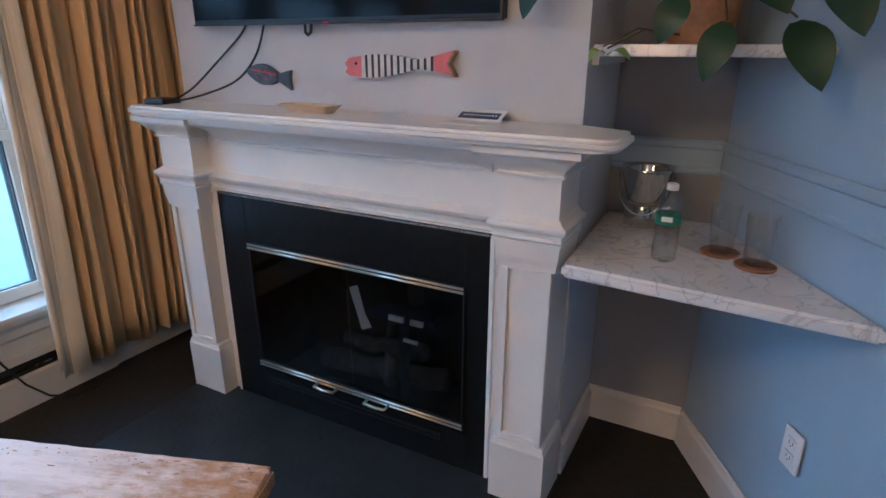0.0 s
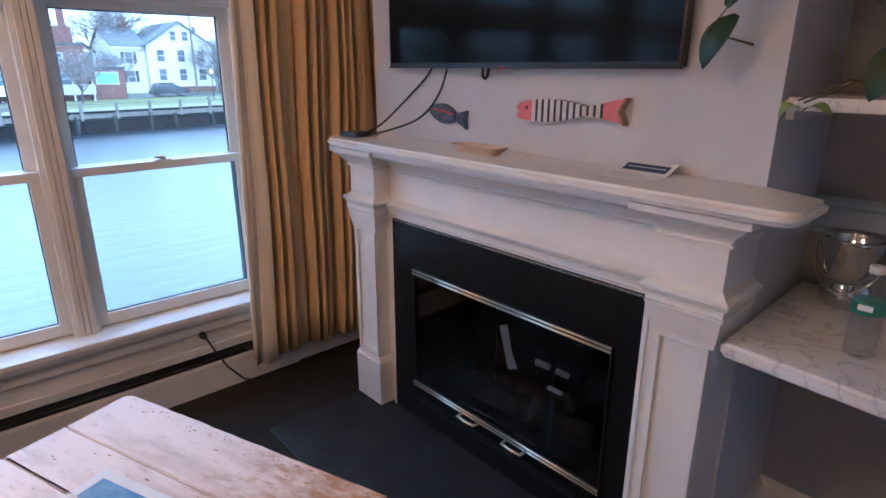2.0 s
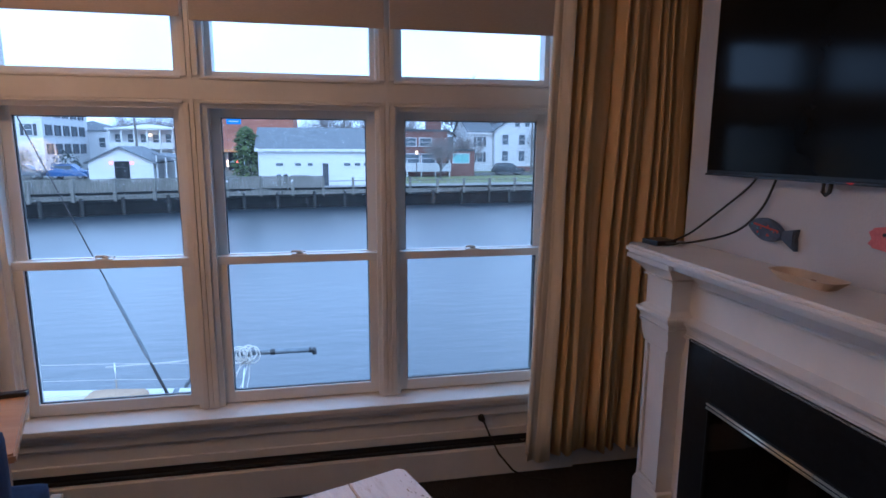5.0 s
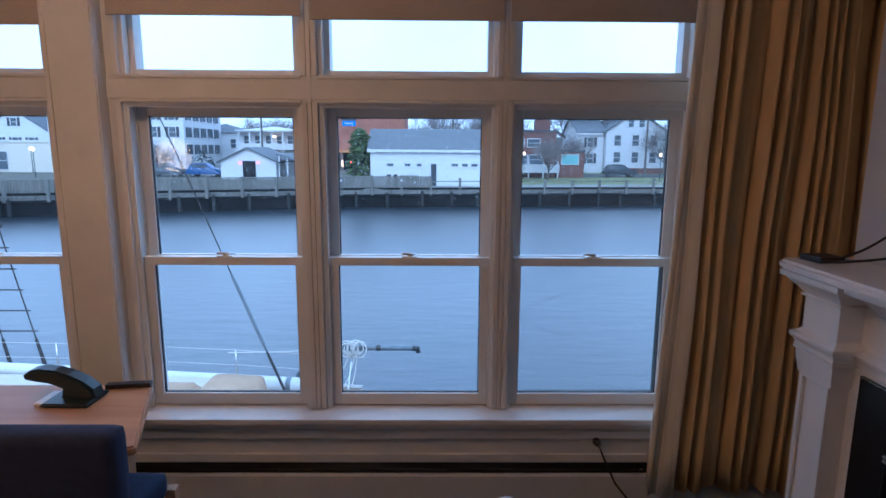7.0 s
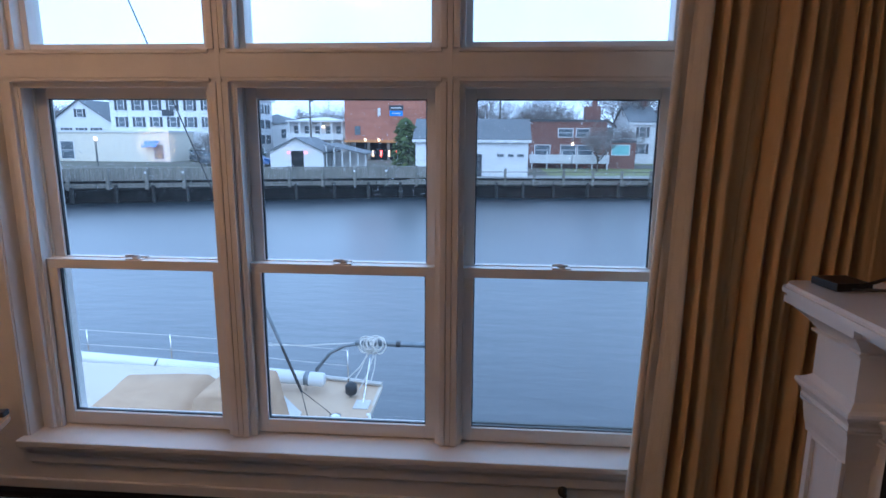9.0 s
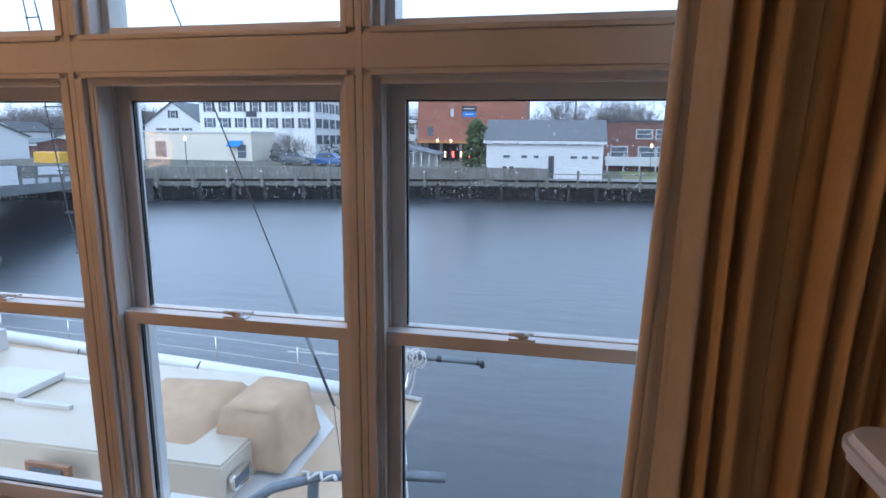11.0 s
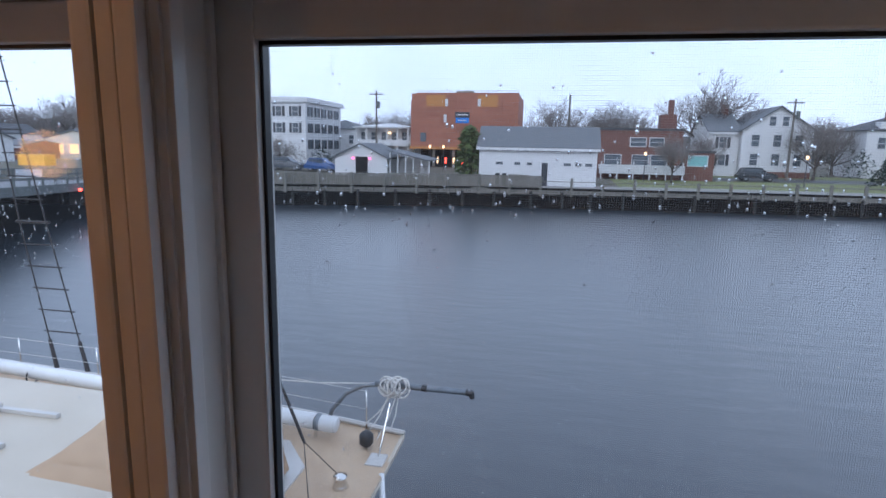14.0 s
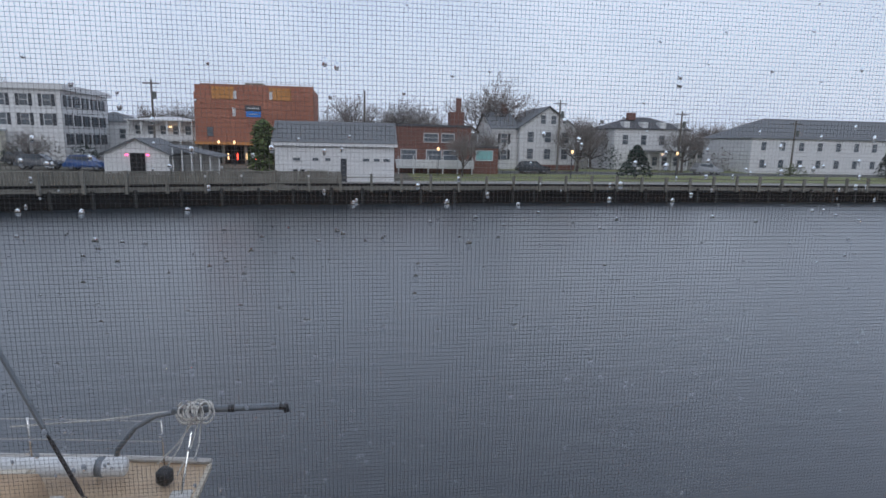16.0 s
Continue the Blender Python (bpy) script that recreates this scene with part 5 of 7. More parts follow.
# weathered board fence along the quay
fn = thing("quay_fence", (-18, 53, QUAY_Z), label="weathered grey board fence on top of the quay", category="fence")
x = -62.0
while x < -3:
    x1 = x + 3.0
    bm = bmesh.new()
    for q in range(15):
        a = x + 0.2 * q
        y = shore_y(a) + 0.35
        box(bm, a + 0.008, a + 0.192, y, y + 0.03, QUAY_Z + 0.02, QUAY_Z + 1.10 + 0.06 * rng.random())
    part("fence_panel", bm, TIMBER_GREY, fn)
    y = shore_y(x) - 0.36
    post = part("post", boxes((x - 0.13, x + 0.13, y - 0.13, y + 0.13, QUAY_Z - 0.72, QUAY_Z + rng.uniform(1.12, 1.34)), bevel=0.03), TIMBER_GREY, fn)
    if rng.random() < 0.4:
        part("post_plate", boxes((x - 0.09, x + 0.09, y - 0.15, y - 0.132, QUAY_Z + 0.72, QUAY_Z + 0.92)), FAR_TRIM, post, "small white number plate")
    part("cap_rail", tube([(x, shore_y(x) + 0.36, QUAY_Z + 1.18), (x1, shore_y(x1) + 0.36, QUAY_Z + 1.18)], 0.05, 6), TIMBER_GREY, fn)
    x = x1
rf = thing("quay_railing", (40, 61, QUAY_Z), label="open post-and-rail timber railing along the lawn", category="railing")
x = -2.0
while x < 92:
    x1 = x + 3.0
    y = shore_y(x) - 0.36
    part("post", boxes((x - 0.13, x + 0.13, y - 0.13, y + 0.13, QUAY_Z - 0.72, QUAY_Z + rng.uniform(0.85, 1.15)), bevel=0.03), TIMBER_GREY, rf)
    part("rail", tube([(x, y, QUAY_Z + 0.72), (x1, shore_y(x1) - 0.36, QUAY_Z + 0.72)], 0.045, 5), TIMBER_GREY, rf)
    x = x1


# ---- buildings ----
def far_window(parent, x, y, z, w, h, shutters=False, glass=None, bars=True):
    """A window on a wall that faces the river; x, z its middle."""
    t = 0.09
    bm = boxes((x - w / 2 - t, x + w / 2 + t, y - 0.07, y - 0.01, z + h / 2, z + h / 2 + t), (x - w / 2 - t, x + w / 2 + t, y - 0.09, y - 0.01, z - h / 2 - t, z - h / 2),
               (x - w / 2 - t, x - w / 2, y - 0.07, y - 0.01, z - h / 2, z + h / 2), (x + w / 2, x + w / 2 + t, y - 0.07, y - 0.01, z - h / 2, z + h / 2))
    if bars:
        box(bm, x - w / 2, x + w / 2, y - 0.05, y - 0.02, z - 0.03, z + 0.03)
    fr = part("window", bm, FAR_TRIM, parent)
    part("pane", boxes((x - w / 2, x + w / 2, y - 0.035, y - 0.006, z - h / 2, z + h / 2)), glass or FAR_GLASS_HAZED, fr)
    if shutters:
        for s in (-1, 1):
            c = x + s * (w / 2 + t + w * 0.24)
            part("shutter", boxes((c - w * 0.22, c + w * 0.22, y - 0.06, y - 0.01, z - h / 2 - 0.05, z + h / 2 + 0.05)), SHUTTER, fr, "black shutter")


def house(name, label, x0, x1, y0, y1, z0, eave, ridge, roof="gable_front", wall=None, roof_mat=None, over=0.35, cat="house"):
    """Walls and roof; roof gable_front shows its gable to the river, gable_side its slope, hip slopes all round, flat a parapet."""
    wall, roof_mat = wall or CLAPBOARD, roof_mat or ROOF_GREY
    cx, cy = (x0 + x1) / 2, (y0 + y1) / 2
    h = thing(name, (cx, cy, z0), label=label, category=cat)
    bm = boxes((x0, x1, y0, y1, z0, eave))
    if roof == "gable_front":
        v = [bm.verts.new(q) for q in ((x0, y0, eave), (x1, y0, eave), (cx, y0, ridge), (x0, y1, eave), (x1, y1, eave), (cx, y1, ridge))]
        bm.faces.new((v[0], v[1], v[2]))
        bm.faces.new((v[3], v[5], v[4]))
    elif roof == "gable_side":
        v = [bm.verts.new(q) for q in ((x0, y0, eave), (x0, y1, eave), (x0, cy, ridge), (x1, y0, eave), (x1, y1, eave), (x1, cy, ridge))]
        bm.faces.new((v[0], v[2], v[1]))
        bm.faces.new((v[3], v[4], v[5]))
    part("wall", bm, wall, h)
    bm = bmesh.new()

    def plate(quad, t=0.16):
        lo = [bm.verts.new(q) for q in quad]
        hi = [bm.verts.new((q[0], q[1], q[2] + t)) for q in quad]
        n = len(quad)
        bm.faces.new(lo[::-1])
        bm.faces.new(hi)
        for k in range(n):
            bm.faces.new((lo[k], lo[(k + 1) % n], hi[(k + 1) % n], hi[k]))

    if roof == "gable_front":
        s = (ridge - eave) / (cx - x0)
        plate(((x0 - over, y0 - over, eave - s * over), (cx, y0 - over, ridge), (cx, y1 + over, ridge), (x0 - over, y1 + over, eave - s * over)))
        plate(((cx, y0 - over, ridge), (x1 + over, y0 - over, eave - s * over), (x1 + over, y1 + over, eave - s * over), (cx, y1 + over, ridge)))
    elif roof == "gable_side":
        s = (ridge - eave) / (cy - y0)
        plate(((x0 - over, y0 - over, eave - s * over), (x1 + over, y0 - over, eave - s * over), (x1 + over, cy, ridge), (x0 - over, cy, ridge)))
        plate(((x0 - over, cy, ridge), (x1 + over, cy, ridge), (x1 + over, y1 + over, eave - s * over), (x0 - over, y1 + over, eave - s * over)))
    elif roof == "hip":
        r = min(cx - x0, cy - y0)
        a, b = (x0 + r, cy), (x1 - r, cy)
        plate(((x0 - over, y0 - over, eave), (x1 + over, y0 - over, eave), (*b, ridge), (*a, ridge)), 0.1)
        plate(((x1 + over, y0 - over, eave), (x1 + over, y1 + over, eave), (*b, ridge)), 0.1)
        plate(((x1 + over, y1 + over, eave), (x0 - over, y1 + over, eave), (*a, ridge), (*b, ridge)), 0.1)
        plate(((x0 - over, y1 + over, eave), (x0 - over, y0 - over, eave), (*a, ridge)), 0.1)
    else:
        box(bm, x0 - over, x1 + over, y0 - over, y1 + over, eave, eave + 0.28)
    bmesh.ops.recalc_face_normals(bm, faces=bm.faces)
    part("roof", bm, roof_mat, h)
    if roof == "gable_side":
        part("fascia", boxes((x0 - over, x1 + over, y0 - over - 0.06, y0 - over, eave - 0.42, eave - 0.12)), FAR_TRIM, h)
    return h


G0Z = -2.9
# white inn with black shutters
inn = house("inn", "large white three-storey inn with black shutters", -59, -39, 85, 100, G0Z, 8.1, 8.1, "flat", roof_mat=FAR_TRIM)
for r, z in enumerate((6.25, 3.75)):
    for k in range(7):
        far_window(inn, -57.2 + k * 2.75, 85, z, 0.95, 1.45, True)
part("cornice", boxes((-59.5, -38.5, 84.6, 85, 7.6, 8.1)), FAR_TRIM, inn)
for z in (6.25, 3.75, 1.2):   # the end wall
    for k in range(5):
        y = 86.2 + k * 2.75
        w = part("window", boxes((-39.0, -38.93, y, y + 0.95, z - 0.72, z + 0.72)), FAR_GLASS_HAZED, inn)
        part("shutter", boxes((-39.0, -38.90, y - 0.5, y - 0.05, z - 0.74, z + 0.74), (-39.0, -38.90, y + 1.0, y + 1.45, z - 0.74, z + 0.74)), SHUTTER, w)
        part("sill", boxes((-39.0, -38.86, y - 0.1, y + 1.05, z - 0.84, z - 0.72)), FAR_TRIM, w)
part("side_cornice", boxes((-39.0, -38.5, 85, 100.4, 7.6, 8.1)), FAR_TRIM, inn)
part("hanging_sign", boxes((-50.6, -48.8, 84.8, 84.95, 4.7, 5.6)), SHUTTER, inn, "dark hanging sign")
low = house("restaurant", "low cream stucco building with a blue awning", -64, -46, 78, 84.9, G0Z, 2.1, 2.1, "flat", CREAM_WALL, FAR_TRIM, 0.15, "building")
far_window(low, -61.3, 78, -0.4, 1.9, 2.4)
far_window(low, -47.6, 78, -0.6, 1.4, 2.0)
bm = prism([(-49.6, 77.99), (-47.4, 77.99), (-47.4, 76.9), (-49.6, 76.9)], 0.0, 0.06)
for v in bm.verts:
    v.co.z += 0.9 if v.co.y > 77.5 else 0.1
part("awning", bm, SIGN_BLUE, low, "blue canvas awning")
gw = house("gabled_house", "white gabled house with dormers beside the inn", -71.8, -60.4, 88, 98, G0Z, 3.4, 7.2, "gable_front")
for q in (-68.6, -66.1, -63.6):
    far_window(gw, q, 88, 2.2, 0.9, 1.3, True)
far_window(gw, -66.1, 88, 5.2, 0.9, 1.2, True)
hp = house("hipped_house", "white hipped-roof house behind the boathouse", -44.2, -35.6, 100, 110, G0Z, 4.0, 5.7, "hip")
for k in range(3):
    far_window(hp, -42.6 + k * 2.8, 100, 2.2, 0.9, 1.5)
    far_window(hp, -42.6 + k * 2.8, 100, -0.6, 0.9, 1.5)
pb = house("porch_building", "white two-storey building with columned porches", -34.2, -24.6, 95, 104, G0Z, 4.2, 5.0, "hip", roof_mat=FAR_TRIM)
for k in range(6):
    part("column", boxes((-33.9 + k * 1.8, -33.65 + k * 1.8, 93.2, 93.45, -2.4, 4.1)), FAR_TRIM, pb)
for z in (4.1, 1.2):
    part("porch_floor", boxes((-34.2, -24.6, 93.0, 95.0, z, z + 0.25)), FAR_TRIM, pb)
part("balustrade", boxes((-34.2, -24.6, 93.1, 93.2, 1.5, 2.2)), FAR_TRIM, pb)
for k in range(5):
    far_window(pb, -33 + k * 1.8, 95, 2.7, 0.8, 1.5)
part("porch_lamp", boxes((-28.4, -28.0, 94.0, 94.4, 3.2, 3.5)), LAMP_WARM, pb)

# building under construction, red sheathing
rd = thing("building_under_construction", (-15, 97, G0Z), label="tall rust-red sheathed building under construction", category="building")
bm = bmesh.new()
for r in range(7):
    z0, z1 = 1.2 + r * 1.19, 1.2 + (r + 1) * 1.19
    n = 7
    for k in range(n):
        a, b = -23.5 + 16.9 * k / n, -23.5 + 16.9 * (k + 1) / n
        if r == 6 and k == 0:
            a += 0.9
        box(bm, a + 0.006, b - 0.006, 90.0, 90.3, z0 + 0.006, z1 - 0.006)
part("sheathing", bm, SHEATH, rd, kind="stuff")
part("wall", boxes((-23.4, -6.7, 90.25, 104, 1.1, 9.4)), SHEATH, rd)
part("roof_rail", boxes((-22.5, -6.7, 90.2, 90.3, 9.75, 9.82), *[(-22.5 + k * 1.75, -22.42 + k * 1.75, 90.2, 90.3, 9.5, 9.8) for k in range(10)]), FAR_TRIM, rd)
part("stair_head", boxes((-17.0, -14.4, 94, 97, 9.4, 10.2)), TIMBER_GREY, rd)
for a, b in ((-21.0, -17.9), (-12.9, -9.8)):
    part("board_panel", boxes((a, b, 89.94, 90.0, 7.45, 9.15)), OSB, rd)
for a, z0, z1 in ((-18.0, 7.5, 8.6), (-12.9, 7.5, 8.6), (-18.2, 5.0, 6.2)):
    part("opening", boxes((a, a + 0.45, 89.92, 90.0, z0, z1)), FAR_TRIM, rd)
part("blue_opening", boxes((-21.9, -21.0, 89.93, 90.0, 2.0, 3.4)), FAR_GLASS_HAZED, rd)
part("base_band", boxes((-23.6, -6.6, 89.8, 90.0, 0.85, 1.25)), OSB, rd)
part("sign_board", boxes((-16.4, -14.1, 89.9, 89.99, 5.8, 6.6)), SHUTTER, rd)
part("sign_board", boxes((-16.3, -14.2, 89.9, 89.99, 4.95, 5.75)), SIGN_BLUE, rd)
part("sign_writing", boxes((-16.1, -14.4, 89.86, 89.9, 6.12, 6.26), (-15.9, -14.6, 89.86, 89.9, 5.3, 5.42)), FAR_TRIM, rd, "unreadable pale writing")
# dark sheet painted for the shade of the open ground floor
part("open_storey_shade", boxes((-22.5, -7.5, 93, 93.3, G0Z, 1.1)), PAINTED_DARK, rd)
for k in range(6):
    part("column", boxes((-23.2 + k * 3.2, -22.8 + k * 3.2, 90.2, 90.6, G0Z, 1.1)), TIMBER_GREY, rd)
for k in range(5):
    part("barrier_lamp", boxes((-19.0 + k * 1.3, -18.8 + k * 1.3, 89.0, 89.2, -1.3, -0.4)), LAMP_RED if k % 2 else LAMP_WARM, rd)

# boathouse with porch
bh = house("boathouse", "small white boathouse with a dark door", -26.8, -20.3, 66, 74, G0Z, -0.1, 1.45, "gable_front")
part("door", boxes((-24.2, -22.7, 65.93, 66, -2.5, 0.0)), PAINTED_DARK, bh, "near-black panel painted as the shade in the doorway")
for q in (-24.5, -22.4):
    part("neon_lamp", boxes((q - 0.12, q + 0.12, 65.8, 65.95, -0.28, -0.10)), LAMP_PINK, bh)
bm = prism([(-20.4, 66.2), (-15.3, 66.2), (-15.3, 73), (-20.4, 73)], 0.0, 0.12)
for v in bm.verts:
    v.co.z += 0.75 - 0.22 * (v.co.x + 20.4)
part("porch_roof", bm, ROOF_GREY, bh)
for k in range(6):
    part("porch_post", boxes((-20.1 + k * 0.95, -19.98 + k * 0.95, 66.4, 66.52, G0Z, 0.62 - 0.21 * k)), FAR_TRIM, bh)
part("porch_wall", boxes((-20.3, -16.0, 70, 70.2, G0Z, -0.2)), CLAPBOARD, bh)

# long shed on the quay
sd = house("quay_shed", "long white quay shed with a grey shingle roof", -8.65, 3.5, 61, 67.2, G0Z, 1.55, 3.55, "gable_side", over=0.3)
for k in range(7):
    part("clerestory", boxes((-8.0 + k * 1.62, -6.75 + k * 1.62, 60.95, 61.0, 1.08, 1.34)), FAR_GLASS_HAZED, sd)
for q, w in ((-6.5, 0.7), (-4.6, 0.6), (-3.3, 0.6), (0.55, 0.7), (1.65, 0.6), (2.7, 0.7)):
    far_window(sd, q, 61, -0.22, w, 0.28, bars=False)
part("door", boxes((-2.05, -1.45, 60.93, 61, -2.6, -0.10)), SHUTTER, sd, "dark narrow door")
part("door", boxes((-3.1, -2.3, 60.94, 61, -2.6, -0.05)), FAR_TRIM, sd)
for q in (-6.6, -5.9):
    part("bin", boxes((q - 0.22, q + 0.22, 60.4, 60.85, QUAY_Z, -1.25), bevel=0.04), CAR_DARK, sd, "dark wheeled bin")
part("bench", boxes((-5.2, -3.4, 60.3, 60.7, -1.9, -1.8), (-5.2, -3.4, 60.66, 60.7, -1.8, -1.35)), TIMBER_GREY, sd)
part("gable_trim", boxes((-8.95, -8.65, 60.7, 67.5, 1.2, 1.5)), FAR_TRIM, sd)

# brick block with chimney and white veranda
bk = house("brick_building", "two-storey red brick building with a square chimney", 4.5, 14.4, 75, 84, G0Z, 3.75, 3.75, "flat", BRICK_RED, ROOF_DARK, 0.1, "building")
for q, w in ((9.2, 1.8), (11.4, 1.6)):
    far_window(bk, q, 75, 2.35, w, 1.0)
for q in (6.3, 9.6, 11.8):
    far_window(bk, q, 75, 0.15, 1.9, 1.2)
part("veranda", boxes((4.6, 14.6, 73.4, 75, -0.95, -0.45), (4.6, 14.6, 73.3, 73.4, -1.5, -0.45)), FAR_TRIM, bk)
for k in range(6):
    part("veranda_post", boxes((4.8 + k * 1.9, 4.95 + k * 1.9, 73.3, 73.45, -2.8, 0.0)), FAR_TRIM, bk)
part("chimney", boxes((12.0, 13.9, 77, 79, 3.7, 5.8)), BRICK_RED, bk)
part("stack", boxes((13.2, 13.85, 79.2, 79.9, 3.7, 7.75)), BRICK_RED, bk)
bw = house("brown_annex", "low brown brick annex with a teal window", 14.6, 18.2, 75, 82, G0Z, 1.15, 1.15, "flat", BRICK_RED, ROOF_DARK, 0.1, "building")
far_window(bw, 16.3, 75, 0.2, 2.2, 1.2, glass=TEAL_GLASS, bars=False)

# white gabled house on the right bank
wh = house("gabled_house", "white three-storey gabled house with brick base", 23.9, 32.7, 85, 97, G0Z, 4.35, 7.35, "gable_front", over=0.45)
part("brick_base", boxes((23.85, 32.75, 84.9, 85, G0Z, -1.2)), BRICK_RED, wh)
for q in (25.6, 28.3, 31.0):
    for z in (2.9, 0.4):
        far_window(wh, q, 85, z, 0.95, 1.5)
for q in (27.5, 29.1):
    far_window(wh, q, 85, 5.5, 0.75, 1.2)
wg = house("house_wing", "white side wing of the gabled house", 19.9, 23.85, 86, 97, G0Z, 4.1, 6.6, "gable_side", over=0.25)
for z in (2.6, 0.2):
    far_window(wg, 21.8, 86, z, 0.9, 1.4, True)
part("chimney", boxes((22.6, 23.4, 91, 92, 5.8, 8.0)), BRICK_RED, wg)

mh = house("mansard_house", "white house with a dark mansard roof and porch", 41.3, 54.6, 90, 100, G0Z, 4.6, 6.7, "hip", roof_mat=ROOF_DARK)
for k in range(4):
    far_window(mh, 43.2 + k * 3.2, 90, 2.9, 0.95, 1.5)
    part("dormer", boxes((42.8 + k * 3.2, 43.8 + k * 3.2, 90.0, 91.5, 4.7, 5.8)), CLAPBOARD, mh)
part("porch_roof", boxes((44.0, 55.0, 87.6, 90, 1.0, 1.25)), ROOF_GREY, mh)
for k in range(6):
    part("porch_post", boxes((44.1 + k * 2.1, 44.3 + k * 2.1, 87.7, 87.9, G0Z, 1.0)), FAR_TRIM, mh)
    far_window(mh, 45.1 + k * 1.75, 90, -0.5, 0.9, 1.4)
part("chimney", boxes((45.0, 46.2, 93, 94, 6.2, 7.4)), BRICK_RED, mh)
part("porch_lamp", boxes((48.8, 49.1, 87.9, 88.2, 0.5, 0.8)), LAMP_WARM, mh)
lw = house("long_white_building", "long white clapboard building with hipped grey roof", 62.3, 100, 85, 98, G0Z, 3.5, 6.9, "hip")
for k in range(9):
    for z in (2.3, -0.5):
        far_window(lw, 64.5 + k * 3.4, 85, z, 0.9, 1.3)
gs = house("gas_station", "low white shop with a gabled front", -87, -75, 85, 95, G0Z, 1.3, 2.8, "gable_front", wall=CREAM_WALL)
for q in (-84, -81, -78):
    far_window(gs, q, 85, -0.3, 1.8, 1.6, glass=glowing("lit_shop_window", (1.0, 0.55, 0.25), 1.1))
lh = house("shore_house", "white house with a shallow grey roof by the bridge", -92, -79.2, 60, 72, G0Z, 1.3, 3.6, "gable_side")
for q in (-84.5, -82.8, -81.1):
    far_window(lh, q, 60, 0.6, 0.8, 0.8)
rh = house("red_brick_row", "low rust-coloured brick row behind the bridge", -104, -84, 78, 86, G0Z, 0.2, 0.9, "gable_side", BRICK_RED)
for k in range(6):
    fx = -140 + k * 17
    hz = house("distant_house", "pale distant house among bare trees", fx, fx + 9, 118 + 9 * (k % 3), 128 + 9 * (k % 3), G0Z, 2.4 + 0.5 * (k % 2), 4.6 + 0.5 * (k % 3), "gable_side" if k % 2 else "gable_front", roof_mat=ROOF_DARK)
    for q in (2.5, 6.0):
        far_window(hz, fx + q, 118 + 9 * (k % 3), 0.8, 1.0, 1.4)


# ---- trees, poles, cars ----
def tree_meshes(seed):
    """Trunk with limbs, and a rounded crown of fine twigs, of one unit height."""
    rng = random.Random(seed)
    trunk, twigs = bmesh.new(), bmesh.new()
    share = (0.25, 0.25, 0.20, 0.145, 0.10, 0.07)
    kids = (9, 5, 5, 4, 4)

    def wander(d, much, rise):
        return (d + Vector((rng.uniform(-much, much), rng.uniform(-much, much), rng.uniform(-much, much) * 0.7 + rise))).normalized()

    def grow(p, d, r, level):
        length = share[level] * rng.uniform(0.75, 1.1)
        steps = 4 if level < 2 else 2
        pts, q = [p.copy()], p.copy()
        for k in range(steps):
            d = wander(d, 0.16 if level else 0.05, 0.05)
            q = q + d * length / steps
            pts.append(q.copy())
        if level < 3:
            tube(pts, [r * (1 - 0.4 * k / steps) for k in range(steps + 1)], 6 if level == 0 else 4, trunk if level < 2 else twigs, False)
        else:
            a = d.cross(Vector((rng.uniform(-1, 1), rng.uniform(-1, 1), rng.uniform(-1, 1)))).normalized() * r
            lo = [twigs.verts.new(pts[0] - a), twigs.verts.new(pts[0] + a)]
            mid = [twigs.verts.new(pts[1] - a * 0.7), twigs.verts.new(pts[1] + a * 0.7)]
            tip = twigs.verts.new(pts[2])
            twigs.faces.new((lo[0], lo[1], mid[1], mid[0]))
            twigs.faces.new((mid[0], mid[1], tip))
        if level == 5:
            return
        n = kids[level]
        spin_at = rng.uniform(0, math.tau)
        for k in range(n):
            at_ = pts[-1] if k == 0 else pts[max(1, len(pts) - 1 - k % 3)] if level else pts[-1 - k % 2]
            if level == 0:
                a, lean = spin_at + k * math.tau / n, (0.2, 0.75, 1.15)[k % 3]
                nd = Vector((math.cos(a) * math.sin(lean), math.sin(a) * math.sin(lean), math.cos(lean)))
            else:
                nd = wander(d, 0.85, 0.06)
            grow(at_, nd, r * (0.50 if level < 2 else 0.60), level + 1)

    grow(Vector((0, 0, 0)), Vector((0, 0, 1)), 0.022, 0)
    for v in twigs.verts:   # a rounded outline
        off = v.co - Vector((0, 0, 0.60))
        far = Vector((off.x / 0.40, off.y / 0.40, off.z / 0.38)).length
        if far > 0.85:
            v.co = Vector((0, 0, 0.60)) + off * (0.85 + 0.16 * math.tanh((far - 0.85) / 0.3)) / far
    made = []
    for nm, b, m in (("trunk", trunk, BARK), ("crown", twigs, TWIG_HAZED)):
        top = max(v.co.z for v in b.verts) if nm == "crown" else 1.0
        made.append(bpy.data.meshes.new(nm))
        b.to_mesh(made[-1])
        b.free()
        made[-1].materials.append(m)
    return made[0], made[1], top


TREES = [tree_meshes(300 + k) for k in range(5)]


def bare_tree(name, where, height, spread, seed, label):
    trunk, crown_mesh, top = TREES[seed % 5]
    t = thing(name, where, 67.0 * seed, label, "tree")
    for nm, me in (("trunk", trunk), ("crown", crown_mesh)):
        ob = new(nm, me)
        ob.parent = t
        ob.scale = (height * spread / top, height * spread / top, height / top)
        tagged(ob, kind="stuff" if nm == "crown" else "")
    return t


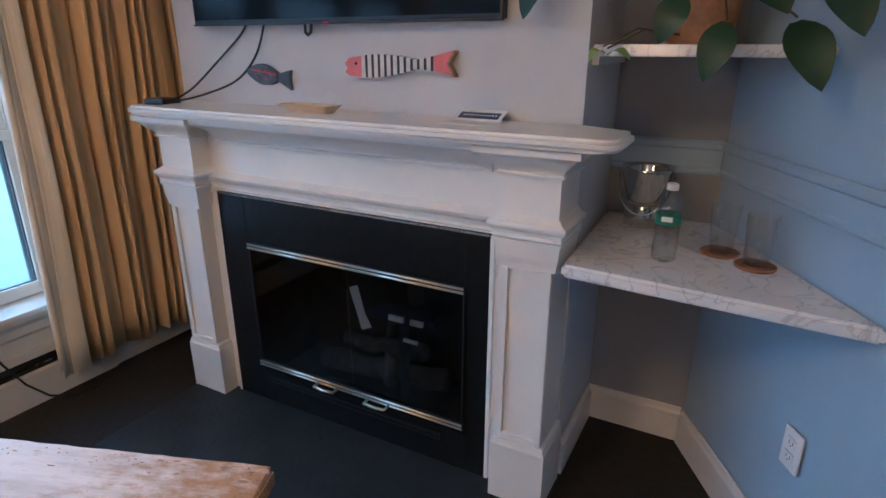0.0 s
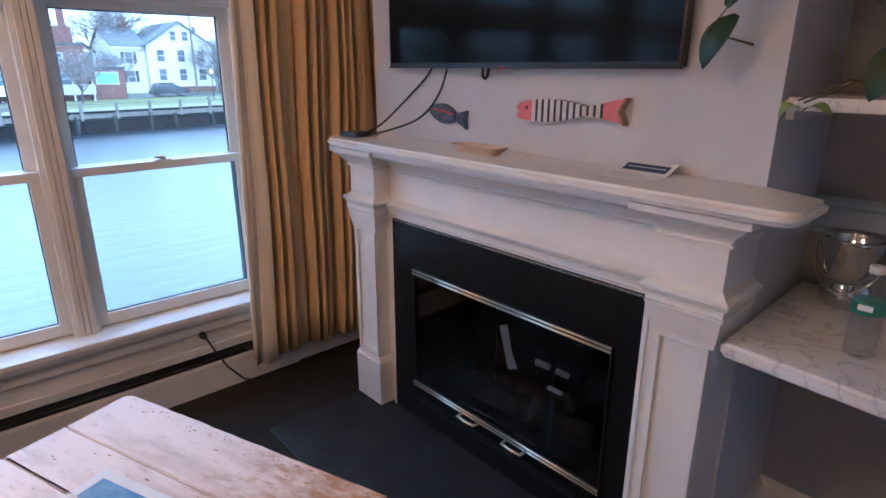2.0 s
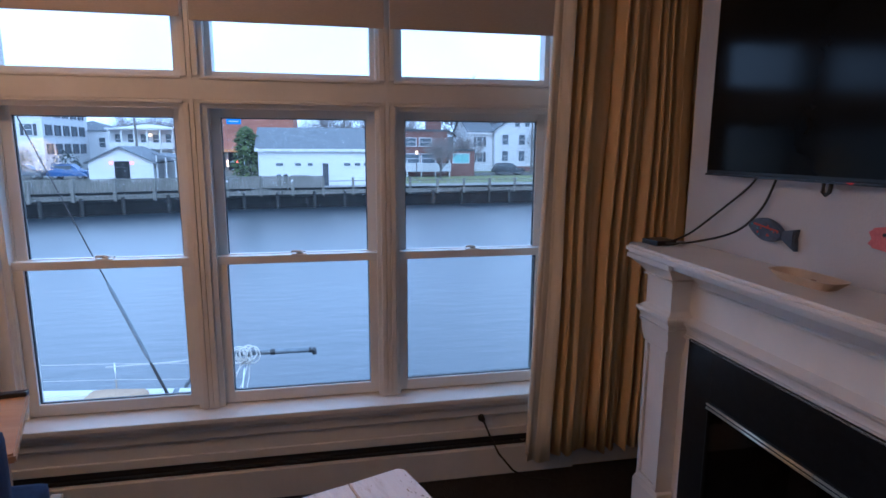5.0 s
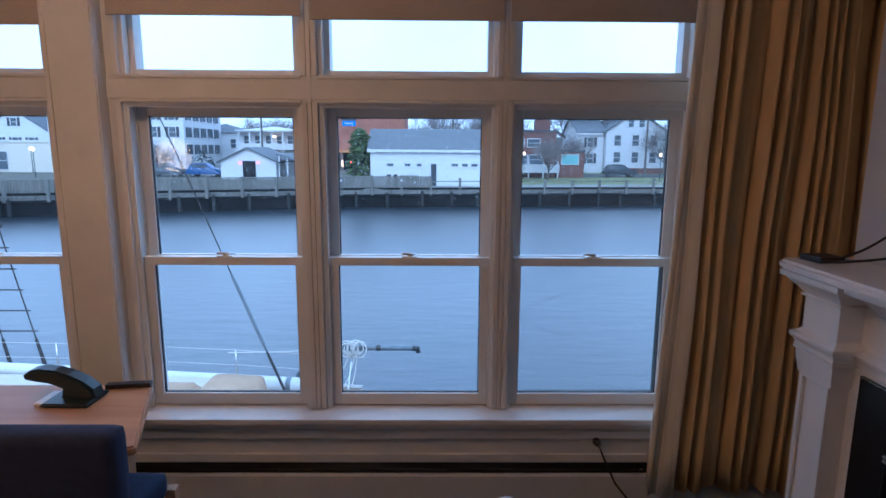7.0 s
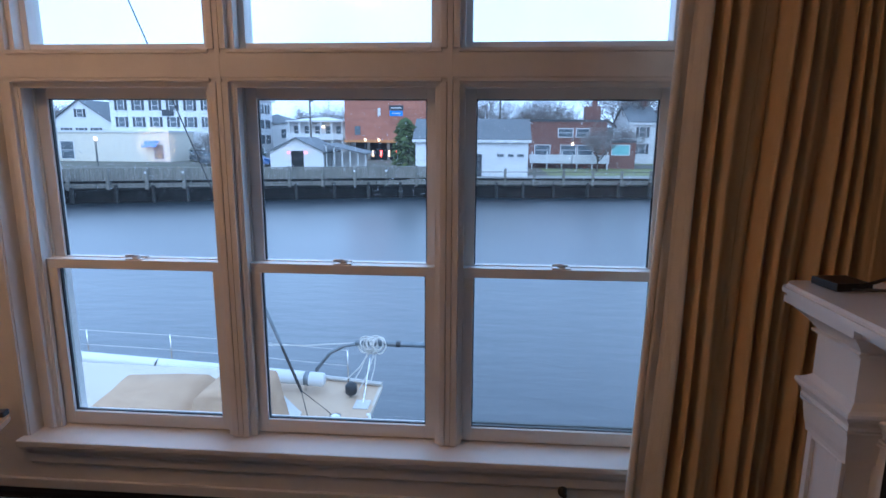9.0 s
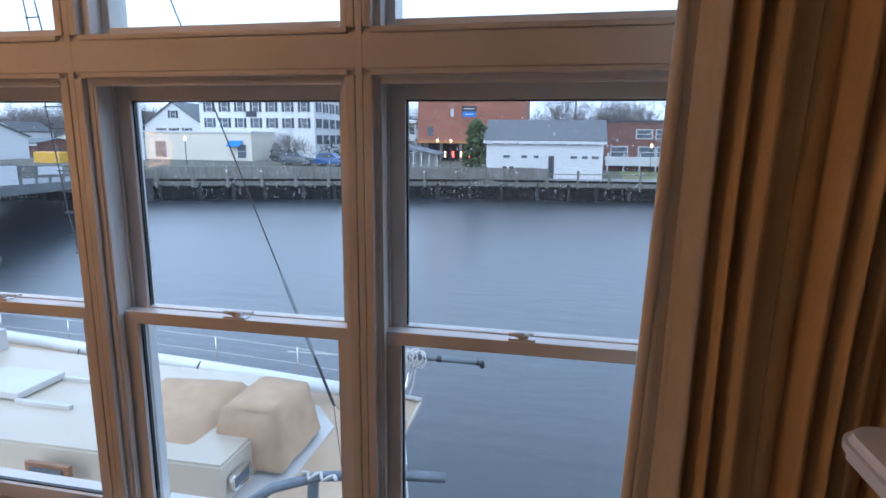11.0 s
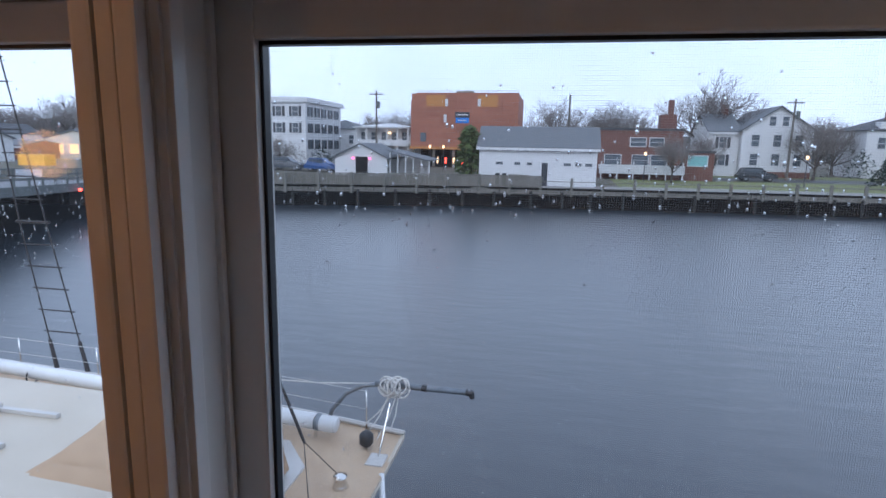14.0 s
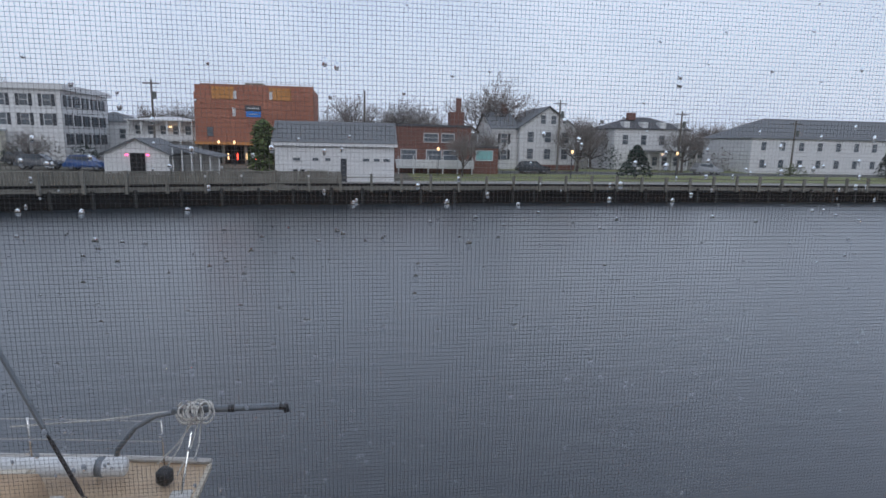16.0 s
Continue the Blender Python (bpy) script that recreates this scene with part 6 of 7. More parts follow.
for k, (x, y, h, sp) in enumerate(((22, 95, 14.8, 1.12), (-1.5, 110, 12.5, 1.0), (10.5, 110, 12.2, 1.1), (32.0, 82, 8.5, 0.9), (40, 96, 8.5, 1.0), (50, 84, 8.0, 1.0), (58, 105, 9, 1.0), (72, 112, 9, 1.1),
                                   (6.8, 112, 11.5, 1.0), (18, 78, 6.0, 0.9), (12.5, 70, 6.2, 0.8), (-92, 105, 14, 1.1), (-106, 110, 13, 1.1), (-70, 112, 15, 1.0), (-62, 118, 14, 1.0), (-30, 120, 10, 1.0), (-38, 74, 4.6, 1.1), (-22, 125, 11, 1.0), (84, 108, 10, 1.0))):
    bare_tree("bare_tree", (x, y, ground_z(x, y) - 0.1), h * 1.06, sp * 1.12, 40 + k, "bare winter tree with fine grey-brown branches")


def needle_tree(name, where, height, radius, mat, label, seed, shape=1.0, clumps=420):
    rng = random.Random(seed)
    t = thing(name, where, label=label, category="tree")
    part("trunk", tube([(0, 0, 0), (0.03, 0, height * 0.5), (0, 0, height * 0.96)], [height * 0.02, height * 0.014, 0.02], 6), BARK, t, local=True)
    bm = bmesh.new()
    for k in range(clumps):
        v = rng.random() ** 0.8
        z = height * (0.10 + 0.9 * v)
        r = radius * ((1 - v) ** shape) * rng.uniform(0.35, 1.08) + 0.05
        a = rng.uniform(0, math.tau)
        c = Vector((math.cos(a) * r, math.sin(a) * r, z))
        s = height * rng.uniform(0.018, 0.05)
        o = Vector((math.cos(a), math.sin(a), rng.uniform(-0.7, 0.1))).normalized()
        sd2 = Vector((-math.sin(a), math.cos(a), rng.uniform(-0.3, 0.3)))
        q = [c + o * s * 2.0, c + sd2 * s * 0.8, c - o * s * 0.6 + Vector((0, 0, s * 0.7)), c - sd2 * s * 0.8, c - o * s * 0.4 - Vector((0, 0, s * 0.5))]
        q = [bm.verts.new(p) for p in q]
        for f in ((0, 1, 2), (0, 2, 3), (0, 3, 4), (0, 4, 1)):
            bm.faces.new([q[w] for w in f])
    part("crown", bm, mat, t, local=True, kind="stuff")
    return t


needle_tree("evergreen_tree", (-9.9, 62.3, QUAY_Z), 6.1, 1.55, SHRUB, "yellow-green bushy evergreen beside the white shed", 1, 0.42, 900)
needle_tree("fir_tree", (35.2, 70, ground_z(35, 70) - 0.1), 4.4, 2.3, CONIFER, "dark dense fir on the lawn", 2, 0.8, 900)
needle_tree("spruce_tree", (-81, 95, -2.5), 13.5, 4.6, CONIFER, "tall dark spruce behind the bridge", 3, 0.9, 1100)
needle_tree("fir_tree", (78.5, 76, ground_z(78, 76) - 0.1), 4.0, 1.6, CONIFER, "dark young fir before the white building", 4, 0.8, 600)
needle_tree("cedar_tree", (-26, 128, -2.2), 9.5, 1.4, CONIFER, "slim dark cedar behind the roofs", 6, 0.9, 400)


def shrub(where, sx, sz, seed, mat=None, label="dark bare shrub by the houses"):
    rng = random.Random(seed)
    t = thing("shrub", where, label=label, category="shrub")
    bm = bmesh.new()
    for k in range(420):
        a, u = rng.uniform(0, math.tau), rng.random()
        w = rng.random() ** 0.5
        c = Vector((math.cos(a) * sx * w, math.sin(a) * sx * 0.6 * w, sz * u * (1 - 0.5 * w * w) + 0.05))
        s = 0.12 + 0.12 * rng.random()
        q = [bm.verts.new(c + Vector((rng.uniform(-s, s), rng.uniform(-s, s), rng.uniform(-s, s)))) for _ in range(3)]
        bm.faces.new(q)
    part("foliage", bm, mat or TWIG_HAZED, t, local=True, kind="stuff")


for k, (x, y, sx, sz, m) in enumerate(((37.0, 92, 3.0, 5.6, TWIG_HAZED), (40.0, 88, 2.0, 4.2, CONIFER), (57.5, 95, 3.4, 6.0, CONIFER), (61, 90, 2.6, 4.0, TWIG_HAZED), (-37, 76, 2.6, 3.6, TWIG_HAZED), (-34.5, 80, 1.8, 3.2, CONIFER),
                                       (17.8, 79, 1.6, 5.0, TWIG_HAZED), (-98, 74, 5.0, 2.6, SHRUB), (-88, 76, 3.6, 2.2, SHRUB), (66, 80, 2.4, 2.0, SHRUB), (-44, 82, 1.2, 3.0, CONIFER))):
    shrub((x, y, ground_z(x, y) - 0.05), sx, sz, 70 + k, m)


def utility_pole(x, y, top, arm=True):
    z = ground_z(x, y) - 0.1
    t = thing("utility_pole", (x, y, z), label="grey wooden utility pole with a crossarm", category="pole", group="utility poles")
    part("shaft", tube([(x, y, z), (x, y, top)], [0.17, 0.11], 8), POLE, t)
    if arm:
        part("crossarm", boxes((x - 1.0, x + 1.0, y - 0.12, y - 0.02, top - 0.55, top - 0.42)), POLE, t)
        part("transformer", tube([(x + 0.35, y - 0.2, top - 2.4), (x + 0.35, y - 0.2, top - 1.5)], 0.24, 10), GIRDER, t)
    return t


for x, y, top, arm in ((-26.0, 80, 8.9, True), (0.8, 80, 8.4, False), (28.2, 80, 8.0, True), (46.9, 80, 7.0, True), (-95, 80, 9.6, False), (-72.2, 84, 7.9, True), (-101.5, 80, 7.1, True), (66.5, 81, 6.2, True)):
    utility_pole(x, y, top, arm)
fp = thing("flagpole", (-62, 75, G0Z), label="tall white painted flagpole", category="pole")
part("shaft", tube([(-62, 75, G0Z), (-62, 75, 11.5)], [0.22, 0.10], 10), FAR_TRIM, fp)


def street_lamp(x, y):
    z = ground_z(x, y) - 0.05
    t = thing("street_lamp", (x, y, z), label="slim street lamp with a lit globe", category="street lamp", group="quay lamps")
    part("post", tube([(x, y, z), (x, y, z + 3.1)], [0.06, 0.04], 6), SHUTTER, t)
    part("globe", spin([(0.05, z + 3.1), (0.17, z + 3.25), (0.15, z + 3.45), (0.03, z + 3.55)], (x, y, 0), 10), LAMP_WARM, t)


for x, y in ((-18.6, 82), (-16.6, 82), (-56, 76.5), (26.5, 70), (42.0, 72), (9.6, 71), (-48.5, 66)):
    street_lamp(x, y)


def car(x, y, mat, label, rz=0.0, long=4.5):
    z = ground_z(x, y) + 0.03
    t = thing("car", (x, y, z), rz, label, "car")
    side = [(-long / 2, 0.35), (-long / 2, 0.75), (-long / 2 + 0.25, 0.92), (-long / 2 + 0.5, 1.5), (-long / 2 + 0.8, 1.66), (long * 0.08, 1.66), (long * 0.26, 1.05), (long / 2 - 0.12, 0.92), (long / 2, 0.7), (long / 2, 0.35)]
    bm = bmesh.new()
    f = [bm.verts.new((a, -0.88 + (0.16 if b > 1.0 else 0), b)) for a, b in side]
    k2 = [bm.verts.new((a, 0.88 - (0.16 if b > 1.0 else 0), b)) for a, b in side]
    bm.faces.new(f)
    bm.faces.new(k2[::-1])
    for i in range(len(side)):
        j = (i + 1) % len(side)
        bm.faces.new((f[i], f[j], k2[j], k2[i]))
    bmesh.ops.recalc_face_normals(bm, faces=bm.faces)
    part("body", bm, mat, t, local=True)
    part("side_window", boxes((-long * 0.36, long * 0.10, -0.80, -0.74, 1.05, 1.52)), FAR_GLASS_HAZED, t, local=True)
    for wx in (-long * 0.30, long * 0.31):
        for wy in (-0.86, 0.70):
            wl3 = part("wheel", tube([(wx, wy, 0.33), (wx, wy + 0.16, 0.33)], 0.33, 14), RUBBER, t, local=True)
            part("rim", tube([(wx, wy - 0.01, 0.33), (wx, wy, 0.33)], 0.19, 10), CAR_SILVER, wl3, local=True)
    return t


car(23.8, 77.5, CAR_DARK, "dark parked estate car beside the lawn")
car(-35.0, 70, CAR_GREY, "dark grey parked car behind the quay fence")
car(-30.2, 70, CAR_BLUE, "dark blue parked pickup behind the quay fence", 0, 4.2)
car(-41.0, 79, CAR_DARK, "dark parked car before the inn")
car(52, 80.5, CAR_SILVER, "silver parked car before the mansard house")

# wooded hills far off
bm = bmesh.new()
rng = random.Random(21)
prev = None
for k in range(121):
    x = -420 + k * 7.0
    top = 5 + 6.5 * math.exp(-((x + 190) / 90) ** 2) + 1.2 * math.sin(x * 0.021) + rng.uniform(-0.35, 0.35)
    col = [bm.verts.new((x, 215 + 0.0004 * x * x, -2.5)), bm.verts.new((x, 216 + 0.0004 * x * x, top * 0.7)), bm.verts.new((x, 222 + 0.0004 * x * x, top)), bm.verts.new((x, 260, top * 0.6)), bm.verts.new((x, 260, -2.5))]
    if prev:
        for a in range(4):
            bm.faces.new((prev[a], col[a], col[a + 1], prev[a + 1]))
    prev = col
tagged(part("backdrop", bm, HILL), "dim wooded hills on the horizon", "backdrop", "", "structure")

# far woods between and behind the houses: many bare crowns
rng = random.Random(33)
verts, faces = [], []
for k in range(92):
    x = -225 + k * 4.7 + rng.uniform(-2.5, 2.5)
    me, high = TREES[k % 5][1], TREES[k % 5][2]
    n = len(me.vertices)
    co = np.empty(n * 3)
    me.vertices.foreach_get("co", co)
    co = co.reshape(n, 3)
    h = 10.2 + 2.6 * noise.noise(Vector((x * 0.045, 3.1, 0))) + rng.uniform(-1.6, 1.6) + 2.5 * math.exp(-((x + 120) / 50) ** 2)
    a, wide = rng.uniform(0, math.tau), h * rng.uniform(0.95, 1.35) / high
    base = len(verts)
    px = x + wide * (co[:, 0] * math.cos(a) - co[:, 1] * math.sin(a))
    py = rng.uniform(132, 150) + wide * (co[:, 0] * math.sin(a) + co[:, 1] * math.cos(a))
    verts += list(zip(px.tolist(), (py - 138).tolist(), (co[:, 2] * h / high).tolist()))
    faces += [[base + v for v in p.vertices] for p in me.polygons]
wd = thing("far_woods", (0, 138, -2.4), label="grey-brown bare woods behind the town", category="woods", kind="stuff")
me = bpy.data.meshes.new("branches")
me.from_pydata(verts, [], faces)
me.materials.append(TWIG_HAZED)
ob = new("branches", me)
ob.parent = wd
tagged(ob, kind="stuff")

# ---- moored boat below the windows ----
DZ = -2.6
CREAM_GEL = material("cream_gelcoat", (0.50, 0.44, 0.345), 0.35, second=(0.45, 0.39, 0.30), scale=1.5, bump=0.04)
boat = thing("moored_boat", (-8.0, 5.2, WATER_Z), label="white moored sailing boat with buff decks", category="boat")


def boat_far(x):
    """Far edge of the deck."""
    return 7.03 + 1.05 * (1 - math.exp((x + 2.6) / 5.0)) if x < -2.6 else 7.03


def boat_near(x):
    return 3.35 - 1.15 * (1 - math.exp((x + 2.6) / 3.5))


xs = [-2.6 - 0.75 * k for k in range(25)]
bm = bmesh.new()
rows = []
for x in xs:
    k = (x + 2.6) / -18.0
    pin = max(0, (k - 0.62) / 0.38) ** 2 * 2.2
    f, n2 = boat_far(x) - pin, boat_near(x) + pin
    z = DZ + 0.35 * k * k
    ov = 1.6 * max(0, 1 - k * 4)
    rows.append([bm.verts.new(v) for v in ((x - ov, n2 + 0.25, WATER_Z - 0.3), (x - ov * 0.5, n2 + 0.02, z - 0.5), (x, n2, z - 0.02), (x, f, z - 0.02), (x - ov * 0.5, f - 0.02, z - 0.5), (x - ov, f - 0.25, WATER_Z - 0.3))])
for r0, r1 in zip(rows, rows[1:]):
    for a in (0, 1, 3, 4):
        bm.faces.new((r0[a], r0[a + 1], r1[a + 1], r1[a]))
bm.faces.new(rows[0])
bm.faces.new(rows[-1][::-1])
bmesh.ops.recalc_face_normals(bm, faces=bm.faces)
part("hull", bm, GELCOAT, boat)
bm = bmesh.new()
rows = []
for x in xs:
    k = (x + 2.6) / -18.0
    pin = max(0, (k - 0.62) / 0.38) ** 2 * 2.2
    f, n2 = boat_far(x) - pin, boat_near(x) + pin
    z = DZ + 0.35 * k * k
    rows.append([bm.verts.new((x, n2 + (f - n2) * q / 6, z + 0.05 * math.sin(math.pi * q / 6))) for q in range(7)])
for r0, r1 in zip(rows, rows[1:]):
    for a in range(6):
        bm.faces.new((r0[a], r0[a + 1], r1[a + 1], r1[a]))
part("deck", bm, DECK, boat, "buff non-slip deck")
part("toe_rail", tube([(x, boat_far(x) - max(0, ((x + 2.6) / -18.0 - 0.62) / 0.38) ** 2 * 2.2, DZ + 0.04 + 0.35 * ((x + 2.6) / -18.0) ** 2) for x in xs], 0.04, 6), GELCOAT, boat)
part("transom_trim", boxes((-2.64, -2.585, 3.4, 7.0, DZ - 0.03, DZ + 0.03), bevel=0.008), CREAM_GEL, boat)


def cabin(outline, z0, z1, inset, name, mat, label=""):
    """A deck house whose sides lean in."""
    cx = sum(p[0] for p in outline) / len(outline)
    cy = sum(p[1] for p in outline) / len(outline)
    bm = bmesh.new()
    lo = [bm.verts.new((x, y, z0)) for x, y in outline]
    hi = [bm.verts.new((x + inset * (1 if x < cx else -1), y + inset * (1 if y < cy else -1), z1)) for x, y in outline]
    n = len(outline)
    for k in range(n):
        bm.faces.new((lo[k], lo[(k + 1) % n], hi[(k + 1) % n], hi[k]))
    top = bm.faces.new(hi)
    bmesh.ops.recalc_face_normals(bm, faces=bm.faces)
    bmesh.ops.bevel(bm, geom=list(top.edges), offset=0.03, segments=2, affect="EDGES")
    return part(name, bm, mat, boat, label)


cabin([(-14.5, 3.65), (-4.12, 3.85), (-4.12, 4.55), (-3.80, 4.55), (-3.80, 5.75), (-4.25, 5.75), (-4.25, 6.35), (-14.5, 6.75)], DZ + 0.02, -2.08, 0.05, "trunk_cabin", CREAM_GEL)
part("cabin_plinth", prism([(-4.05, 3.80), (-3.62, 4.48), (-3.62, 5.85), (-4.10, 6.42), (-4.3, 6.42), (-4.3, 3.80)], DZ + 0.02, DZ + 0.07), GELCOAT, boat)
for y in (4.15, 6.02):
    x = -4.10 if y < 5 else -4.23
    bm = bmesh.new()
    box(bm, x - 0.02, x + 0.035, y - 0.20, y + 0.20, -2.44, -2.24, bevel=0.06)
    pl = part("portlight", bm, CHROME, boat, "chromed oval portlight")
    part("portlight_glass", boxes((x + 0.028, x + 0.040, y - 0.15, y + 0.15, -2.40, -2.28), bevel=0.004), FAR_GLASS_HAZED, pl)
bm = boxes((-6.55, -5.95, 3.62, 3.68, -2.42, -2.16), bevel=0.01)
sw = part("side_window", bm, TEAK, boat, "varnished wooden window frame")
part("side_window_glass", boxes((-6.47, -6.03, 3.600, 3.625, -2.37, -2.21)), FAR_GLASS_HAZED, sw)


def cover(outline_lo, outline_hi, z0, z1, name):
    bm = bmesh.new()
    n = len(outline_lo)
    lo = [bm.verts.new((x, y, z0)) for x, y in outline_lo]
    hi = [bm.verts.new((x, y, z1 if not isinstance(z1, (list, tuple)) else z1[k])) for k, (x, y) in enumerate(outline_hi)]
    for k in range(n):
        bm.faces.new((lo[k], lo[(k + 1) % n], hi[(k + 1) % n], hi[k]))
    bm.faces.new(hi)
    bmesh.ops.recalc_face_normals(bm, faces=bm.faces)
    bmesh.ops.bevel(bm, geom=list(bm.edges), offset=0.035, segments=2, affect="EDGES")
    bmesh.ops.subdivide_edges(bm, edges=[e for e in bm.edges if e.calc_length() > 0.25], cuts=3, use_grid_fill=True)
    rng = random.Random(len(name))
    for v in bm.verts:
        v.co += Vector((rng.uniform(-1, 1), rng.uniform(-1, 1), rng.uniform(-1, 1))) * 0.010
    part(name, bm, CANVAS, boat, "tan canvas cover with soft creases", smooth=True)


cover([(-6.25, 4.30), (-4.78, 4.22), (-4.70, 5.75), (-6.30, 5.75)], [(-6.0, 4.50), (-4.95, 4.40), (-4.90, 5.60), (-6.1, 5.6)], -2.09, (-1.98, -1.97, -1.84, -1.88), "hatch_cover")
cover([(-4.75, 4.50), (-3.74, 4.47), (-3.73, 5.68), (-4.75, 5.80)], [(-4.64, 4.62), (-3.86, 4.58), (-3.84, 5.56), (-4.60, 5.66)], -2.46, (-1.76, -1.74, -1.72, -1.74), "companionway_cover")
# sliding hatch, rails, lockers
part("sliding_hatch", boxes((-8.9, -7.85, 4.75, 5.55, -2.06, -1.96), bevel=0.02), GELCOAT, boat)
for y in (4.72, 5.52):
    part("hatch_rail", boxes((-7.85, -6.95, y - 0.035, y + 0.035, -2.08, -2.02), bevel=0.008), GELCOAT, boat)
part("deck_locker", boxes((-10.7, -9.9, 5.75, 6.45, -2.10, -1.72), bevel=0.03), GELCOAT, boat)
part("vent_cowl", spin([(0.09, -2.08), (0.09, -1.95), (0.05, -1.86), (0.0, -1.85)], (-9.75, 5.7, 0), 12), CHROME, boat, smooth=True)
# the long white spar on its brackets along the far side
part("spar", tube([(-13.0, 7.42, -2.20), (-8.0, 7.02, -2.27), (-3.52, 6.68, -2.36)], 0.115, 14), SPAR, boat, "long white painted spar", smooth=True)
for x, y in ((-9.0, 7.08), (-6.45, 6.88), (-11.4, 7.27)):
    br = part("spar_bracket", boxes((x - 0.16, x + 0.16, y - 0.34, y - 0.10, DZ + 0.12, DZ + 0.15), (x - 0.05, x + 0.05, y - 0.26, y - 0.18, DZ + 0.06, DZ + 0.26)), BLACK, boat)
    part("strap", tube([(x, y + 0.125 * math.cos(q), -2.32 + 0.125 * math.sin(q)) for q in [k * math.tau / 12 for k in range(13)]], 0.014, 5), BLACK, br)
cl_ = part("spar_clamp", tube([(-3.82, 6.703, -2.354), (-3.74, 6.697, -2.356)], 0.122, 14), ALLOY, boat, "grey metal clamp", smooth=True)
part("clamp_lug", boxes((-3.80, -3.76, 6.56, 6.62, -2.52, -2.40), bevel=0.008), CHROME, cl_)
part("spar_cap", tube([(-3.53, 6.681, -2.360), (-3.50, 6.679, -2.361)], [0.117, 0.095], 14), SPAR, boat, smooth=True)
# lifeline with stanchions
for x in (-3.2, -4.9, -6.6, -8.3, -10.0, -11.7):
    y = boat_far(x) - 0.05
    part("stanchion", tube([(x, y, DZ), (x, y, DZ + 0.62)], 0.013, 6), CHROME, boat, smooth=True)
for h in (0.60, 0.32):
    part("lifeline", tube([(x, boat_far(x) - 0.05, DZ + h) for x in (-13.0, -11.7, -10.0, -8.3, -6.6, -4.9, -3.2)], 0.005, 5), ROPE, boat)
# rope ladder in the shrouds
sh0 = [(-9.24, 7.80, -2.55), (-9.70, 7.80, 0.14), (-9.97, 7.80, 2.41), (-10.3, 7.8, 5.2)]
sh1 = [(-8.60, 7.80, -2.55), (-9.17, 7.80, 0.17), (-9.63, 7.80, 2.41), (-10.15, 7.8, 5.2)]
for s in (sh0, sh1):
    part("shroud", tube(s, 0.013, 6), TAR_ROPE, boat, "tarred shroud")
    low = [Vector(s[0]).lerp(Vector(s[1]), q) for q in (0, 0.1, 0.22)]
    part("deadeye_lashing", tube(low, [0.045, 0.035, 0.03], 6), TAR_ROPE, boat)


def on(s, z):
    for a, b in zip(s, s[1:]):
        if a[2] <= z <= b[2]:
            return Vector(a).lerp(Vector(b), (z - a[2]) / (b[2] - a[2]))
    return Vector(s[-1])


z = -1.80
while z < 5:
    a, b = on(sh0, z), on(sh1, z)
    part("ratline", tube([a - (b - a) * 0.12, b + (b - a) * 0.12], 0.030 if abs(z - 0.15) < 0.18 else 0.013, 5), TAR_ROPE, boat)
    z += 0.39
# backstay with its rigging screw
st0, st1 = Vector((-3.41, 5.753, -2.56)), Vector((-5.836, 5.812, 3.60))
part("backstay", tube([st0.lerp(st1, 0.07), st1, st1 + (st1 - st0)], 0.010, 6), TAR_ROPE, boat)
part("rigging_screw", tube([st0.lerp(st1, 0.18), st0.lerp(st1, 0.20), st0.lerp(st1, 0.355), st0.lerp(st1, 0.375)], [0.012, 0.026, 0.024, 0.014], 8), ALLOY, boat)
part("stay_shackle", tube([st0.lerp(st1, 0.066), st0.lerp(st1, 0.08), st0.lerp(st1, 0.17), st0.lerp(st1, 0.185)], [0.014, 0.022, 0.020, 0.012], 8), TAR_ROPE, boat)
for end in ((-3.02, 5.60, DZ + 0.14), (-3.08, 4.80, DZ + 0.05)):
    part("stay_tackle", tube([st0.lerp(st1, 0.07), end], 0.006, 5), TAR_ROPE, boat)
# boom end past the stern with its gallows and coiled rope
part("boom", tube([(-3.05, 7.07, -1.845), (-1.66, 7.07, -1.85)], 0.045, 12), ALLOY, boat, "grey alloy boom end", smooth=True)
part("boom_cap", tube([(-1.72, 7.07, -1.85), (-1.64, 7.07, -1.86), (-1.63, 7.07, -1.93)], [0.052, 0.052, 0.04], 8), BLACK, boat)
part("boom_band", tube([(-2.36, 7.07, -1.85), (-2.28, 7.07, -1.85)], 0.051, 12), BLACK, boat)
part("gallows", tube([(-3.78, 7.0, DZ), (-3.72, 7.04, -2.32), (-3.50, 7.06, -2.04), (-3.25, 7.07, -1.90), (-2.95, 7.07, -1.85)], 0.034, 8), ALLOY, boat, smooth=True)
rng = random.Random(14)
for k in range(11):
    c = Vector((-2.76 + rng.uniform(-0.13, 0.13), 7.07, -1.86 + rng.uniform(-0.02, 0.05)))
    ra, rb, tw = rng.uniform(0.10, 0.17), rng.uniform(0.07, 0.13), rng.uniform(-0.7, 0.7)
    pts = []
    for q in range(17):
        a = q * math.tau / 16
        v = Vector((math.cos(a) * ra, 0.06 * math.sin(a + tw) + rng.uniform(-0.008, 0.008) - 0.06, math.sin(a) * rb - 0.02))
        v.rotate(Euler((0, tw, 0.5 * tw)))
        pts.append(c + v)
    part("rope_coil", tube(pts, 0.014, 6), ROPE, boat, smooth=True)
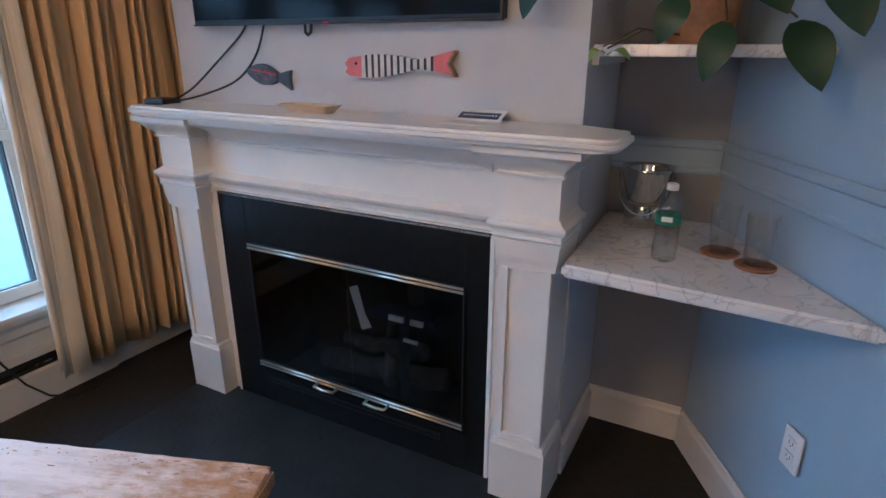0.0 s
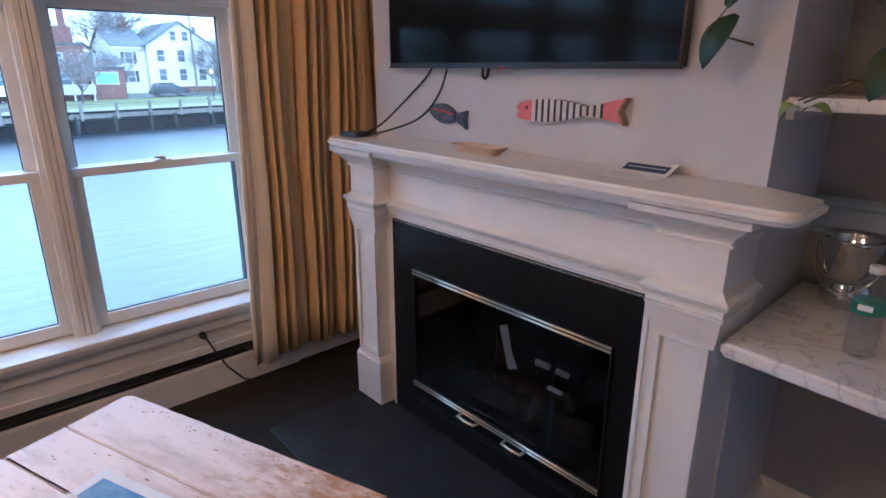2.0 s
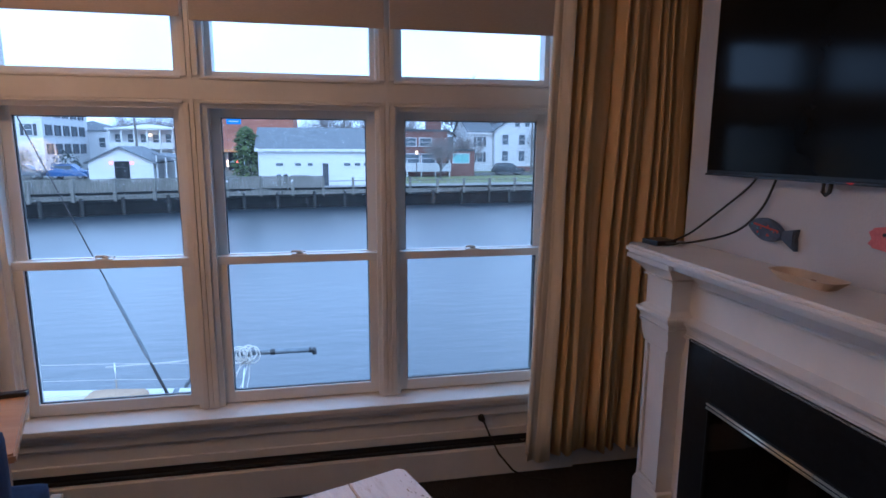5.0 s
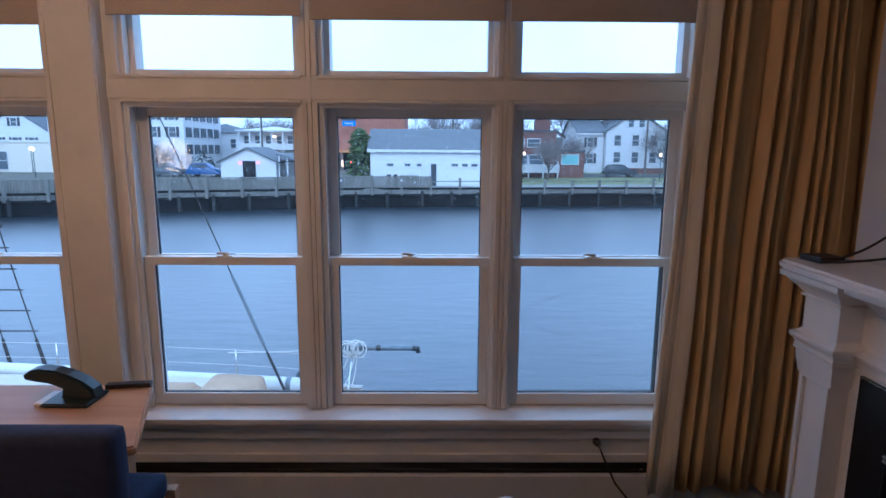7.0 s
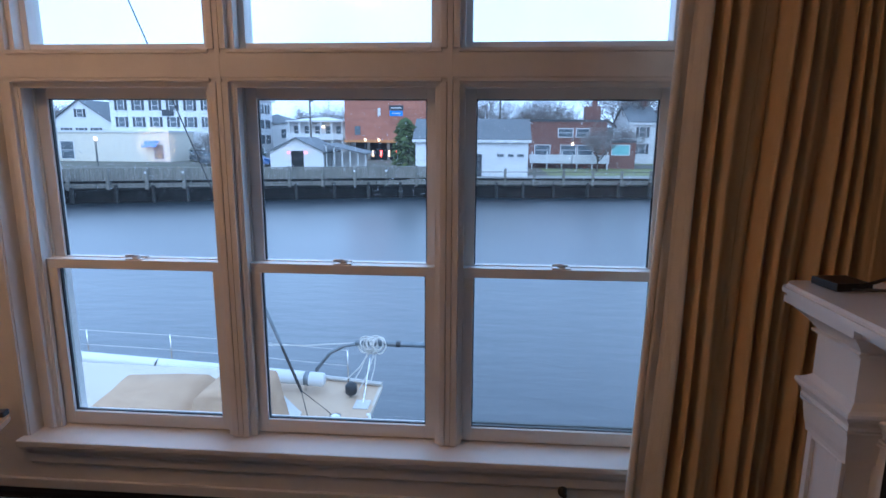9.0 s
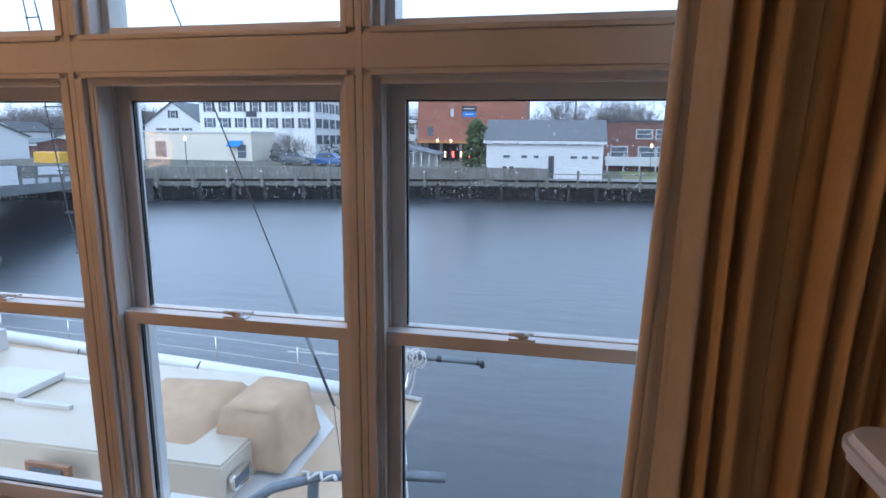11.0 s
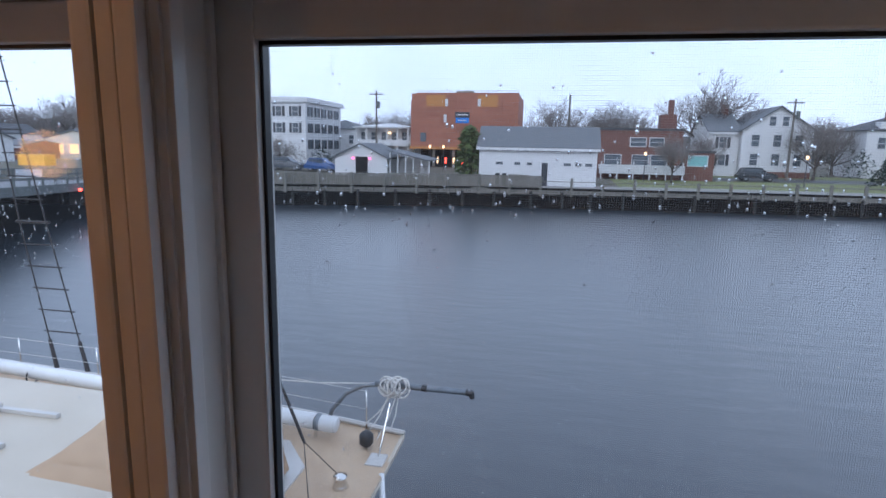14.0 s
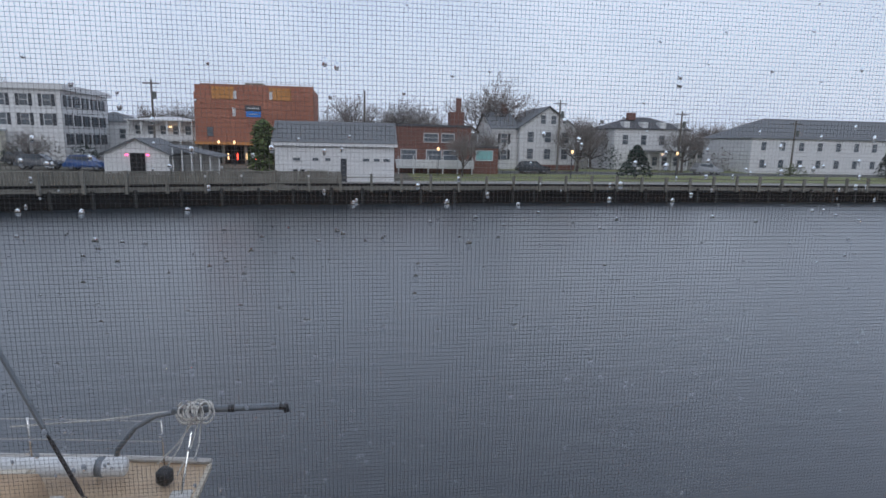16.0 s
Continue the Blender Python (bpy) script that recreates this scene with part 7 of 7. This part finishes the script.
for a, b in (((-2.82, 7.02, -1.95), (-3.10, 6.75, -2.52)), ((-2.72, 7.02, -1.97), (-2.92, 6.70, -2.52)), ((-2.70, 7.05, -1.97), (-2.74, 6.75, -2.40)), ((-2.78, 7.0, -1.96), (-3.2, 6.85, -2.45)), ((-4.9, 7.0, -1.92), (-2.95, 7.07, -1.84))):
    a, b = Vector(a), Vector(b)
    part("sheet_rope", tube([a, a.lerp(b, 0.5) + Vector((0.02, 0.0, -0.03)), b], 0.010, 5), ROPE, boat)
part("sheet_block", spin([(0.05, DZ + 0.05), (0.10, DZ + 0.10), (0.10, DZ + 0.22), (0.05, DZ + 0.27)], (-3.02, 6.55, 0), 12), BLACK, boat, smooth=True)
part("winch", spin([(0.11, DZ + 0.02), (0.09, DZ + 0.08), (0.07, DZ + 0.16), (0.09, DZ + 0.20), (0.02, DZ + 0.22)], (-3.02, 5.55, 0), 16), CHROME, boat, smooth=True)
part("stern_post", tube([(-2.78, 6.30, DZ), (-2.74, 6.74, -1.98)], 0.014, 6), CHROME, boat)
part("deck_pad", boxes((-2.90, -2.66, 6.10, 6.40, DZ + 0.02, DZ + 0.05), bevel=0.01), GELCOAT, boat)
# near spar with a coil, at the stern quarter
part("davit", tube([(-3.50, 3.20, -2.02), (-3.30, 3.45, -1.93), (-2.90, 3.70, -1.90), (-2.30, 3.88, -1.90), (-1.6, 4.0, -1.92)], 0.055, 10), ALLOY, boat, "grey curved davit tube", smooth=True)
part("davit_leg", tube([(-2.95, 3.68, -1.92), (-2.98, 3.66, DZ)], 0.06, 8), ALLOY, boat)
part("davit_rope", tube([(-3.05 + 0.05 * k, 3.62 + 0.05 * math.sin(k * 2.2), -1.84 + 0.02 * math.cos(k * 1.7)) for k in range(9)], 0.022, 6), ROPE, boat, smooth=True)
ml = thing("mooring_line", (-2.6, 5.9, DZ), label="white mooring line with a pale chafe sleeve", category="rope")
part("line", tube([(-2.62, 5.95, DZ + 0.03), (-2.25, 4.9, -3.0), (-1.9, 3.4, -3.6), (-1.5, 1.2, -4.0)], 0.016, 6), ROPE, ml)
part("sleeve", tube([(-2.62, 5.95, DZ + 0.03), (-2.46, 5.5, -2.79)], 0.038, 8), SPAR, ml)

# ---- drawbridge and its pier on the far left ----
bg = thing("drawbridge", (-33, 32, WATER_Z), label="grey drawbridge with railings and white signs", category="bridge", kind="structure")
A, B = Vector((-28.6, 19.8, -1.0)), Vector((-39.5, 46.5, -2.2))
side = Vector((-(B - A).y, (B - A).x, 0)).normalized()
if side.x > 0:
    side = -side


def along(u, h, off=0.0):
    q = A.lerp(B, u) + side * off
    return (q.x, q.y, q.z + h)


def slab_between(u0, u1, h0, h1, o0, o1):
    bm = bmesh.new()
    v = [bm.verts.new(along(u, h, o)) for u in (u0, u1) for h in (h0, h1) for o in (o0, o1)]
    for f in ((0, 1, 3, 2), (4, 6, 7, 5), (0, 4, 5, 1), (2, 3, 7, 6), (0, 2, 6, 4), (1, 5, 7, 3)):
        bm.faces.new([v[k] for k in f])
    bmesh.ops.recalc_face_normals(bm, faces=bm.faces)
    return bm


part("deck", slab_between(0, 1.05, -0.25, 0.0, 0, 11), ASPHALT, bg)
part("girder", slab_between(0, 1.02, -0.55, 0.02, -0.15, 0.15), GIRDER, bg)
part("girder", slab_between(0, 1.02, -0.55, 0.02, 10.8, 11.1), GIRDER, bg)
for o in (0.0, 10.9):
    for h in (0.42, 0.72, 1.06):
        part("rail", slab_between(0, 1.03, h - 0.05, h + 0.05, o - 0.04, o + 0.04), GIRDER, bg)
    for k in range(17):
        u = k / 16
        part("post", slab_between(u, u + 0.004, 0, 1.12, o - 0.06, o + 0.06), GIRDER, bg)
part("sign_panel", slab_between(0.135, 0.235, 0.05, 1.12, -0.12, -0.08), FAR_TRIM, bg, "white notice board")
part("sign_panel", slab_between(0.32, 0.43, 0.55, 1.05, -0.12, -0.08), FAR_TRIM, bg, "white notice board")
for u, h in ((0.60, -0.45), (0.74, -0.35), (0.86, -0.3)):
    q = along(u, h, -0.4)
    part("signal_lamp", spin([(0.02, -0.12), (0.12, -0.06), (0.12, 0.06), (0.02, 0.12)], q, 10), LAMP_RED, bg)
part("abutment", boxes((-44, -38.5, 44.5, 50, WATER_Z - 0.5, -2.4)), STONE, bg)
pr = thing("bridge_pier", (-29, 21, WATER_Z), label="dark rough stone bridge pier with yellow panels", category="pier", kind="structure")
rng = random.Random(6)
for r in range(4):
    for k in range(5):
        x0 = -31.5 + k * 1.15 + (0.5 if r % 2 else 0)
        part("stone", boxes((x0, min(x0 + 1.12, -25.7), 18.9 - rng.uniform(0, 0.15), 20.0, WATER_Z - 0.5 + r * 0.52, WATER_Z - 0.5 + r * 0.52 + 0.50), bevel=0.05), STONE, pr)
part("yellow_panel", boxes((-33.0, -26.5, 19.2, 19.4, -2.65, -1.32)), YELLOW, pr, "yellow painted fender panel")
part("platform", boxes((-33.0, -26.4, 19.3, 20.2, -2.66, -2.55)), TIMBER_DARK, pr)
part("blue_sign", boxes((-28.35, -27.55, 19.05, 19.12, -1.30, -0.20)), SIGN_BLUE, pr, "blue sign with a white emblem")
part("sign_emblem", boxes((-28.18, -27.72, 19.02, 19.05, -1.10, -0.95), (-28.20, -27.70, 19.02, 19.05, -0.80, -0.72), (-28.05, -27.85, 19.02, 19.05, -0.55, -0.38)), FAR_TRIM, pr)
part("grey_box", boxes((-27.4, -26.6, 19.3, 19.9, -1.32, -0.62), bevel=0.02), GIRDER, pr)
part("red_lamp", spin([(0.02, -0.10), (0.09, -0.05), (0.09, 0.05), (0.02, 0.10)], (-26.3, 19.3, -2.0), 10), LAMP_RED, pr)
gr = thing("green_rail_banner", (-30, 21, 0), label="teal banner along the bridge rail", category="banner")
part("cloth", slab_between(-0.05, 0.12, 0.55, 1.05, -0.14, -0.11), TEAL, gr)
tl = thing("yellow_taxi", (-66, 62, -2.6), label="yellow van waiting on the road by the bridge", category="car")
part("body", boxes((-68, -64, 62, 63.8, -2.2, -0.6), bevel=0.2), YELLOW, tl)
for wx in (-67.2, -64.8):
    part("wheel", tube([(wx, 61.95, -2.28), (wx, 62.15, -2.28)], 0.33, 12), RUBBER, tl)

# ---- insect screen and rain drops on the glass ----
WIRE = material("grey_screen_wire", (0.30, 0.30, 0.31), 0.6, scale=20)


def screen(x0, x1, z0, z1, y, pitch, wire):
    s = thing("insect_screen", ((x0 + x1) / 2, y, z0), label="fine grey insect screen outside the window", category="insect screen")
    verts, faces = [], []
    n = int((x1 - x0) / pitch)
    for k in range(n + 1):
        x = x0 + k * pitch
        i = len(verts)
        verts += [(x, y, z0), (x + wire, y, z0), (x + wire, y, z1), (x, y, z1)]
        faces.append((i, i + 1, i + 2, i + 3))
    n = int((z1 - z0) / pitch)
    for k in range(n + 1):
        z = z0 + k * pitch
        i = len(verts)
        verts += [(x0, y + 0.0004, z), (x1, y + 0.0004, z), (x1, y + 0.0004, z + wire), (x0, y + 0.0004, z + wire)]
        faces.append((i, i + 1, i + 2, i + 3))
    me = bpy.data.meshes.new("mesh")
    c = Vector(((x0 + x1) / 2, y, z0))
    me.from_pydata([Vector(v) - c for v in verts], [], faces)
    me.materials.append(WIRE)
    ob = new("mesh", me)
    ob.parent = s
    tagged(ob, kind="stuff")
    part("screen_frame", boxes((x0 - 0.02, x0, y - 0.006, y + 0.006, z0, z1), (x1, x1 + 0.02, y - 0.006, y + 0.006, z0, z1), (x0, x1, y - 0.006, y + 0.006, z0 - 0.02, z0), (x0, x1, y - 0.006, y + 0.006, z1, z1 + 0.02)), GIRDER, s)


screen(-0.960, -0.289, 0.44, 1.705, 0.090, 0.0024, 0.00018)


def drops(name, x0, x1, z0, z1, y, count, seed, band=None):
    rng = random.Random(seed)
    s = thing(name, ((x0 + x1) / 2, y, z0), label="scattered rain drops clinging to the glass", category="rain drops")
    bm = bmesh.new()
    for k in range(count):
        x = rng.uniform(x0, x1)
        z = rng.gauss(band[0], band[1]) if band and rng.random() < 0.74 else rng.uniform(z0, z1)
        if not z0 < z < z1:
            continue
        r = rng.uniform(0.0004, 0.0014) * (1.3 if rng.random() < 0.1 else 1)
        st = rng.uniform(1.0, 1.9)
        ring = [bm.verts.new((x + r * math.cos(a), y, z + r * st * math.sin(a))) for a in [q * math.tau / 8 for q in range(8)]]
        ring2 = [bm.verts.new((x + 0.65 * r * math.cos(a), y + 0.5 * r, z + 0.65 * r * st * math.sin(a))) for a in [q * math.tau / 8 for q in range(8)]]
        top = bm.verts.new((x, y + 0.75 * r, z))
        for q in range(8):
            bm.faces.new((ring[q], ring[(q + 1) % 8], ring2[(q + 1) % 8], ring2[q]))
            bm.faces.new((ring2[q], ring2[(q + 1) % 8], top))
    part("drop", bm, RAIN, s, kind="stuff", smooth=True)


RAIN = bpy.data.materials.new("rain_water")
RAIN.use_nodes = True
rn, rl, rb3 = nodes_of(RAIN)
rb3.inputs["Base Color"].default_value = (0.95, 0.97, 1, 1)
rb3.inputs["Roughness"].default_value, rb3.inputs["IOR"].default_value, rb3.inputs["Transmission Weight"].default_value = 0.03, 1.33, 1.0
for i, (a, b) in enumerate(WINS):
    drops("rain_drops", a, b, 1.10, 1.69, 0.050, 950, 30 + i, (1.48, 0.07))
    drops("rain_drops", a, b, 0.475, 1.055, 0.004, 60, 50 + i)
